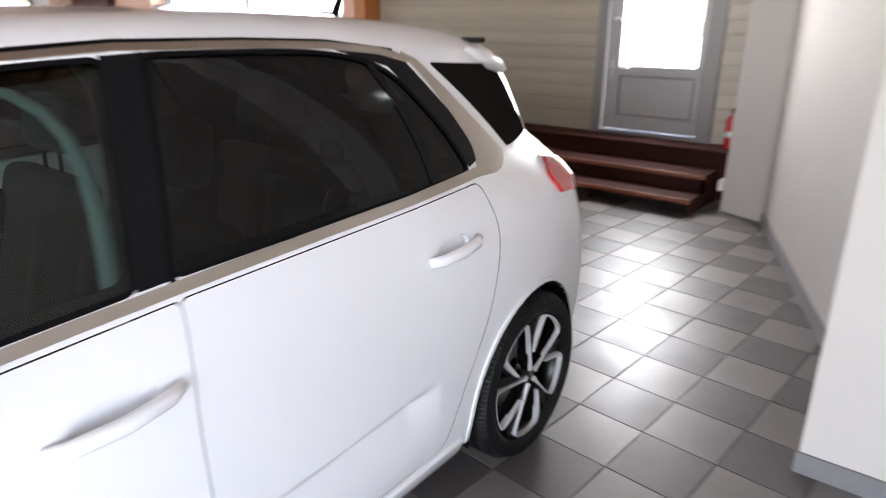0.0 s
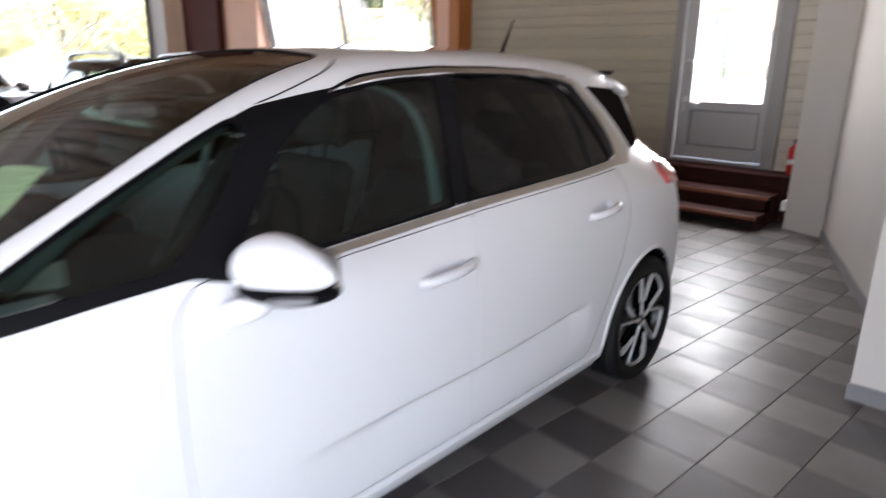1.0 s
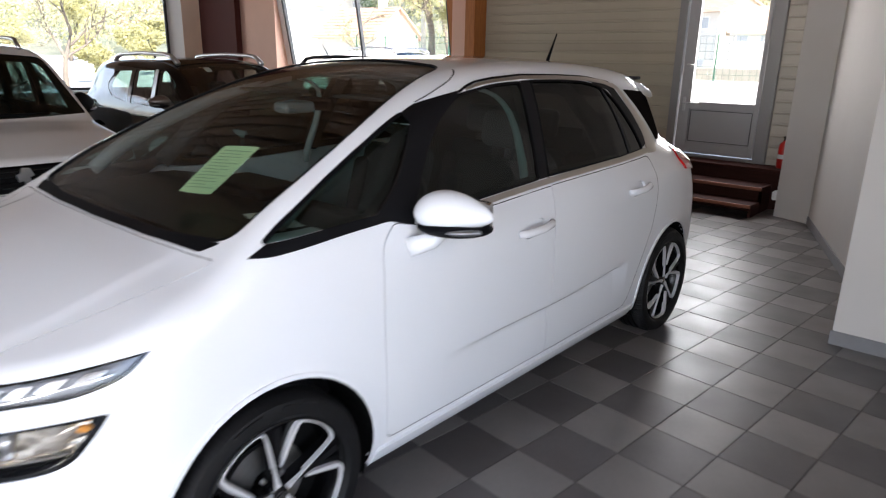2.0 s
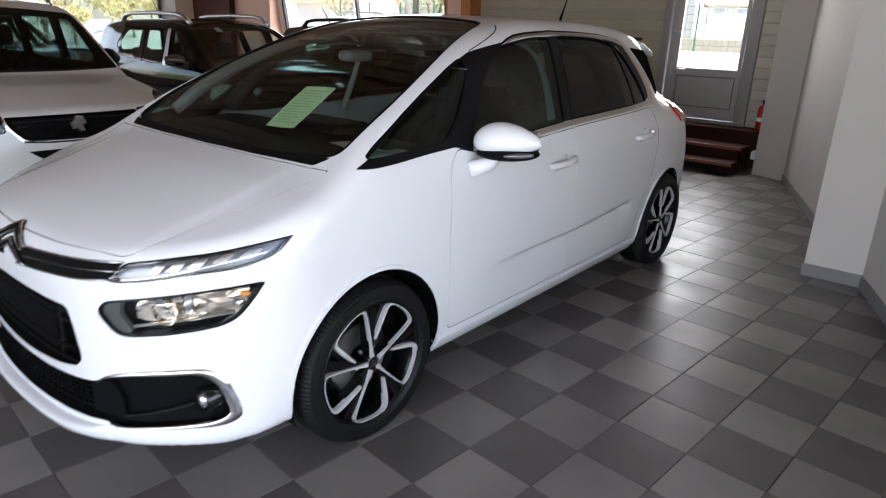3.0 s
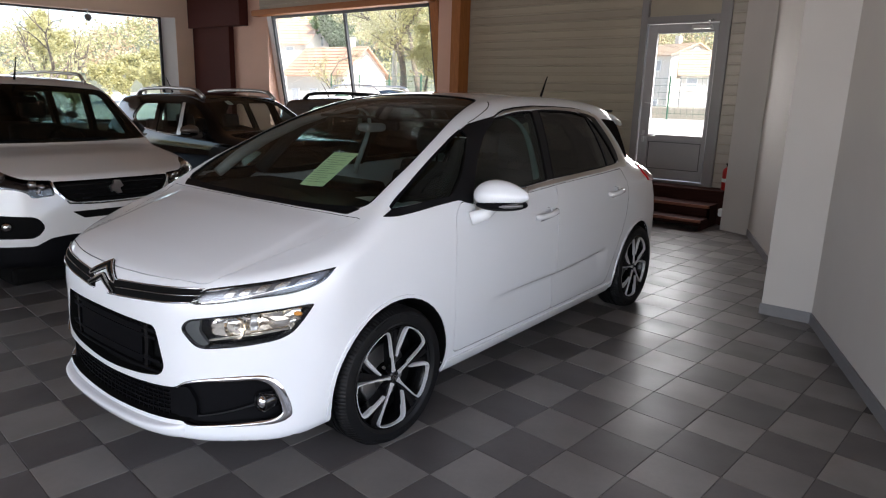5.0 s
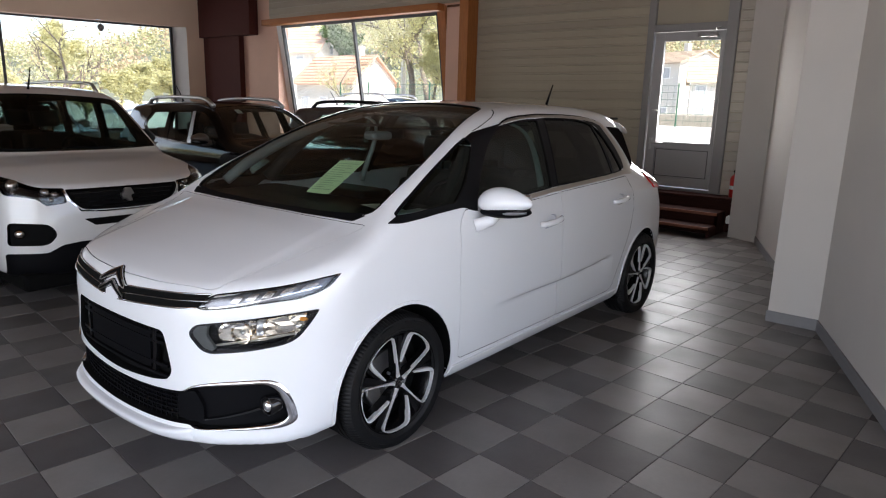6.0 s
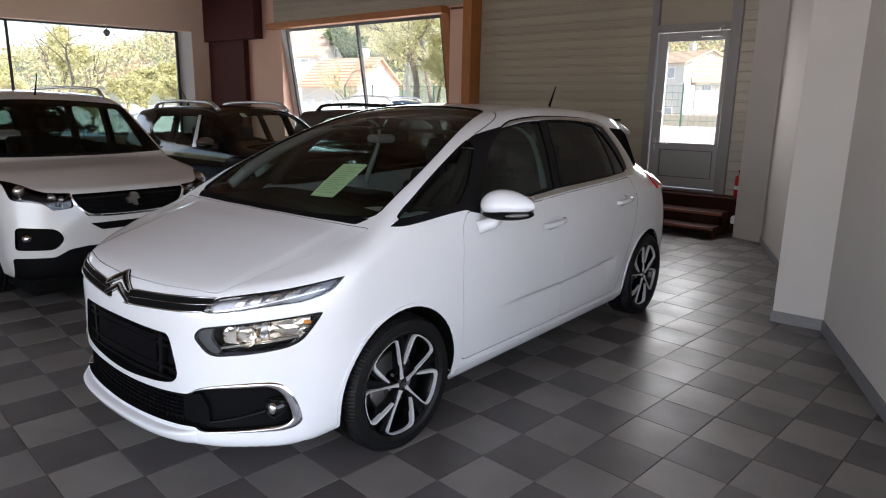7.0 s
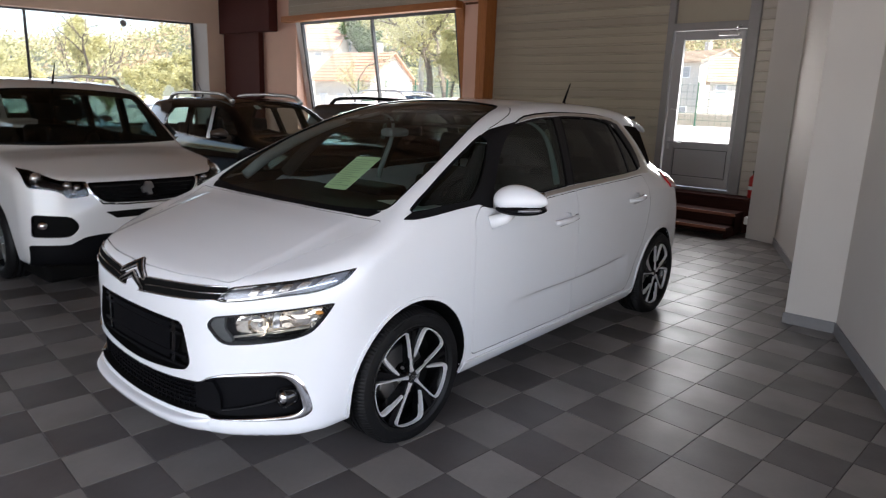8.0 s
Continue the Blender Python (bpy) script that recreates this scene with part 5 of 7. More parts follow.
    handle(MAIN, car, 2.20, 0.951, 0.235, PAINT_WHITE)
    for x in (-0.798, 0.798):
        for y in (-0.012, 2.81):
            alloy_wheel(car, x * (1.012 if y < 1 else 1.0), y, steer=-1.5 if y < 1 else 0.0)
    # cabin
    part("cabin_floor", box_bm(-0.70, 0.70, 0.1, 3.2, 0.26, 0.36, 0.02), LINER, car)
    bm = bmesh.new()
    prof = [(-0.03, 1.045), (0.25, 1.05), (0.50, 1.06), (0.72, 1.02), (0.80, 0.93), (0.78, 0.70), (0.60, 0.45), (0.0, 0.45)]
    rows = [[bm.verts.new((x, y, z)) for y, z in prof] for x in (-0.70, 0.0, 0.70)]
    for a, b in zip(rows, rows[1:]):
        for i in range(len(prof)):
            bm.faces.new((a[i], a[(i + 1) % len(prof)], b[(i + 1) % len(prof)], b[i]))
    bm.faces.new(rows[0][::-1])
    bm.faces.new(rows[-1])
    bmesh.ops.recalc_face_normals(bm, faces=bm.faces[:])
    bmesh.ops.bevel(bm, geom=[e for e in bm.edges if abs(e.verts[0].co.x - e.verts[1].co.x) > 0.1], offset=0.03, segments=3, affect="EDGES")
    part("dashboard", bm, PLASTIC, car, "dark moulded dashboard")
    part("instrument_hood", box_bm(-0.22, 0.22, 0.42, 0.66, 1.03, 1.10, 0.03, 3), PLASTIC, car)
    steering_wheel(car, 0.37, 0.98, 0.98)
    for x in (-0.37, 0.37):
        seat(car, x, 1.12, 0.50, 1.15)
    for x in (-0.46, 0.0, 0.46):
        seat(car, x, 2.02, 0.42, 1.10)
    part("rear_view_mirror", box_bm(-0.11, 0.11, 0.86, 0.89, 1.375, 1.435, 0.012), PLASTIC, car)
    part("mirror_sensor", box_bm(-0.05, 0.05, 0.68, 0.84, 1.37, 1.42, 0.02), SKIRTING, car)
    for s in (1, -1):
        pts = [(s * 0.60, 1.22, 1.492), (s * 0.612, 1.30, 1.478), (s * 0.625, 1.355, 1.458), (s * 0.642, 1.395, 1.425), (s * 0.662, 1.42, 1.38), (s * 0.685, 1.432, 1.32), (s * 0.715, 1.43, 1.24), (s * 0.745, 1.42, 1.16), (s * 0.775, 1.405, 1.07), (s * 0.79, 1.40, 1.0)]
        part("pillar_trim", tube_bm(pts, [0.006, 0.008, 0.010, 0.012, 0.014, 0.016, 0.018, 0.02, 0.021, 0.021], 8), SEAT_PALE, car, "pale grey inner pillar trim", smooth=True)
        pts = [(s * 0.55, 1.75, 1.53), (s * 0.60, 2.0, 1.46), (s * 0.67, 2.15, 1.30), (s * 0.75, 2.22, 1.10)]
        part("rear_pillar_inner_trim", tube_bm(pts, [0.02, 0.035, 0.05, 0.05], 8), SEAT, car, smooth=True)
        part("sun_visor", box_bm(s * 0.35 - 0.17, s * 0.35 + 0.17, 0.82, 0.98, 1.44, 1.455, 0.006), SEAT, car)
    for s in (1, -1):
        pts = [(s * 0.70, 0.16, 1.10), (s * 0.685, 0.30, 1.20), (s * 0.655, 0.50, 1.305), (s * 0.61, 0.72, 1.40), (s * 0.555, 0.95, 1.475), (s * 0.52, 1.12, 1.505)]
        part("front_pillar_lining", tube_bm(pts, [0.03, 0.034, 0.034, 0.032, 0.03, 0.026], 10), SKIRTING, car, "grey front pillar lining", smooth=True)
        pts = [(s * 0.745, 0.50, 1.09), (s * 0.715, 0.60, 1.20), (s * 0.685, 0.70, 1.30), (s * 0.645, 0.80, 1.385), (s * 0.60, 0.92, 1.43)]
        part("window_post_lining", tube_bm(pts, [0.04, 0.036, 0.036, 0.04, 0.03], 10), SEAT, car, "dark lining behind the small front window", smooth=True)
    part("headliner", box_bm(-0.52, 0.52, 1.25, 3.0, 1.505, 1.525, 0.008), SEAT, car)
    return car


def van():
    car = empty("parked_van", pose(-4.31, 0.404, 0, 0, 0, 90))
    tagged(car, "pearl white high-roofed family van with black grille and roof rails", "car")
    R = 0.32
    me = mesh_of("body", *VAN.shell(0.04, (-1.02, -1.05, 0.1), (1.02, 3.8, 1.85)))
    me = carved(me, [cutter(VAN_SCREEN, "z", 0.98, 2.2), cutter(VAN_REAR, "y", 2.6, 4.4), cutter(VAN_GRILLE, "y", -1.4, -0.5)] + [cutter(o, "y", -1.4, -0.3) for o in (VAN_LAMP, mirrored(VAN_LAMP), VAN_FOG, mirrored(VAN_FOG), VAN_SLOT)], "DIFFERENCE")
    me = carved(me, [c for o in VAN_GLASS for c in both(o, 0.45, 1.3)] + [c for y in (0, 2.785) for c in both(arc(y, R, R + 0.07, 0, 360, 32)[:-1], 0.52, 1.3)], "DIFFERENCE")
    part("body", finish(VAN, me, PAINT_PEARL), None, car)
    plate(VAN, "windscreen", VAN_SCREEN, "+z", GLASS_SHADE, car, -0.006, 0.0, 0.06)
    plate(VAN, "rear_window", VAN_REAR, "+y", GLASS_PANE, car, -0.006, 0.0, 0.1)
    for o in VAN_GLASS:
        plate(VAN, "side_window", o, "+x", GLASS_GREEN, car, -0.006, 0.0, 0.08, mirror=True)
    plate(VAN, "grille", VAN_GRILLE, "-y", LINER, car, -0.03, 0.01, 0.05, "black grille with horizontal bars")
    for k, z in enumerate((0.73, 0.765, 0.80, 0.835)):
        w = 0.33 + 0.03 * k
        plate(VAN, "grille_bar", ribbon([(-w + 2 * w * i / 10, z) for i in range(11)], 0.008), "-y", GLOSS_BLACK, car, -0.012, 0.012, 0.04)
    plate(VAN, "grille_rim", ribbon([(-0.47, 0.86), (-0.45, 0.80), (-0.37, 0.70), (-0.2, 0.685), (0, 0.682), (0.2, 0.685), (0.37, 0.70), (0.45, 0.80), (0.47, 0.86)], 0.012), "-y", CHROME, car, 0.004, 0.01, 0.04)
    # animal badge as a plain upright shape
    plate(VAN, "badge", rounded([(-0.045, 0.76), (-0.02, 0.77), (0.0, 0.745), (0.03, 0.745), (0.02, 0.79), (0.05, 0.80), (0.03, 0.845), (-0.02, 0.85), (-0.03, 0.82), (-0.055, 0.81)], 0.008), "-y", SATIN, car, 0.02, 0.03, 0.02, "plain chrome badge on the grille")
    plate(VAN, "lower_grille", rounded([(-0.52, 0.20), (0.52, 0.20), (0.50, 0.40), (0.40, 0.445), (-0.40, 0.445), (-0.50, 0.40)], 0.03), "-y", LINER, car, 0.004, 0.01, 0.05)
    plate(VAN, "skid_lip", rounded([(-0.84, 0.215), (0.84, 0.215), (0.85, 0.39), (0.62, 0.39), (0.52, 0.445), (0.4, 0.46), (-0.4, 0.46), (-0.52, 0.445), (-0.62, 0.39), (-0.85, 0.39)], 0.02), "-y", PLASTIC, car, 0.008, 0.03, 0.04, "black lower bumper")
    part("under_tray", box_bm(-0.80, 0.80, -0.80, 3.3, 0.10, 0.235, 0.03), LINER, car)
    plate(VAN, "bumper_slot", VAN_SLOT, "-y", LINER, car, -0.02, 0.01, 0.04)
    for s in (1, -1):
        lo = VAN_LAMP if s > 0 else mirrored(VAN_LAMP)
        unit = plate(VAN, "headlamp", lo, "-y", GLOSS_BLACK, car, -0.04, 0.01, 0.04, "swept dark headlamp with a bright projector lens")[0]
        plate(VAN, "headlamp_lens", lo, "-y", LENS, unit, -0.002, 0.0, 0.04)
        for bx, bz, r in ((0.748, 0.898, 0.044), (0.572, 0.846, 0.034), (0.514, 0.826, 0.028), (0.545, 0.788, 0.020), (0.760, 0.850, 0.014)):
            c = VAN.cast(np.array([(s * bx, bz)]), "-y")[0]
            bm = lathe_bm([(0.0, -0.012), (0.5 * r, -0.008), (0.85 * r, 0.002), (r, 0.012), (1.1 * r, 0.02)], "y", 22)
            bmesh.ops.transform(bm, verts=bm.verts[:], matrix=pose(c[0], c[1] + 0.032, c[2]))
            part("projector", bm, LAMP_SILVER, unit, smooth=True)
        fo = VAN_FOG if s > 0 else mirrored(VAN_FOG)
        plate(VAN, "fog_recess", fo, "-y", LINER, car, -0.03, 0.01, 0.04)
        c = VAN.cast(np.array([(s * 0.76, 0.54)]), "-y")[0]
        bm = lathe_bm([(0.0, -0.01), (0.02, -0.006), (0.035, 0.006), (0.04, 0.03)], "y", 22)
        bmesh.ops.transform(bm, verts=bm.verts[:], matrix=pose(c[0], c[1] + 0.01, c[2]))
        part("fog_lamp", bm, CHROME, car, smooth=True)
        rail = [(s * 0.62, 0.98, 1.625), (s * 0.625, 1.10, 1.70), (s * 0.63, 1.25, 1.715), (s * 0.635, 2.0, 1.735), (s * 0.63, 2.9, 1.715), (s * 0.62, 3.1, 1.66)]
        part("roof_rail", tube_bm(rail, [0.018, 0.018, 0.016, 0.016, 0.016, 0.018], 10), SATIN, car, smooth=True)
        door_mirror(car, s, (s * 0.87, 0.72, 1.08), (s * 1.0, 0.76, 1.14), (0.11, 0.09, 0.12), PLASTIC)
        bm = tube_bm([(s * 0.3 - 0.32, 0.22, 1.12), (s * 0.3, 0.20, 1.115), (s * 0.3 + 0.25, 0.25, 1.115)], 0.009, 6)
        part("wiper", bm, PLASTIC, car)
        seat(car, s * 0.40, 1.12, 0.50, 1.22)
        seat(car, s * 0.42, 2.0, 0.46, 1.2)
    part("dashboard", box_bm(-0.78, 0.78, 0.22, 0.80, 0.6, 1.085, 0.05, 3), PLASTIC, car)
    steering_wheel(car, 0.40, 0.95, 1.02)
    part("cabin_floor", box_bm(-0.72, 0.72, 0.2, 3.3, 0.28, 0.38, 0.02), LINER, car)
    part("rear_view_mirror", box_bm(-0.11, 0.11, 0.86, 0.89, 1.42, 1.48, 0.012), PLASTIC, car)
    part("aerial", tube_bm([(0, 1.02, 1.59), (0, 1.05, 1.63), (0, 0.98, 1.76), (0, 0.94, 1.84)], [0.03, 0.012, 0.006, 0.004], 8), PLASTIC, car, smooth=True)
    for x in (-0.80, 0.80):
        for y in (0, 2.785):
            plain_wheel(car, x, y, R, 0.22)
    return car


VAN = Body(
    top=curve((-1.0, 0.86), (-0.85, 0.89), (-0.6, 0.955), (-0.3, 1.02), (0.0, 1.06), (0.15, 1.09), (0.35, 1.215), (0.6, 1.395), (0.85, 1.56), (1.0, 1.62), (1.2, 1.655), (2.0, 1.69), (3.0, 1.68), (3.8, 1.64)),
    crown=curve((-1.0, 0.035), (0.2, 0.02), (1.0, 0.022), (3.5, 0.03)),
    width=curve((-1.0, 0.84), (-0.5, 0.885), (0, 0.90), (2.8, 0.90), (3.6, 0.87)),
    section=curve((0.1, 0.08), (0.25, 0.03), (0.5, 0.0), (0.85, 0.002), (1.0, 0.010), (1.15, 0.024), (1.4, 0.066), (1.62, 0.12), (1.8, 0.20)),
    nose=curve((0.1, -0.80), (0.25, -0.87), (0.45, -0.89), (0.62, -0.885), (0.75, -0.86), (0.88, -0.83), (1.0, -0.75), (1.2, -0.6)),
    nose_round=(0.07, 0.24),
    tail=curve((0.1, 3.45), (0.5, 3.52), (1.0, 3.48), (1.4, 3.42), (1.8, 3.36)), tail_round=0.12, taper=curve((0, 0), (4, 0.0)), floor=0.2, soft=0.06)
VAN_SCREEN = rounded([(-0.835, 0.23, 0.05), (-0.4, 0.165, 0.2), (0, 0.15, 0.4), (0.4, 0.165, 0.2), (0.835, 0.23, 0.05), (0.735, 0.88, 0.06), (0, 0.93, 0.4), (-0.735, 0.88, 0.06)])
VAN_GLASS = [rounded([(0.62, 1.12), (1.35, 1.12), (1.35, 1.52), (1.02, 1.52, 0.1)], 0.04), rounded([(1.45, 1.12), (2.3, 1.12), (2.3, 1.52), (1.45, 1.52)], 0.05), rounded([(2.4, 1.14), (3.2, 1.14), (3.15, 1.5), (2.4, 1.52)], 0.05)]
VAN_REAR = rounded([(-0.62, 1.08), (0.62, 1.08), (0.56, 1.5), (-0.56, 1.5)], 0.08)
VAN_GRILLE = rounded([(-0.46, 0.868, 0.02), (0.46, 0.868, 0.02), (0.44, 0.80, 0.05), (0.36, 0.705, 0.05), (0, 0.69, 0.3), (-0.36, 0.705, 0.05), (-0.44, 0.80, 0.05)])
VAN_LAMP = rounded([(0.462, 0.877, 0.01), (0.642, 0.888, 0.08), (0.745, 0.952, 0.04), (0.822, 0.972, 0.01), (0.836, 0.90, 0.04), (0.826, 0.832, 0.03), (0.70, 0.815, 0.08), (0.635, 0.795, 0.04), (0.600, 0.750, 0.02), (0.458, 0.766, 0.02)])
VAN_FOG = rounded([(0.545, 0.53, 0.04), (0.59, 0.612, 0.05), (0.83, 0.632, 0.04), (0.84, 0.452, 0.03), (0.61, 0.448, 0.05)])
VAN_SLOT = rounded([(-0.36, 0.635), (0.36, 0.635), (0.28, 0.578), (-0.28, 0.578)], 0.012)
SUV = Body(
    top=curve((-1.0, 0.93), (-0.7, 1.0), (-0.3, 1.05), (0.2, 1.09), (0.35, 1.14), (0.6, 1.29), (0.9, 1.46), (1.1, 1.525), (1.4, 1.56), (2.2, 1.555), (2.8, 1.525), (3.5, 1.46)),
    crown=curve((-1.0, 0.03), (0.2, 0.03), (1.0, 0.05), (3.5, 0.05)),
    width=curve((-1.0, 0.85), (-0.5, 0.885), (0, 0.90), (2.7, 0.90), (3.5, 0.85)),
    section=curve((0.1, 0.08), (0.3, 0.02), (0.55, 0.0), (0.9, 0.008), (1.03, 0.04), (1.15, 0.085), (1.4, 0.18), (1.55, 0.25), (1.7, 0.34)),
    nose=curve((0.1, -0.7), (0.3, -0.79), (0.6, -0.82), (0.9, -0.8), (1.05, -0.7), (1.3, -0.5)),
    nose_round=(0.08, 0.26),
    tail=curve((0.1, 3.3), (0.5, 3.42), (0.9, 3.42), (1.2, 3.3), (1.6, 3.12)), tail_round=0.2, taper=curve((2.4, 0), (3.4, 0.06)), floor=0.24, soft=0.06)
SUV_SCREEN = rounded([(-0.72, 0.28, 0.06), (0, 0.22, 0.4), (0.72, 0.28, 0.06), (0.58, 1.0, 0.08), (0, 1.06, 0.4), (-0.58, 1.0, 0.08)])
SUV_GLASS = [rounded([(0.47, 1.085), (0.56, 1.0), (1.075, 0.998), (1.17, 1.415), (1.03, 1.415, 0.08), (0.76, 1.30, 0.1)], 0.03), rounded([(1.225, 1.0), (1.74, 1.003), (1.81, 1.405), (1.28, 1.418)], 0.03), rounded([(1.85, 1.012), (2.30, 1.06), (2.55, 1.20, 0.1), (2.36, 1.375), (1.90, 1.40)], 0.03)]
SUV_REAR = rounded([(-0.56, 1.08), (0.56, 1.08), (0.48, 1.36), (-0.48, 1.36)], 0.08)


def suv(m, paint, label, rail_mat):
    car = empty("parked_suv", m)
    tagged(car, label, "car")
    R = 0.33
    me = mesh_of("body", *SUV.shell(0.045, (-1.02, -1.05, 0.1), (1.02, 3.8, 1.75)))
    me = carved(me, [cutter(SUV_SCREEN, "z", 0.98, 2.2), cutter(SUV_REAR, "y", 2.6, 4.4)], "DIFFERENCE")
    me = carved(me, [c for o in SUV_GLASS for c in both(o, 0.40, 1.3)] + [c for y in (0, 2.673) for c in both(arc(y, R, R + 0.075, 0, 360, 32)[:-1], 0.52, 1.3)], "DIFFERENCE")
    part("body", finish(SUV, me, paint), None, car)
    plate(SUV, "windscreen", SUV_SCREEN, "+z", GLASS_CLEAR, car, -0.006, 0.0, 0.06)
    plate(SUV, "rear_window", SUV_REAR, "+y", GLASS_GREEN, car, -0.006, 0.0, 0.1)
    for o in SUV_GLASS:
        plate(SUV, "side_window", o, "+x", GLASS_LIGHT, car, -0.006, 0.0, 0.08, mirror=True)
    plate(SUV, "centre_pillar", [(1.10, 0.998), (1.20, 0.999), (1.26, 1.42), (1.19, 1.42)], "+x", SATIN, car, 0.003, 0.006, 0.05, mirror=True)
    for s in (1, -1):
        for a, b in ((0.98, 2.75),):
            z0 = 1.53
            rail = [(s * 0.575, a, z0 - 0.04), (s * 0.58, a + 0.14, z0 + 0.045), (s * 0.58, a + 0.3, z0 + 0.068), (s * 0.58, (a + b) / 2, z0 + 0.078), (s * 0.575, b - 0.3, z0 + 0.06), (s * 0.57, b - 0.12, z0 + 0.035), (s * 0.565, b, z0 - 0.05)]
            part("roof_rail", tube_bm(rail, [0.034, 0.028, 0.024, 0.024, 0.024, 0.028, 0.034], 10), rail_mat, car, "arched silver roof rail", smooth=True)
        door_mirror(car, s, (s * 0.86, 0.60, 1.03), (s * 1.0, 0.66, 1.075), (0.12, 0.09, 0.085), BRONZE)
        seat(car, s * 0.38, 1.12, 0.48, 1.04)
        seat(car, s * 0.40, 1.95, 0.46, 0.94)
    part("dashboard", box_bm(-0.74, 0.74, 0.26, 0.75, 0.6, 1.04, 0.05, 3), PLASTIC, car)
    part("cabin_floor", box_bm(-0.7, 0.7, 0.2, 3.1, 0.3, 0.4, 0.02), LINER, car)
    plate(SUV, "sticker", rounded([(-0.30, 0.82), (-0.22, 0.82), (-0.22, 0.92), (-0.30, 0.92)], 0.01), "+z", WHITE_PAPER, car, -0.012, 0.0, 0.04)
    part("aerial", tube_bm([(0, 2.75, 1.52), (0, 2.80, 1.60), (0, 2.95, 1.78)], [0.02, 0.008, 0.004], 8), PLASTIC, car, smooth=True)
    for x in (-0.79, 0.79):
        for y in (0, 2.673):
            plain_wheel(car, x, y, R, 0.22)
    return car


main_car()
van()
suv(pose(-5.2, 3.5, 0, 0, 0, 90), PAINT_BLACK, "glossy black off-road car with arched silver roof rails", SATIN)
suv(pose(-4.2, 5.85, 0, 0, 0, 90), PAINT_GREY, "dark grey off-road car with dark roof rails", PLASTIC)
suv(pose(-10.3, 2.2, 0, 0, 0, 90), PAINT_PEARL, "white off-road car parked by the shop window", SATIN)


# ---- door, steps, timber and windows ----
def bar(name, x0, x1, y0, y1, z0, z1, mat, parent=None, bevel=0.004, label=""):
    return part(name, box_bm(x0, x1, y0, y1, z0, z1, bevel), mat, parent, label)


def entry_door():
    d = empty("door_1", pose(0, 0, 0))
    tagged(d, "closed grey aluminium door with a tall glass pane over a solid panel", "door", kind="structure")
    f = BACK - 0.03
    for a, b in ((-2.02, -1.92), (-0.92, -0.78)):
        bar("door_post", a, b, f - 0.03, BACK + 0.12, 0.46, 4.0, ALU, d)
    bar("transom_bar", -1.92, -0.92, f - 0.03, BACK + 0.1, 2.69, 2.79, ALU, d)
    bar("transom_panel", -1.92, -0.92, f + 0.04, f + 0.08, 2.79, 4.0, CLADDING, d)
    bar("sill_bar", -1.92, -0.92, f - 0.02, BACK + 0.1, 0.46, 0.50, ALU, d)
    for name, a, b, z0, z1 in (("leaf_stile", -1.905, -1.765, 0.51, 2.68), ("leaf_stile", -0.985, -0.935, 0.51, 2.68), ("leaf_top_rail", -1.765, -0.985, 2.56, 2.68), ("leaf_middle_rail", -1.765, -0.985, 1.06, 1.15), ("leaf_bottom_rail", -1.765, -0.985, 0.51, 0.64)):
        bar(name, a, b, f, f + 0.055, z0, z1, ALU_LIGHT, d)
    bar("leaf_panel", -1.765, -0.985, f + 0.018, f + 0.045, 0.64, 1.06, ALU_LIGHT, d, 0.006)
    for z0, z1, a, b in ((0.655, 0.662, -1.75, -1.0), (1.04, 1.047, -1.75, -1.0), (0.655, 1.047, -1.752, -1.745), (0.655, 1.047, -1.005, -0.998)):
        bar("panel_bead", a, b, f + 0.010, f + 0.02, z0, z1, DARK_FRAME, d, 0.001)
    pane = bar("door_pane", -1.765, -0.985, f + 0.025, f + 0.031, 1.15, 2.56, GLASS_PANE, d, 0)
    pane.visible_shadow = False
    h = part("door_handle", tube_bm([(-1.84, f - 0.05, 1.13), (-1.74, f - 0.055, 1.13), (-1.64, f - 0.05, 1.13)], 0.011, 10), SATIN, d, smooth=True)
    part("handle_neck", tube_bm([(-1.84, f + 0.004, 1.13), (-1.84, f - 0.05, 1.13)], 0.012, 10), SATIN, h, smooth=True)
    bar("lock_plate", -1.858, -1.822, f - 0.008, f + 0.002, 1.03, 1.20, SATIN, d, 0.003)
    part("upper_handle", tube_bm([(-1.84, f, 1.60), (-1.84, f - 0.04, 1.60), (-1.74, f - 0.045, 1.585)], 0.010, 8), SATIN, d, smooth=True)
    c = bar("door_closer", -1.28, -1.02, f - 0.06, f, 2.60, 2.65, SATIN, d, 0.006)
    part("closer_arm", tube_bm([(-1.05, f - 0.04, 2.655), (-1.02, f - 0.13, 2.70), (-1.0, f - 0.03, 2.73)], 0.008, 6), SATIN, c)
    return d


entry_door()

def platform():
    p = empty("door_platform", pose(0, 0, 0))
    tagged(p, "dark red-brown wooden platform under the raised door", "platform", kind="structure")
    bar("platform_board", -3.4, -0.43, 7.06, BACK - 0.005, 0.425, 0.46, WOOD_STEP, p, 0.006)
    bar("platform_fascia", -3.4, -0.43, 7.09, 7.13, 0.0, 0.425, WOOD_STEP, p, 0.003)
    return p


platform()


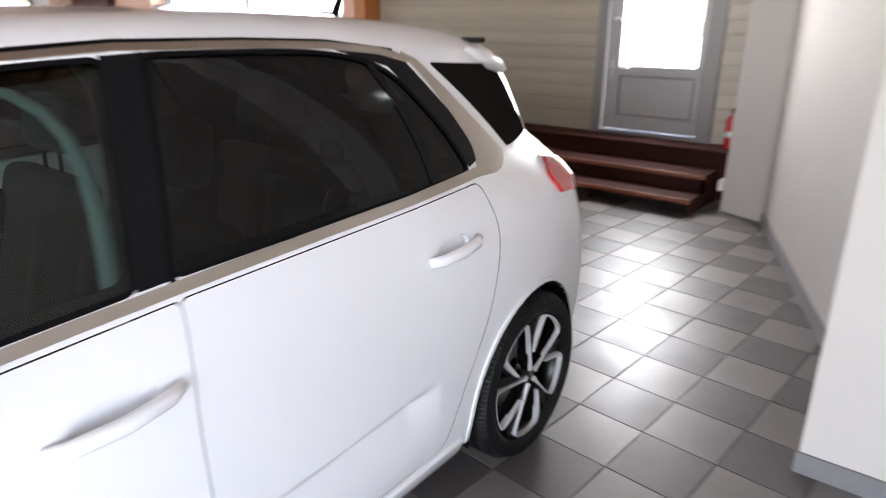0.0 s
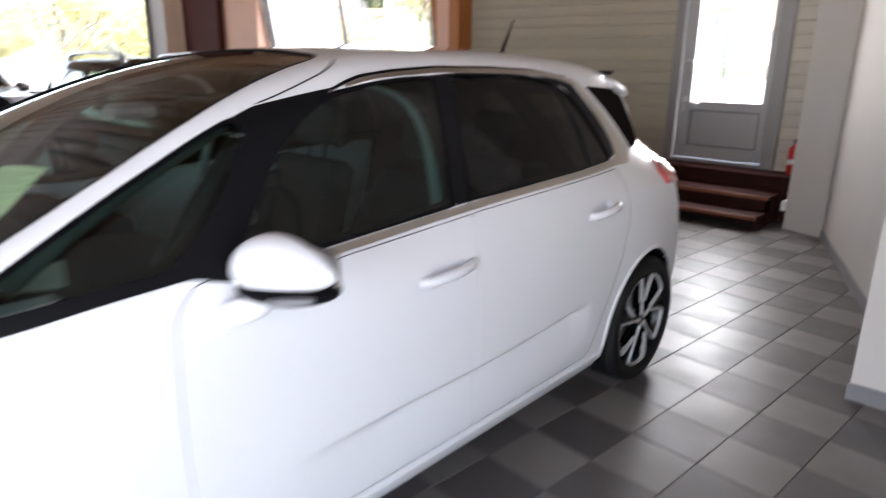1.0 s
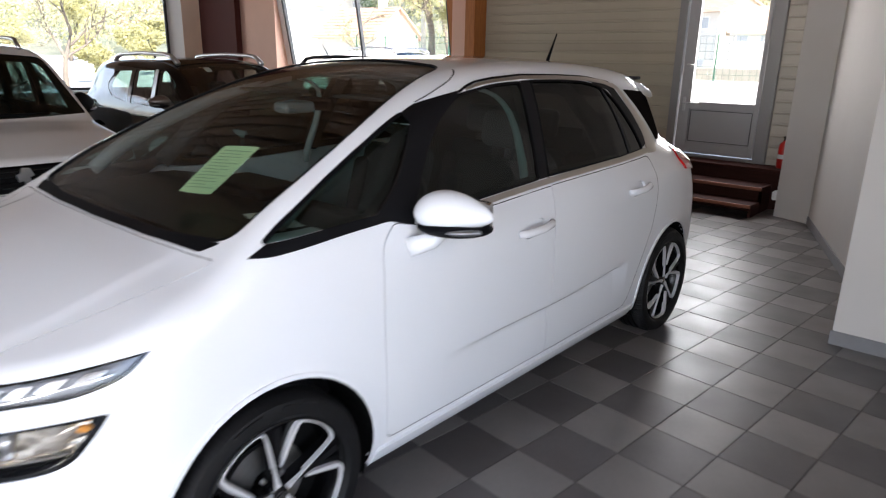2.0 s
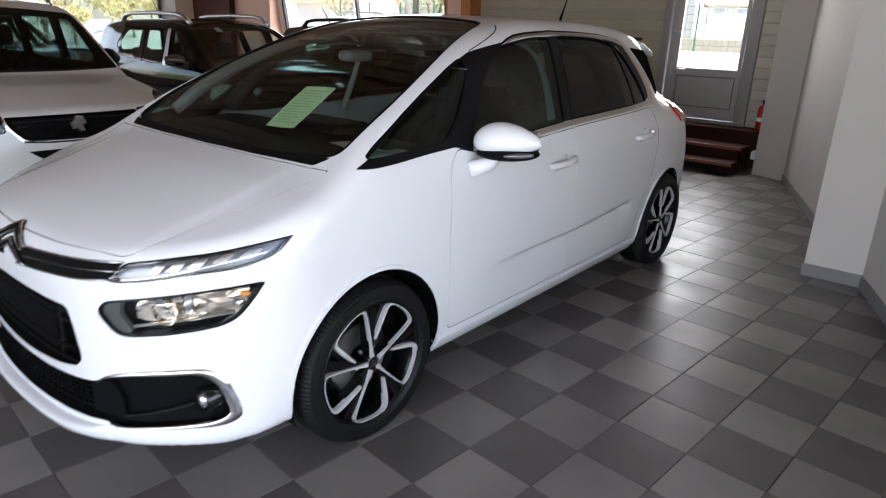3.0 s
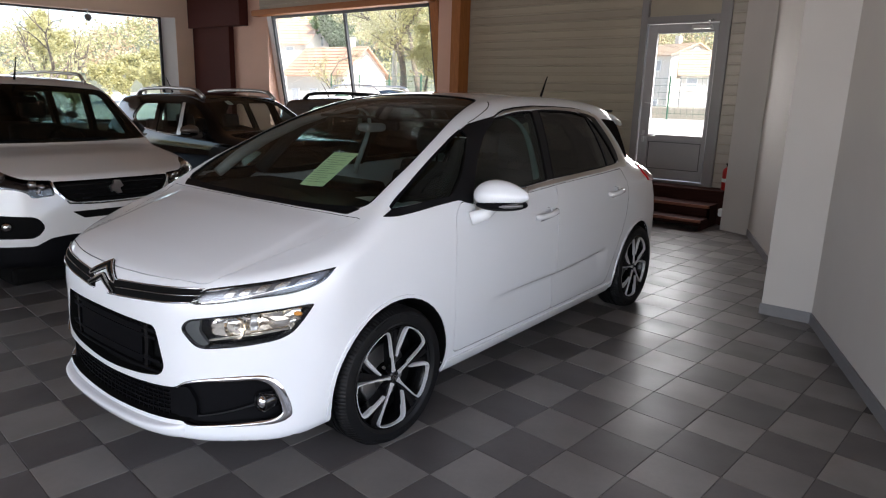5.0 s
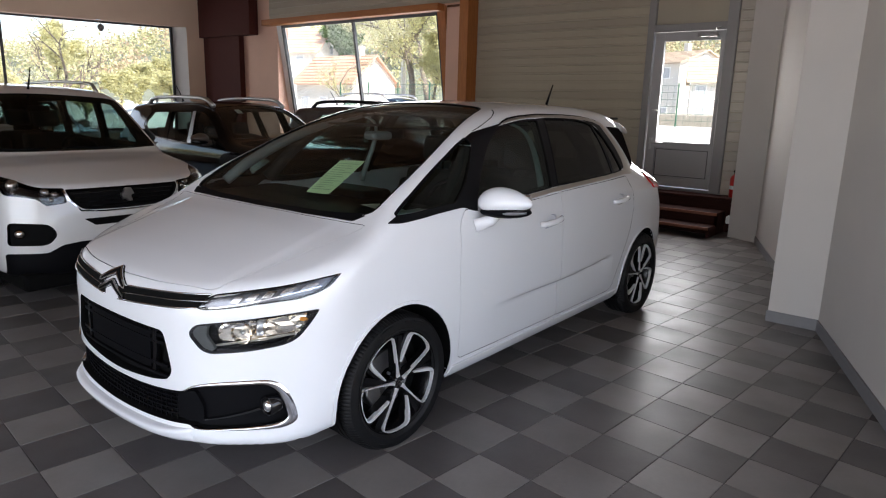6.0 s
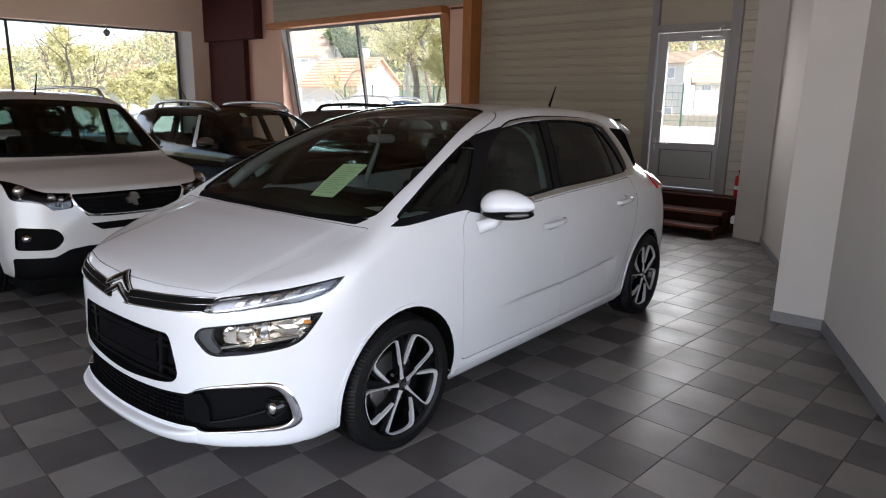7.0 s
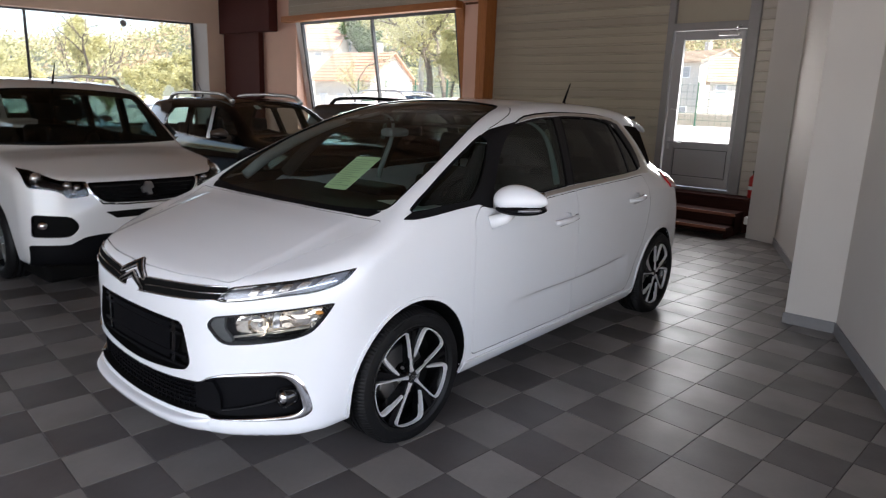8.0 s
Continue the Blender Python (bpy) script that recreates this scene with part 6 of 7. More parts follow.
def steps():
    s = empty("wooden_steps", pose(-1.55, 6.55, 0))
    tagged(s, "two open dark red wooden steps with worn nosings below the door", "steps")
    x0, x1 = -0.95, 0.98
    for y, z, d in ((-0.16, 0.145, 0.30), (0.16, 0.295, 0.36)):
        t = bar("tread", x0, x1, y, y + d, z - 0.032, z, WOOD_STEP, s, 0.006)
        bar("nosing", x0, x1, y - 0.014, y + 0.002, z - 0.036, z + 0.002, WOOD_NOSE, t, 0.004, "worn lighter wooden nosing")
    for x in (x0 + 0.03, 0.0, x1 - 0.04):
        bm = bmesh.new()
        prof = [(-0.10, 0), (0.53, 0), (0.53, 0.263), (0.20, 0.263), (0.20, 0.113), (-0.10, 0.113)]
        a = [bm.verts.new((x, y, z)) for y, z in prof]
        b = [bm.verts.new((x + 0.035, y, z)) for y, z in prof]
        n = len(prof)
        bm.faces.new(a[::-1]), bm.faces.new(b)
        for i in range(n):
            bm.faces.new((a[i], a[(i + 1) % n], b[(i + 1) % n], b[i]))
        bmesh.ops.recalc_face_normals(bm, faces=bm.faces[:])
        part("stringer", bm, WOOD_STEP, s)
    bar("back_board", x0, x1, 0.20, 0.22, 0.0, 0.263, WOOD_STEP, s, 0.002)
    return s


steps()


def extinguisher():
    e = empty("fire_extinguisher", pose(-0.55, 7.28, 0.46))
    tagged(e, "red fire extinguisher standing on the platform beside the door", "extinguisher")
    red = material("extinguisher_red", (0.50, 0.018, 0.014), 0.3, coat=0.5, spread=0.06)
    part("cylinder", lathe_bm([(0.0, 0.0), (0.055, 0.0), (0.062, 0.012), (0.062, 0.25), (0.052, 0.285), (0.025, 0.305), (0.02, 0.32)], "z", 28), red, e, smooth=True)
    v = part("valve", lathe_bm([(0.0, 0.37), (0.016, 0.365), (0.02, 0.34), (0.02, 0.315)], "z", 16), GLOSS_BLACK, e, smooth=True)
    part("lever", box_bm(-0.012, 0.012, -0.07, 0.03, 0.35, 0.37, 0.004), GLOSS_BLACK, v)
    part("hose", tube_bm([(0, 0.02, 0.34), (0.05, 0.05, 0.30), (0.07, 0.03, 0.18), (0.066, 0.0, 0.08)], 0.010, 8), RUBBER, e, smooth=True)
    part("instruction_label", lathe_bm([(0.0628, 0.11), (0.0628, 0.16)], "z", 28), WHITE_PAPER, e, smooth=True)
    return e


extinguisher()


def socket():
    s = empty("wall_socket", pose(-0.42, 6.84, 0.215))
    tagged(s, "white surface-mounted double wall socket near the floor", "socket")
    part("socket_box", box_bm(-0.055, 0.0, -0.045, 0.045, -0.05, 0.05, 0.006), WHITE_FRAME, s)
    part("socket_face", box_bm(-0.062, -0.055, -0.038, 0.038, -0.042, 0.042, 0.003), WHITE_FRAME, s)
    part("socket_opening", lathe_bm([(0.0, -0.0635), (0.02, -0.0635)], "x", 20), SKIRTING, s)
    return s


socket()
# timber frame beside the leaning window
setting("trim_post", box_bm(-5.30, -5.11, 7.15, 7.44, 0, CEIL, 0.008), WOOD_ORANGE, "square orange-brown timber post", "post")
setting("trim_beam", box_bm(-11.05, -5.86, 7.24, 7.44, 3.235, 3.36, 0.008), WOOD_BEAM, "orange-brown timber beam over the leaning window", "beam")


def leaning_window():
    """Two panes that lean out towards the foot, in a dark frame with pale cheeks."""
    w = empty("window_1", pose(0, 0, 0))
    tagged(w, "large leaning shop window of two panes in a dark frame", "window", kind="structure")
    lean = math.degrees(math.atan(0.165))
    top, foot = 3.24, 0.85
    L = (top - foot) / math.cos(radians(lean))
    m = pose(0, 7.46, top, lean, 0, 0)

    def slab(name, x0, x1, u0, u1, d0, d1, mat, bevel=0.003):
        bm = box_bm(x0, x1, d0, d1, -u1, -u0, bevel)
        bmesh.ops.transform(bm, verts=bm.verts[:], matrix=m)
        return part(name, bm, mat, w)
    for a, b in ((-10.60, -10.55), (-8.315, -8.265), (-6.07, -6.02)):
        slab("window_bar", a, b, 0.0, L, -0.02, 0.05, DARK_FRAME)
    slab("window_head", -10.60, -6.02, 0.0, 0.06, -0.02, 0.05, DARK_FRAME)
    slab("window_foot", -10.60, -6.02, L - 0.06, L, -0.02, 0.05, DARK_FRAME)
    for a, b in ((-10.55, -8.315), (-8.265, -6.07)):
        p = slab("pane", a, b, 0.06, L - 0.06, 0.012, 0.018, GLASS_PANE, 0)
        p.visible_shadow = False
    slab("outer_jamb", -10.75, -10.60, -0.02, L, -0.03, 0.10, WHITE_FRAME)
    slab("side_infill", -5.82, -5.31, -0.10, L, 0.0, 0.05, WOOD_SHADED, 0.004)
    slab("side_board", -6.01, -5.83, -0.10, L, -0.06, 0.06, WOOD_ORANGE, 0.006)
    return w


leaning_window()
setting("wall_over_window", box_bm(-10.95, -5.33, 7.40, 7.445, 3.37, CEIL), CLADDING, "pale metal cladding above the leaning window", "wall")
setting("wall_window_foot", box_bm(-10.8, -5.6, 7.70, 7.95, -0.1, 0.86), WALL_PINK, "salmon plaster parapet under the leaning window", "wall")
setting("trim_corner_panel", box_bm(-13.62, -12.03, 7.30, 7.44, 0, 3.07, 0.004), MAROON, "dark maroon panelled corner column", "column")
setting("trim_corner_head", box_bm(-13.75, -11.45, 7.20, 7.44, 3.07, CEIL, 0.004), MAROON, "dark maroon panel above the corner column", "column")


def shop_window():
    """Panes of the side wall with thin dark bars and a splayed white jamb."""
    w = empty("window_2", pose(0, 0, 0))
    tagged(w, "wide shop window with thin dark bars and white splayed jamb", "window", kind="structure")
    p, q = Vector(L0), Vector(L1)
    d = (q - p).normalized()
    n = Vector((-d.y, d.x))
    a0, a1 = 3.0, SL - 0.56

    def slab(name, u0, u1, t0, t1, z0, z1, mat):
        bm = prism_bm([tuple(p + d * u + n * t) for u, t in ((u0, t0), (u1, t0), (u1, t1), (u0, t1))], z0, z1)
        return part(name, bm, mat, w)
    marks = [a0, a0 + 3.8, a0 + 7.6, a1 - 3.85, a1 - 0.31]
    for u in marks:
        slab("window_bar", u - 0.03, u + 0.03, 0.22, 0.30, 0.80, 3.30, DARK_FRAME)
    slab("window_head", a0, a1 - 0.31, 0.22, 0.30, 3.26, 3.30, DARK_FRAME)
    slab("window_foot", a0, a1 - 0.31, 0.22, 0.30, 0.78, 0.84, DARK_FRAME)
    for u0, u1 in zip(marks, marks[1:]):
        g = slab("pane", u0 + 0.03, u1 - 0.03, 0.255, 0.262, 0.84, 3.26, GLASS_PANE)
        g.visible_shadow = False
    bm = prism_bm([tuple(p + d * u + n * t) for u, t in ((a1 - 0.29, 0.30), (a1, -0.004), (a1 + 0.02, 0.35), (a1 - 0.29, 0.35))], 0.76, 3.31)
    part("splayed_jamb", bm, WHITE_FRAME, w)
    slab("window_sill", a0, a1, -0.08, 0.3, 0.74, 0.78, WHITE_FRAME)
    return w


shop_window()


def hung_spot():
    p, q = Vector(L0), Vector(L1)
    d = (q - p).normalized()
    at = p + d * (SL - 2.55) + Vector((0.22, 0))
    s = empty("hanging_spotlight", pose(at.x, at.y, 3.28))
    tagged(s, "small grey ball spotlight hanging over the shop window", "spotlight")
    part("bracket", tube_bm([(-0.2, 0, 0.02), (0, 0, 0.01), (0, 0, -0.10)], 0.010, 8), SATIN, s)
    bm = bmesh.new()
    bmesh.ops.create_uvsphere(bm, u_segments=20, v_segments=12, radius=0.075)
    bmesh.ops.translate(bm, verts=bm.verts[:], vec=(0, 0, -0.16))
    part("ball_housing", bm, SKIRTING, s, smooth=True)
    part("lamp_mouth", lathe_bm([(0.0, -0.24), (0.04, -0.235), (0.045, -0.215)], "z", 18), PLASTIC, s, smooth=True)
    return s


hung_spot()

# ---- papers in the white car ----
def sheet(name, corners, mat, label, lines=0):
    """A thin sheet of paper between four corners, with printed bars."""
    a, b, c, d = [Vector(q) for q in corners]
    bm = bmesh.new()
    n = 6
    grid = [[bm.verts.new(a.lerp(b, i / n).lerp(d.lerp(c, i / n), j / n) + Vector((0, 0, 0.004 * math.sin(2.5 * i / n + 3 * j / n)))) for j in range(n + 1)] for i in range(n + 1)]
    for i in range(n):
        for j in range(n):
            bm.faces.new((grid[i][j], grid[i + 1][j], grid[i + 1][j + 1], grid[i][j + 1]))
    ob = part(name, bm, mat, None, smooth=True)
    tagged(ob, label, "paper")
    nrm = (b - a).cross(d - a).normalized()
    if nrm.z < 0:
        nrm = -nrm
    for k in range(lines):
        t = 0.08 + 0.86 * k / lines
        w = (0.84, 0.62, 0.74, 0.5)[k % 4]
        bm = bmesh.new()
        q = [a.lerp(b, u).lerp(d.lerp(c, u), v) + nrm * 0.006 for u, v in ((0.08, t), (0.08 + w, t), (0.08 + w, t + 0.016), (0.08, t + 0.016))]
        bm.faces.new([bm.verts.new(p) for p in q])
        part("print_line", bm, INK, ob)
    return ob


sheet("price_sheet", [(-0.785, 0.345, 1.272), (-0.675, 0.425, 1.268), (-0.815, 0.285, 1.09), (-0.92, 0.212, 1.095)], PAPER, "pale green price sheet behind the windscreen with printed lines", 13)
sheet("loose_sheet", [(-0.52, 0.24, 1.066), (-0.29, 0.165, 1.066), (-0.24, 0.30, 1.066), (-0.44, 0.36, 1.066)], WHITE_PAPER, "white sheet lying on the car's dashboard", 0)

# ---- outdoors ----
GRAVEL = material("pale_gravel", (0.58, 0.56, 0.52), 0.9, spread=0.15, scale=20, bump=0.4, bump_scale=60, stain=0.15, stain_scale=0.3)
ROOF_TILE = material("orange_roof_tiles", (0.50, 0.31, 0.22), 0.8, spread=0.2, scale=12, stain=0.2)
ROOF_PALE = material("tan_roof_tiles", (0.48, 0.37, 0.27), 0.8, spread=0.2, scale=12, stain=0.2)
HOUSE_WALL = material("pale_render", (0.62, 0.58, 0.52), 0.85, spread=0.04, stain=0.1, stain_scale=0.5)
HOUSE_PANE = material("curtained_pane", (0.40, 0.41, 0.42), 0.2, spread=0.1)
BARK = material("bark", (0.17, 0.14, 0.115), 0.9, spread=0.3, scale=20, bump=0.5)
LEAF_A = material("spring_leaves", (0.54, 0.52, 0.30), 0.7, spread=0.3, scale=3, random_tint=0.35)
LEAF_B = material("dark_leaves", (0.06, 0.10, 0.03), 0.7, spread=0.3, scale=3, random_tint=0.3)


def leafy(mat, amount, color):
    """Lets part of the light through the leaves."""
    n, l = nodes_of(mat)
    b, out = n["Principled BSDF"], n["Material Output"]
    tr, mx = n.new("ShaderNodeBsdfTranslucent"), n.new("ShaderNodeMixShader")
    tr.inputs[0].default_value = (*color, 1)
    mx.inputs[0].default_value = amount
    l.new(b.outputs[0], mx.inputs[1])
    l.new(tr.outputs[0], mx.inputs[2])
    l.new(mx.outputs[0], out.inputs[0])


leafy(LEAF_A, 0.5, (0.55, 0.52, 0.25))
# far woods: distance haze is mixed into these lightened leaf colours
WOODS_HAZED_GREEN = material("hazed_woods_green", (0.52, 0.49, 0.28), 0.8, spread=0.3, scale=0.2, random_tint=0.35)
WOODS_HAZED_RUST = material("hazed_woods_rust", (0.56, 0.43, 0.29), 0.8, spread=0.3, scale=0.2, random_tint=0.35)
leafy(WOODS_HAZED_GREEN, 0.4, (0.42, 0.42, 0.18))
leafy(WOODS_HAZED_RUST, 0.4, (0.46, 0.32, 0.19))
HILL = material("wooded_hill", (0.13, 0.14, 0.10), 0.95, spread=0.6, scale=0.25, stain=0.5, stain_scale=0.05)
GREEN_METAL = material("green_fence_paint", (0.02, 0.10, 0.06), 0.5)
STONE = material("low_stone_wall", (0.32, 0.29, 0.24), 0.9, spread=0.3, scale=6, bump=0.6, bump_scale=8)


def ground_z(x, y):
    """The yard rises towards the houses behind the door."""
    a, b = min(1.0, max(0.0, (y - 8.5) / 1.0)), min(1.0, max(0.0, (y - 10.0) / 11.0))
    return -0.13 + 0.35 * a * a * (3 - 2 * a) + 0.85 * b * b * (3 - 2 * b)


def ground():
    ys = [-600, -60, -10, 8.5, 8.75, 9.0, 9.25, 9.5, 10.0] + [10.0 + 1.1 * k for k in range(1, 11)] + [60, 200, 600]
    xs = [-600, -200, -60, -20, 0, 20, 60, 200, 600]
    verts = [(x, y, ground_z(x, y)) for x in xs for y in ys]
    n = len(ys)
    faces = [(i * n + j, (i + 1) * n + j, (i + 1) * n + j + 1, i * n + j + 1) for i in range(len(xs) - 1) for j in range(n - 1)]
    ob = part("ground", mesh_of("ground", verts, faces, [GRAVEL], True), None)
    return tagged(ob, "pale sunlit gravel yard rising outside the showroom", "ground", kind="structure")


ground()


def hill():
    """A wooded ridge whose height over the horizon changes along the view."""
    slope = curve((60, 0.09), (100, 0.095), (115, 0.10), (130, 0.14), (143, 0.14), (149, 0.10), (152, 0.088), (157, 0.055), (165, 0.05), (210, 0.06))
    n, m = 150, 40
    verts, faces = [], []
    for i in range(n + 1):
        a = 60 + 150 * i / n
        for j in range(m + 1):
            r = 100 + 250 * j / m
            h = 350 * float(slope(a)) * (j / m) ** 0.8
            q = Vector((r * 0.05 * math.cos(radians(a)), r * 0.05 * math.sin(radians(a)), 0))
            h += (3.5 * noise.noise(q) + 3.0 * noise.noise(q * 3.7) + 2.2 * noise.noise(q * 9.0)) * min(1, j / 6)
            verts.append((r * math.cos(radians(a)), r * math.sin(radians(a)), max(0.4, h + 0.6)))
    for i in range(n):
        for j in range(m):
            k = i * (m + 1) + j
            faces.append((k, k + m + 1, k + m + 2, k + 1))
    ob = part("backdrop", mesh_of("backdrop", verts, faces, [HILL], False), None)
    return tagged(ob, "distant wooded hillside beyond the houses", "hill", kind="structure")


hill()


def woods(name, mat, seed, count, label):
    """Crowns of the far woods: loose clumps of leaf sheets standing on the ridge."""
    hillside = bpy.data.objects["backdrop"].data
    base = np.array([tuple(v.co) for v in hillside.vertices])
    base = base[(base[:, 2] > 1.5) & (np.hypot(base[:, 0], base[:, 1]) > 110)]
    g = np.random.default_rng(seed)
    crowns = base[g.integers(0, len(base), count)] + g.normal(0, 1, (count, 3)) * np.array((2.5, 2.5, 0.4))
    wide = g.uniform(1.5, 3.2, count)
    k = 64
    c = np.repeat(crowns, k, 0) + g.normal(0, 0.5, (count * k, 3)) * np.repeat(wide, k)[:, None] * np.array((1, 1, 1.1))
    c[:, 2] += np.repeat(wide, k) * 0.8
    u = g.normal(0, 1, c.shape)
    u *= g.uniform(0.16, 0.40, (len(c), 1)) / np.linalg.norm(u, axis=1, keepdims=True)
    w = np.cross(u, g.normal(0, 1, c.shape))
    w *= 0.7 * np.linalg.norm(u, axis=1, keepdims=True) / np.maximum(np.linalg.norm(w, axis=1, keepdims=True), 1e-9)
    verts = np.stack([c - u, c + w, c + u, c - w], 1).reshape(-1, 3)
    ob = part(name, mesh_of(name, verts, np.arange(4 * len(c)).reshape(-1, 4), [mat]), None)
    return tagged(ob, label, "woods", kind="stuff")


woods("far_woods", WOODS_HAZED_GREEN, 31, 3000, "yellow-green spring woods on the distant hillside")
woods("far_woods_rust", WOODS_HAZED_RUST, 32, 1400, "rusty brown budding trees on the distant hillside")


def house(x, y, rz, w, d, eave, ridge, label, tiles):
    """A plain house: walls, gabled roof with overhang, chimney, windows and a door set into the front."""
    h = empty("house", pose(x, y, -0.13, 0, 0, rz))
    tagged(h, label, "house", group="houses across the yard")
    bm = bmesh.new()
    prof = [(-d / 2, 0), (d / 2, 0), (d / 2, eave), (0, ridge), (-d / 2, eave)]
    a = [bm.verts.new((-w / 2, q, z)) for q, z in prof]
    b = [bm.verts.new((w / 2, q, z)) for q, z in prof]
    bm.faces.new(a[::-1]), bm.faces.new(b)
    for i in range(5):
        bm.faces.new((a[i], a[(i + 1) % 5], b[(i + 1) % 5], b[i]))
    bmesh.ops.recalc_face_normals(bm, faces=bm.faces[:])
    part("wall", bm, HOUSE_WALL, h)
    sl = (ridge - eave) / (d / 2)
    for s in (-1, 1):
        bm = bmesh.new()
        o = 0.45
        pts = [(0, ridge + 0.12), (s * (d / 2 + o), eave - sl * o + 0.12), (s * (d / 2 + o), eave - sl * o - 0.04), (0, ridge - 0.04)]
        c = [bm.verts.new((-w / 2 - 0.4, q, z)) for q, z in pts]
        e = [bm.verts.new((w / 2 + 0.4, q, z)) for q, z in pts]
        bm.faces.new(c), bm.faces.new(e[::-1])
        for i in range(4):
            bm.faces.new((c[i], c[(i + 1) % 4], e[(i + 1) % 4], e[i]))
        bmesh.ops.recalc_face_normals(bm, faces=bm.faces[:])
        roof = part("roof_slope", bm, tiles, h)
        for k in range(9):
            t = (k + 0.5) / 9
            q, z = s * (d / 2 + o) * t, ridge + 0.125 + (eave - sl * o - ridge) * t
            part("tile_course", box_bm(-w / 2 - 0.41, w / 2 + 0.41, q - 0.05, q + 0.05, z - 0.01, z + 0.035), tiles, roof)
    part("chimney", box_bm(w * 0.22, w * 0.22 + 0.6, -0.3, 0.3, ridge - 0.8, ridge + 0.9, 0.03), HOUSE_WALL, h)
    for k in range(3):
        wx = -w / 2 + w * (k + 0.5) / 3
        for z in ((1.0, eave - 1.7) if eave > 4 else (1.0,)):
            for s in (-1, 1):
                f = part("window", box_bm(wx - 0.5, wx + 0.5, s * d / 2 - 0.06, s * d / 2 + 0.06, z, z + 1.2, 0.02), WHITE_FRAME, h)
                part("pane", box_bm(wx - 0.42, wx + 0.42, s * d / 2 - 0.07, s * d / 2 + 0.07, z + 0.08, z + 1.12), HOUSE_PANE, f)
    for s in (-1, 1):
        f = part("gable_window", box_bm(s * w / 2 - 0.06, s * w / 2 + 0.06, -0.45, 0.45, eave - 0.2, eave + 0.9, 0.02), WHITE_FRAME, h)
        part("pane", box_bm(s * w / 2 - 0.07, s * w / 2 + 0.07, -0.38, 0.38, eave - 0.12, eave + 0.82), HOUSE_PANE, f)
    return h


house(-63.6, 48.2, 25, 12, 8, 7.3, 10.0, "white house with an orange tiled roof on the slope", ROOF_TILE)
house(-44.0, 40.0, 3, 7, 5.6, 3.6, 5.8, "low pale house with orange roof and white gable", ROOF_TILE)
house(-27.2, 74.7, -20, 10, 8, 6.9, 8.3, "long cream house with a low tiled roof", ROOF_PALE)
house(-18.0, 64.4, 20, 5.5, 6, 4.7, 6.7, "cream house with a tan roof behind the fence", ROOF_PALE)


def tree(x, y, height, spread, leaves, mat, seed, label, size=0.16):
    rnd = random.Random(seed)
    t = empty("tree", pose(x, y, ground_z(x, y)))
    tagged(t, label, "tree", group="trees outside")
    tips = []

    def limb(p, d, length, r, depth):
        pts, rad = [p], [r]
        for k in range(5):
            d = (d + Vector((rnd.uniform(-1, 1), rnd.uniform(-1, 1), rnd.uniform(-0.3, 0.6))) * 0.22).normalized()
            p = p + d * length / 5
            pts.append(p)
            rad.append(r * (1 - 0.13 * (k + 1)))
        made.append((pts, rad))
        tips.extend(pts[2:])
        if depth:
            for _ in range(4 if depth > 1 else 3):
                q = pts[rnd.randint(2, 5)]
                nd = (d + Vector((rnd.uniform(-1, 1), rnd.uniform(-1, 1), rnd.uniform(-0.35, 0.7))) * spread).normalized()
                limb(q, nd, length * rnd.uniform(0.5, 0.75), r * 0.5, depth - 1)
    made = []
    limb(Vector((0, 0, 0)), Vector((0, 0, 1)), height * 0.42, height * 0.022, 3)
    bm = bmesh.new()
    for k, (pts, rad) in enumerate(made):
        one = tube_bm(pts, rad, 5)
        tmp = bpy.data.meshes.new("limb")
        one.to_mesh(tmp)
        one.free()
        bm.from_mesh(tmp)
        bpy.data.meshes.remove(tmp)
    part("trunk", bm, BARK, t, smooth=True)
    g = np.random.default_rng(seed)
    c = np.array([tuple(q) for q in tips])[g.integers(0, len(tips), leaves)] + g.normal(0, 1, (leaves, 3)) * np.array((0.3, 0.3, 0.25)) * height * 0.09
    u = g.normal(0, 1, (leaves, 3))
    u *= size * g.uniform(0.6, 1.3, (leaves, 1)) / np.linalg.norm(u, axis=1, keepdims=True)
    w = np.cross(u, g.normal(0, 1, (leaves, 3)))
    w *= 0.55 * np.linalg.norm(u, axis=1, keepdims=True) / np.maximum(np.linalg.norm(w, axis=1, keepdims=True), 1e-9)
    verts = np.stack([c - u, c + w, c + u, c - w], 1).reshape(-1, 3)
    faces = np.arange(4 * leaves).reshape(-1, 4)
    tagged(part("crown", mesh_of("crown", verts, faces, [mat]), None, t), kind="stuff")
    return t


tree(-25.1, 8.2, 6.0, 1.0, 900, LEAF_A, 3, "nearly bare fruit tree with dark limbs", 0.05)
tree(-36, 15.5, 3.6, 1.1, 26000, LEAF_A, 5, "yellow-green spring tree in full leaf", 0.07)
tree(-40, 8.6, 5.6, 1.1, 26000, LEAF_A, 7, "yellow-green spring bush tree", 0.07)
tree(-34, 3.5, 6.6, 1.0, 24000, LEAF_A, 8, "yellow-green spring tree beside the yard", 0.07)
tree(-42, 22, 4.2, 1.0, 26000, LEAF_A, 9, "yellow-green tree behind the fruit tree", 0.08)
tree(-31, 11.6, 3.0, 1.2, 16000, LEAF_A, 15, "low spreading spring bush by the yard", 0.06)
tree(-32, 14.8, 3.0, 1.2, 16000, LEAF_A, 16, "low spreading spring tree by the yard", 0.06)
tree(-19.5, 21.8, 9.5, 0.9, 16000, LEAF_A, 11, "tall spring birch with thin pale leaves", 0.055)
tree(-23.0, 27, 11.0, 0.8, 18000, LEAF_A, 12, "tall light green poplar", 0.07)
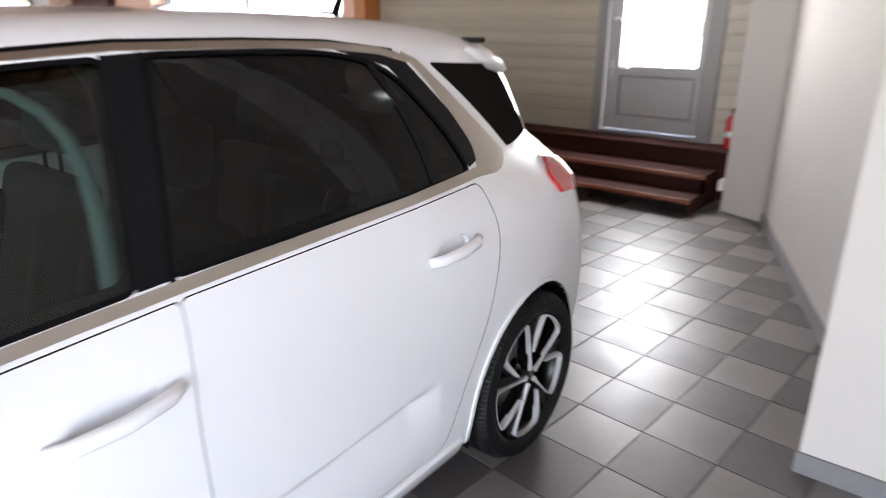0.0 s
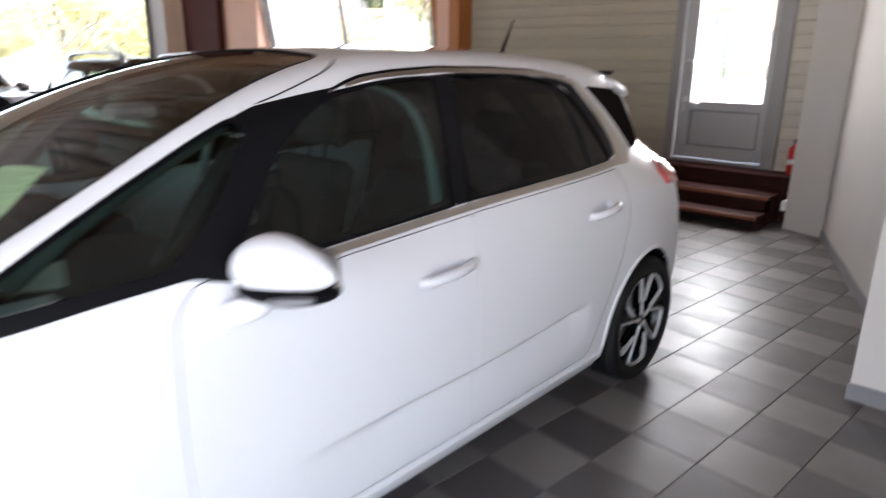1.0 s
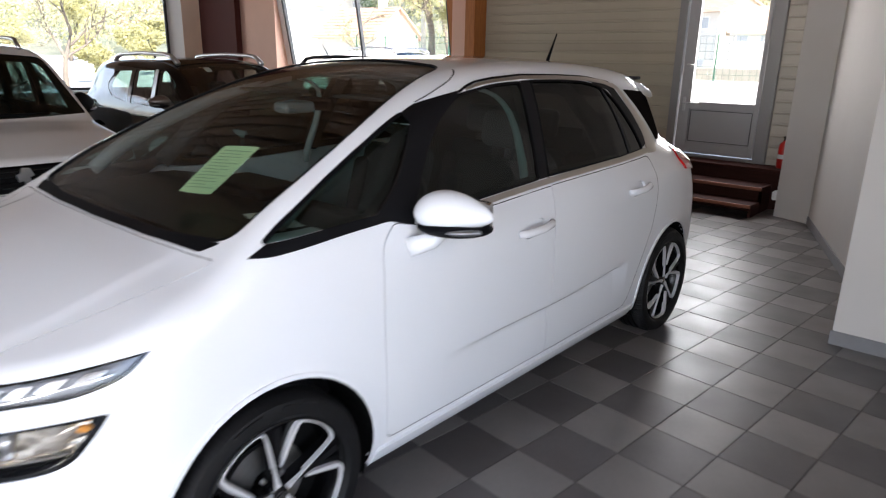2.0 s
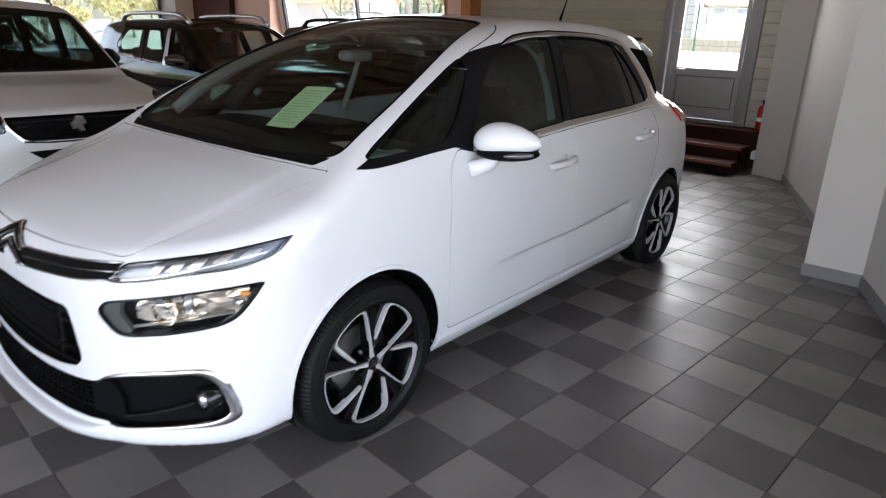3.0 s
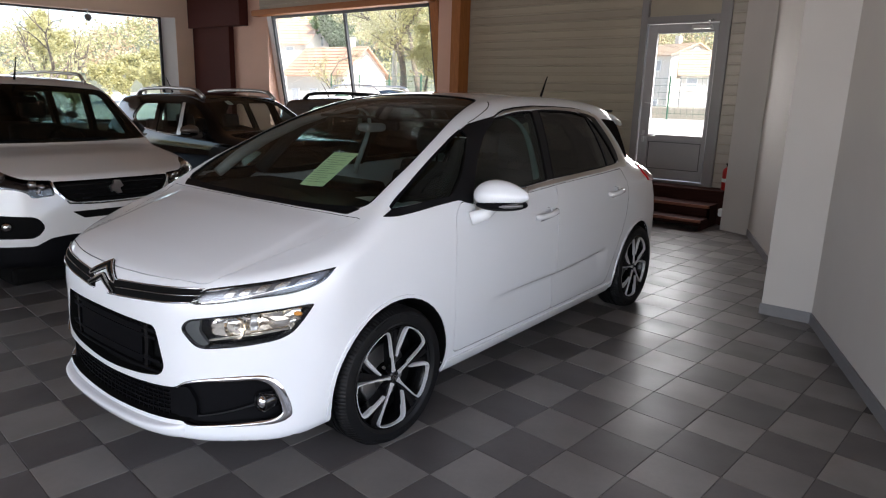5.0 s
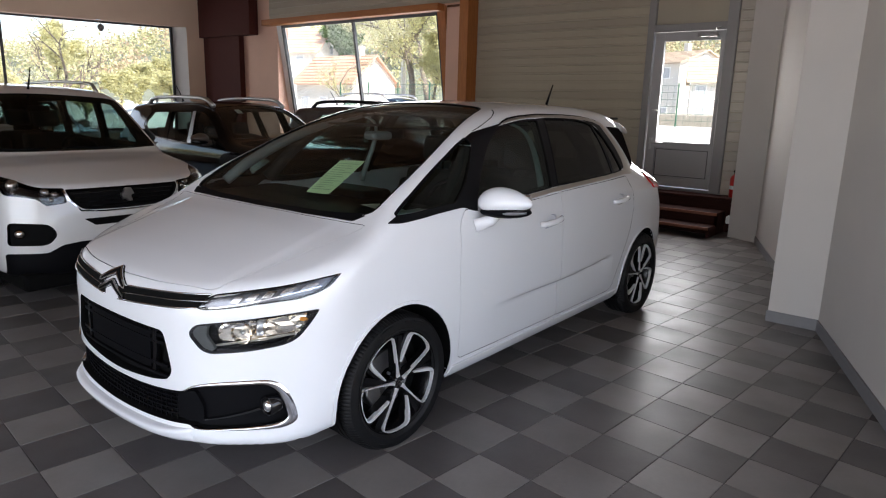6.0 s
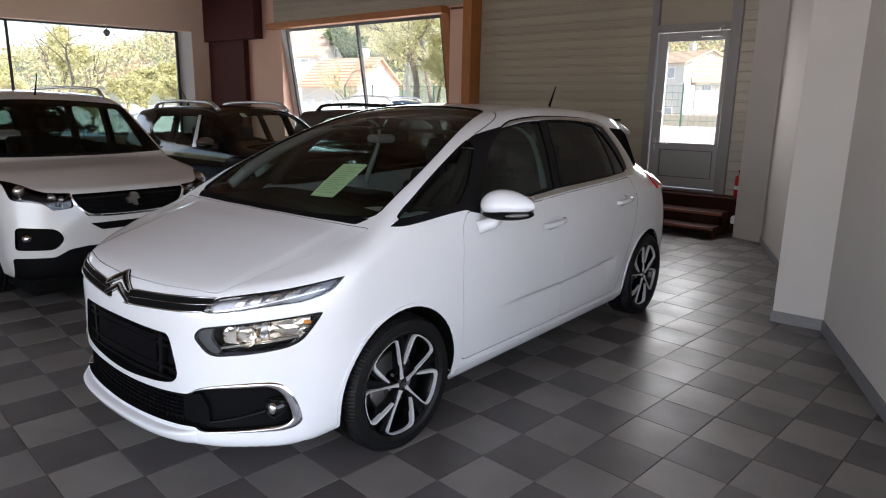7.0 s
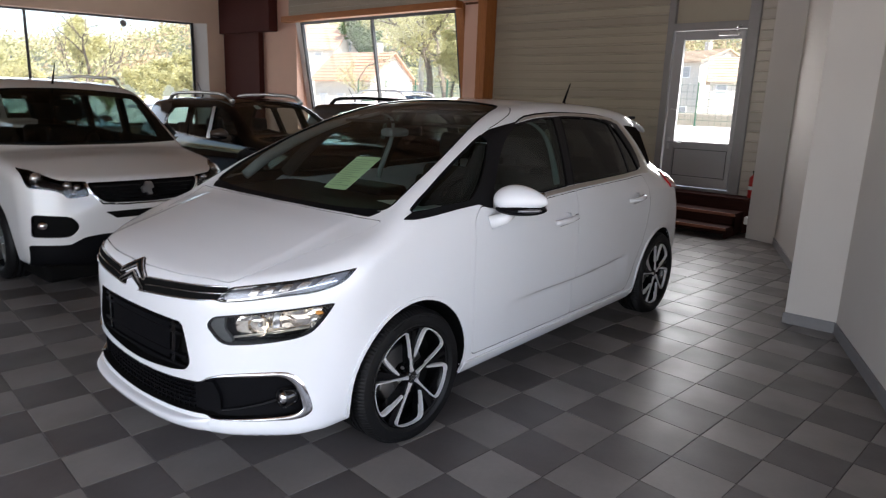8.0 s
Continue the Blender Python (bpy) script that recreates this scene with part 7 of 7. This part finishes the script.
tree(-16.6, 20.8, 8.0, 0.9, 13000, LEAF_A, 17, "leafy spring tree behind the fence", 0.055)
tree(-21.8, 19.5, 3.6, 1.2, 1200, LEAF_A, 18, "bare bush with thin twigs behind the fence", 0.04)
tree(-17.6, 22.8, 5.0, 1.3, 14000, LEAF_A, 21, "dense spring bush behind the fence", 0.05)
tree(-20.5, 24.5, 5.5, 1.3, 15000, LEAF_A, 22, "dense yellow-green bush behind the fence", 0.05)
tree(-15.2, 21.6, 5.0, 1.3, 12000, LEAF_A, 23, "leafy bush at the fence corner", 0.05)
tree(-50, 25, 4.8, 1.2, 30000, LEAF_A, 24, "pale green tree on the far side of the road", 0.08)
tree(-52, 18, 7.5, 1.2, 30000, LEAF_A, 25, "pale green spreading tree beyond the road", 0.08)
tree(-48, 12, 6.0, 1.2, 30000, LEAF_A, 26, "yellow-green orchard tree beyond the road", 0.08)
tree(-18.2, 80, 12.0, 0.9, 9000, LEAF_B, 13, "dark rounded tree behind the roofs", 0.2)
tree(-56, 52, 11.0, 0.9, 9000, LEAF_B, 14, "dark green tree behind the houses", 0.2)


def pole(x, y, height):
    p = empty("utility_pole", pose(x, y, ground_z(x, y)))
    tagged(p, "pale concrete utility pole among the trees", "pole")
    part("shaft", tube_bm([(0, 0, 0), (0, 0, height * 0.5), (0, 0, height)], [0.14, 0.12, 0.09], 12), HOUSE_WALL, p, smooth=True)
    part("cross_arm", box_bm(-0.5, 0.5, -0.04, 0.04, height - 0.45, height - 0.36, 0.01), SATIN, p)
    part("insulator", lathe_bm([(0.0, height - 0.2), (0.03, height - 0.22), (0.045, height - 0.30), (0.03, height - 0.36)], "z", 10), SKIRTING, p, smooth=True)
    return p


pole(-21.8, 23.7, 5.4)


def fence(x0, y0, x1, y1, n, height):
    f = empty("fence", pose(0, 0, 0.95))
    tagged(f, "green metal mesh fence on thin posts", "fence")
    p, q = Vector((x0, y0, 0)), Vector((x1, y1, 0))
    for k in range(n + 1):
        c = p.lerp(q, k / n)
        part("post", box_bm(c.x - 0.022, c.x + 0.022, c.y - 0.022, c.y + 0.022, 0, height + 0.1, 0.004), GREEN_METAL, f)
    for k in range(7):
        z = 0.1 + (height - 0.1) * k / 6
        part("wire", tube_bm([p + Vector((0, 0, z)), q + Vector((0, 0, z))], 0.008, 4), GREEN_METAL, f)
    verts, faces = [], []
    m = int((q - p).length / 0.2)
    for k in range(m):
        c = p.lerp(q, k / m)
        b = len(verts)
        verts += [(c.x - 0.004, c.y, 0.05), (c.x + 0.004, c.y, 0.05), (c.x + 0.004, c.y, height), (c.x - 0.004, c.y, height)]
        faces.append((b, b + 1, b + 2, b + 3))
    tagged(part("mesh_wires", mesh_of("mesh_wires", verts, faces, [GREEN_METAL]), None, f), kind="stuff")
    return f


fence(-22, 19.5, 6, 21.5, 16, 1.5)
setting("low_wall", box_bm(-16, 8, 22.2, 22.6, 0.9, 1.5, 0.05), STONE, "low weathered stone wall behind the fence", "wall")
white_suv = [o for o in scene.objects if o.name.startswith("parked_suv") and "white" in o["label"]][0]
outside = copy_thing(white_suv, pose(-9.0, 10.8, ground_z(0, 10.8), 0, 0, 90))
tagged(outside, "white off-road car parked in the yard outside")

# ---- cladding boards and floor tiles ----
def boards():
    wall = bpy.data.objects["wall_back"]
    pitch = 0.133
    rnd = random.Random(12)
    shapes = {}
    for x0, x1, key in ((-5.09, -2.03, "long"), (-0.77, -0.425, "short"), (-10.94, -5.34, "upper")):
        me = bpy.data.meshes.new("panel")
        f = BACK - 0.05 if key == "upper" else BACK
        prof = [(-0.002, 0.0), (-0.012, 0.0), (-0.0185, 0.003), (-0.0200, 0.010), (-0.0185, 0.018), (-0.0145, 0.030), (-0.0125, 0.065), (-0.0125, 0.100), (-0.0140, 0.112), (-0.0125, 0.120), (-0.0085, 0.1245), (-0.002, 0.1245)]
        bm = bmesh.new()
        ends = [[bm.verts.new((x, f + d, z)) for d, z in prof] for x in (x0, x1)]
        for i in range(len(prof)):
            j = (i + 1) % len(prof)
            bm.faces.new((ends[0][i], ends[0][j], ends[1][j], ends[1][i]))
        bm.faces.new(ends[0][::-1]), bm.faces.new(ends[1])
        bmesh.ops.recalc_face_normals(bm, faces=bm.faces[:])
        bm.to_mesh(me)
        bm.free()
        me.materials.append(CLADDING_PALE if key == "short" else CLADDING)
        for k in range(int(CEIL / pitch)):
            if (k + 1) * pitch < 0.5 and key == "short":
                continue
            if key == "upper" and k * pitch < 3.37:
                continue
            ob = part("panel", me, None, bpy.data.objects["wall_over_window"] if key == "upper" else wall)
            ob.matrix_basis = pose(0, BACK, k * pitch + 0.004, rnd.uniform(-0.5, 0.5)) @ pose(0, -BACK, 0)


boards()


def tiles():
    """Square tiles in two greys, laid askew to the walls; those along the walk are single pieces."""
    S, turn = 0.30, radians(-5.14)
    ux, uy = Vector((math.cos(turn), math.sin(turn))), Vector((-math.sin(turn), math.cos(turn)))
    origin = Vector((0.354, 0.165))
    h, c = S / 2 - 0.0017, 0.0015
    floor = bpy.data.objects["floor"]
    prof = [(h, -0.003), (h, -c), (h - c, 0.0)]
    cv, cf = [], []
    for r, z in prof:
        cv += [(-r, -r, z), (r, -r, z), (r, r, z), (-r, r, z)]
    for k in (0, 4):
        cf += [(k + i, k + (i + 1) % 4, k + 4 + (i + 1) % 4, k + 4 + i) for i in range(4)]
    cf.append((8, 9, 10, 11))
    single = [mesh_of("tile", cv, cf, [m]) for m in (TILE_DARK, TILE_LIGHT)]
    rest = [([], []), ([], [])]
    rnd = random.Random(4)
    near = []
    for i in range(-52, 22):
        for j in range(-32, 34):
            p = origin + ux * S * (i + 0.5) + uy * S * (j + 0.5)
            if p.y > 7.35 or p.y < -5.9 or p.x < left_wall_x(p.y) or p.x > right_wall_x(p.y) + 0.15:
                continue
            kind = (i + j) % 2
            d = max(abs(p.x - 0.85) * 1.25, abs(p.y - 0.9))
            near.append((d, i, j, kind, p))
    near.sort(key=lambda q: q[0])
    for n, (d, i, j, kind, p) in enumerate(near):
        lift = rnd.uniform(-0.0006, 0.0006)
        if n < 300:
            ob = part("tile", single[kind], None, floor)
            ob.matrix_basis = pose(p.x, p.y, lift, rnd.uniform(-0.08, 0.08), rnd.uniform(-0.08, 0.08), -5.14 + 90 * rnd.randrange(4))
        else:
            verts, faces = rest[kind]
            b = len(verts)
            for x, y, z in cv:
                q = p + ux * x + uy * y
                verts.append((q.x, q.y, z + lift))
            faces.extend(tuple(b + k for k in f) for f in cf)
    for (verts, faces), mat in zip(rest, (TILE_DARK, TILE_LIGHT)):
        tagged(part("far_tiles", mesh_of("far_tiles", verts, faces, [mat]), None, floor), kind="stuff")


tiles()
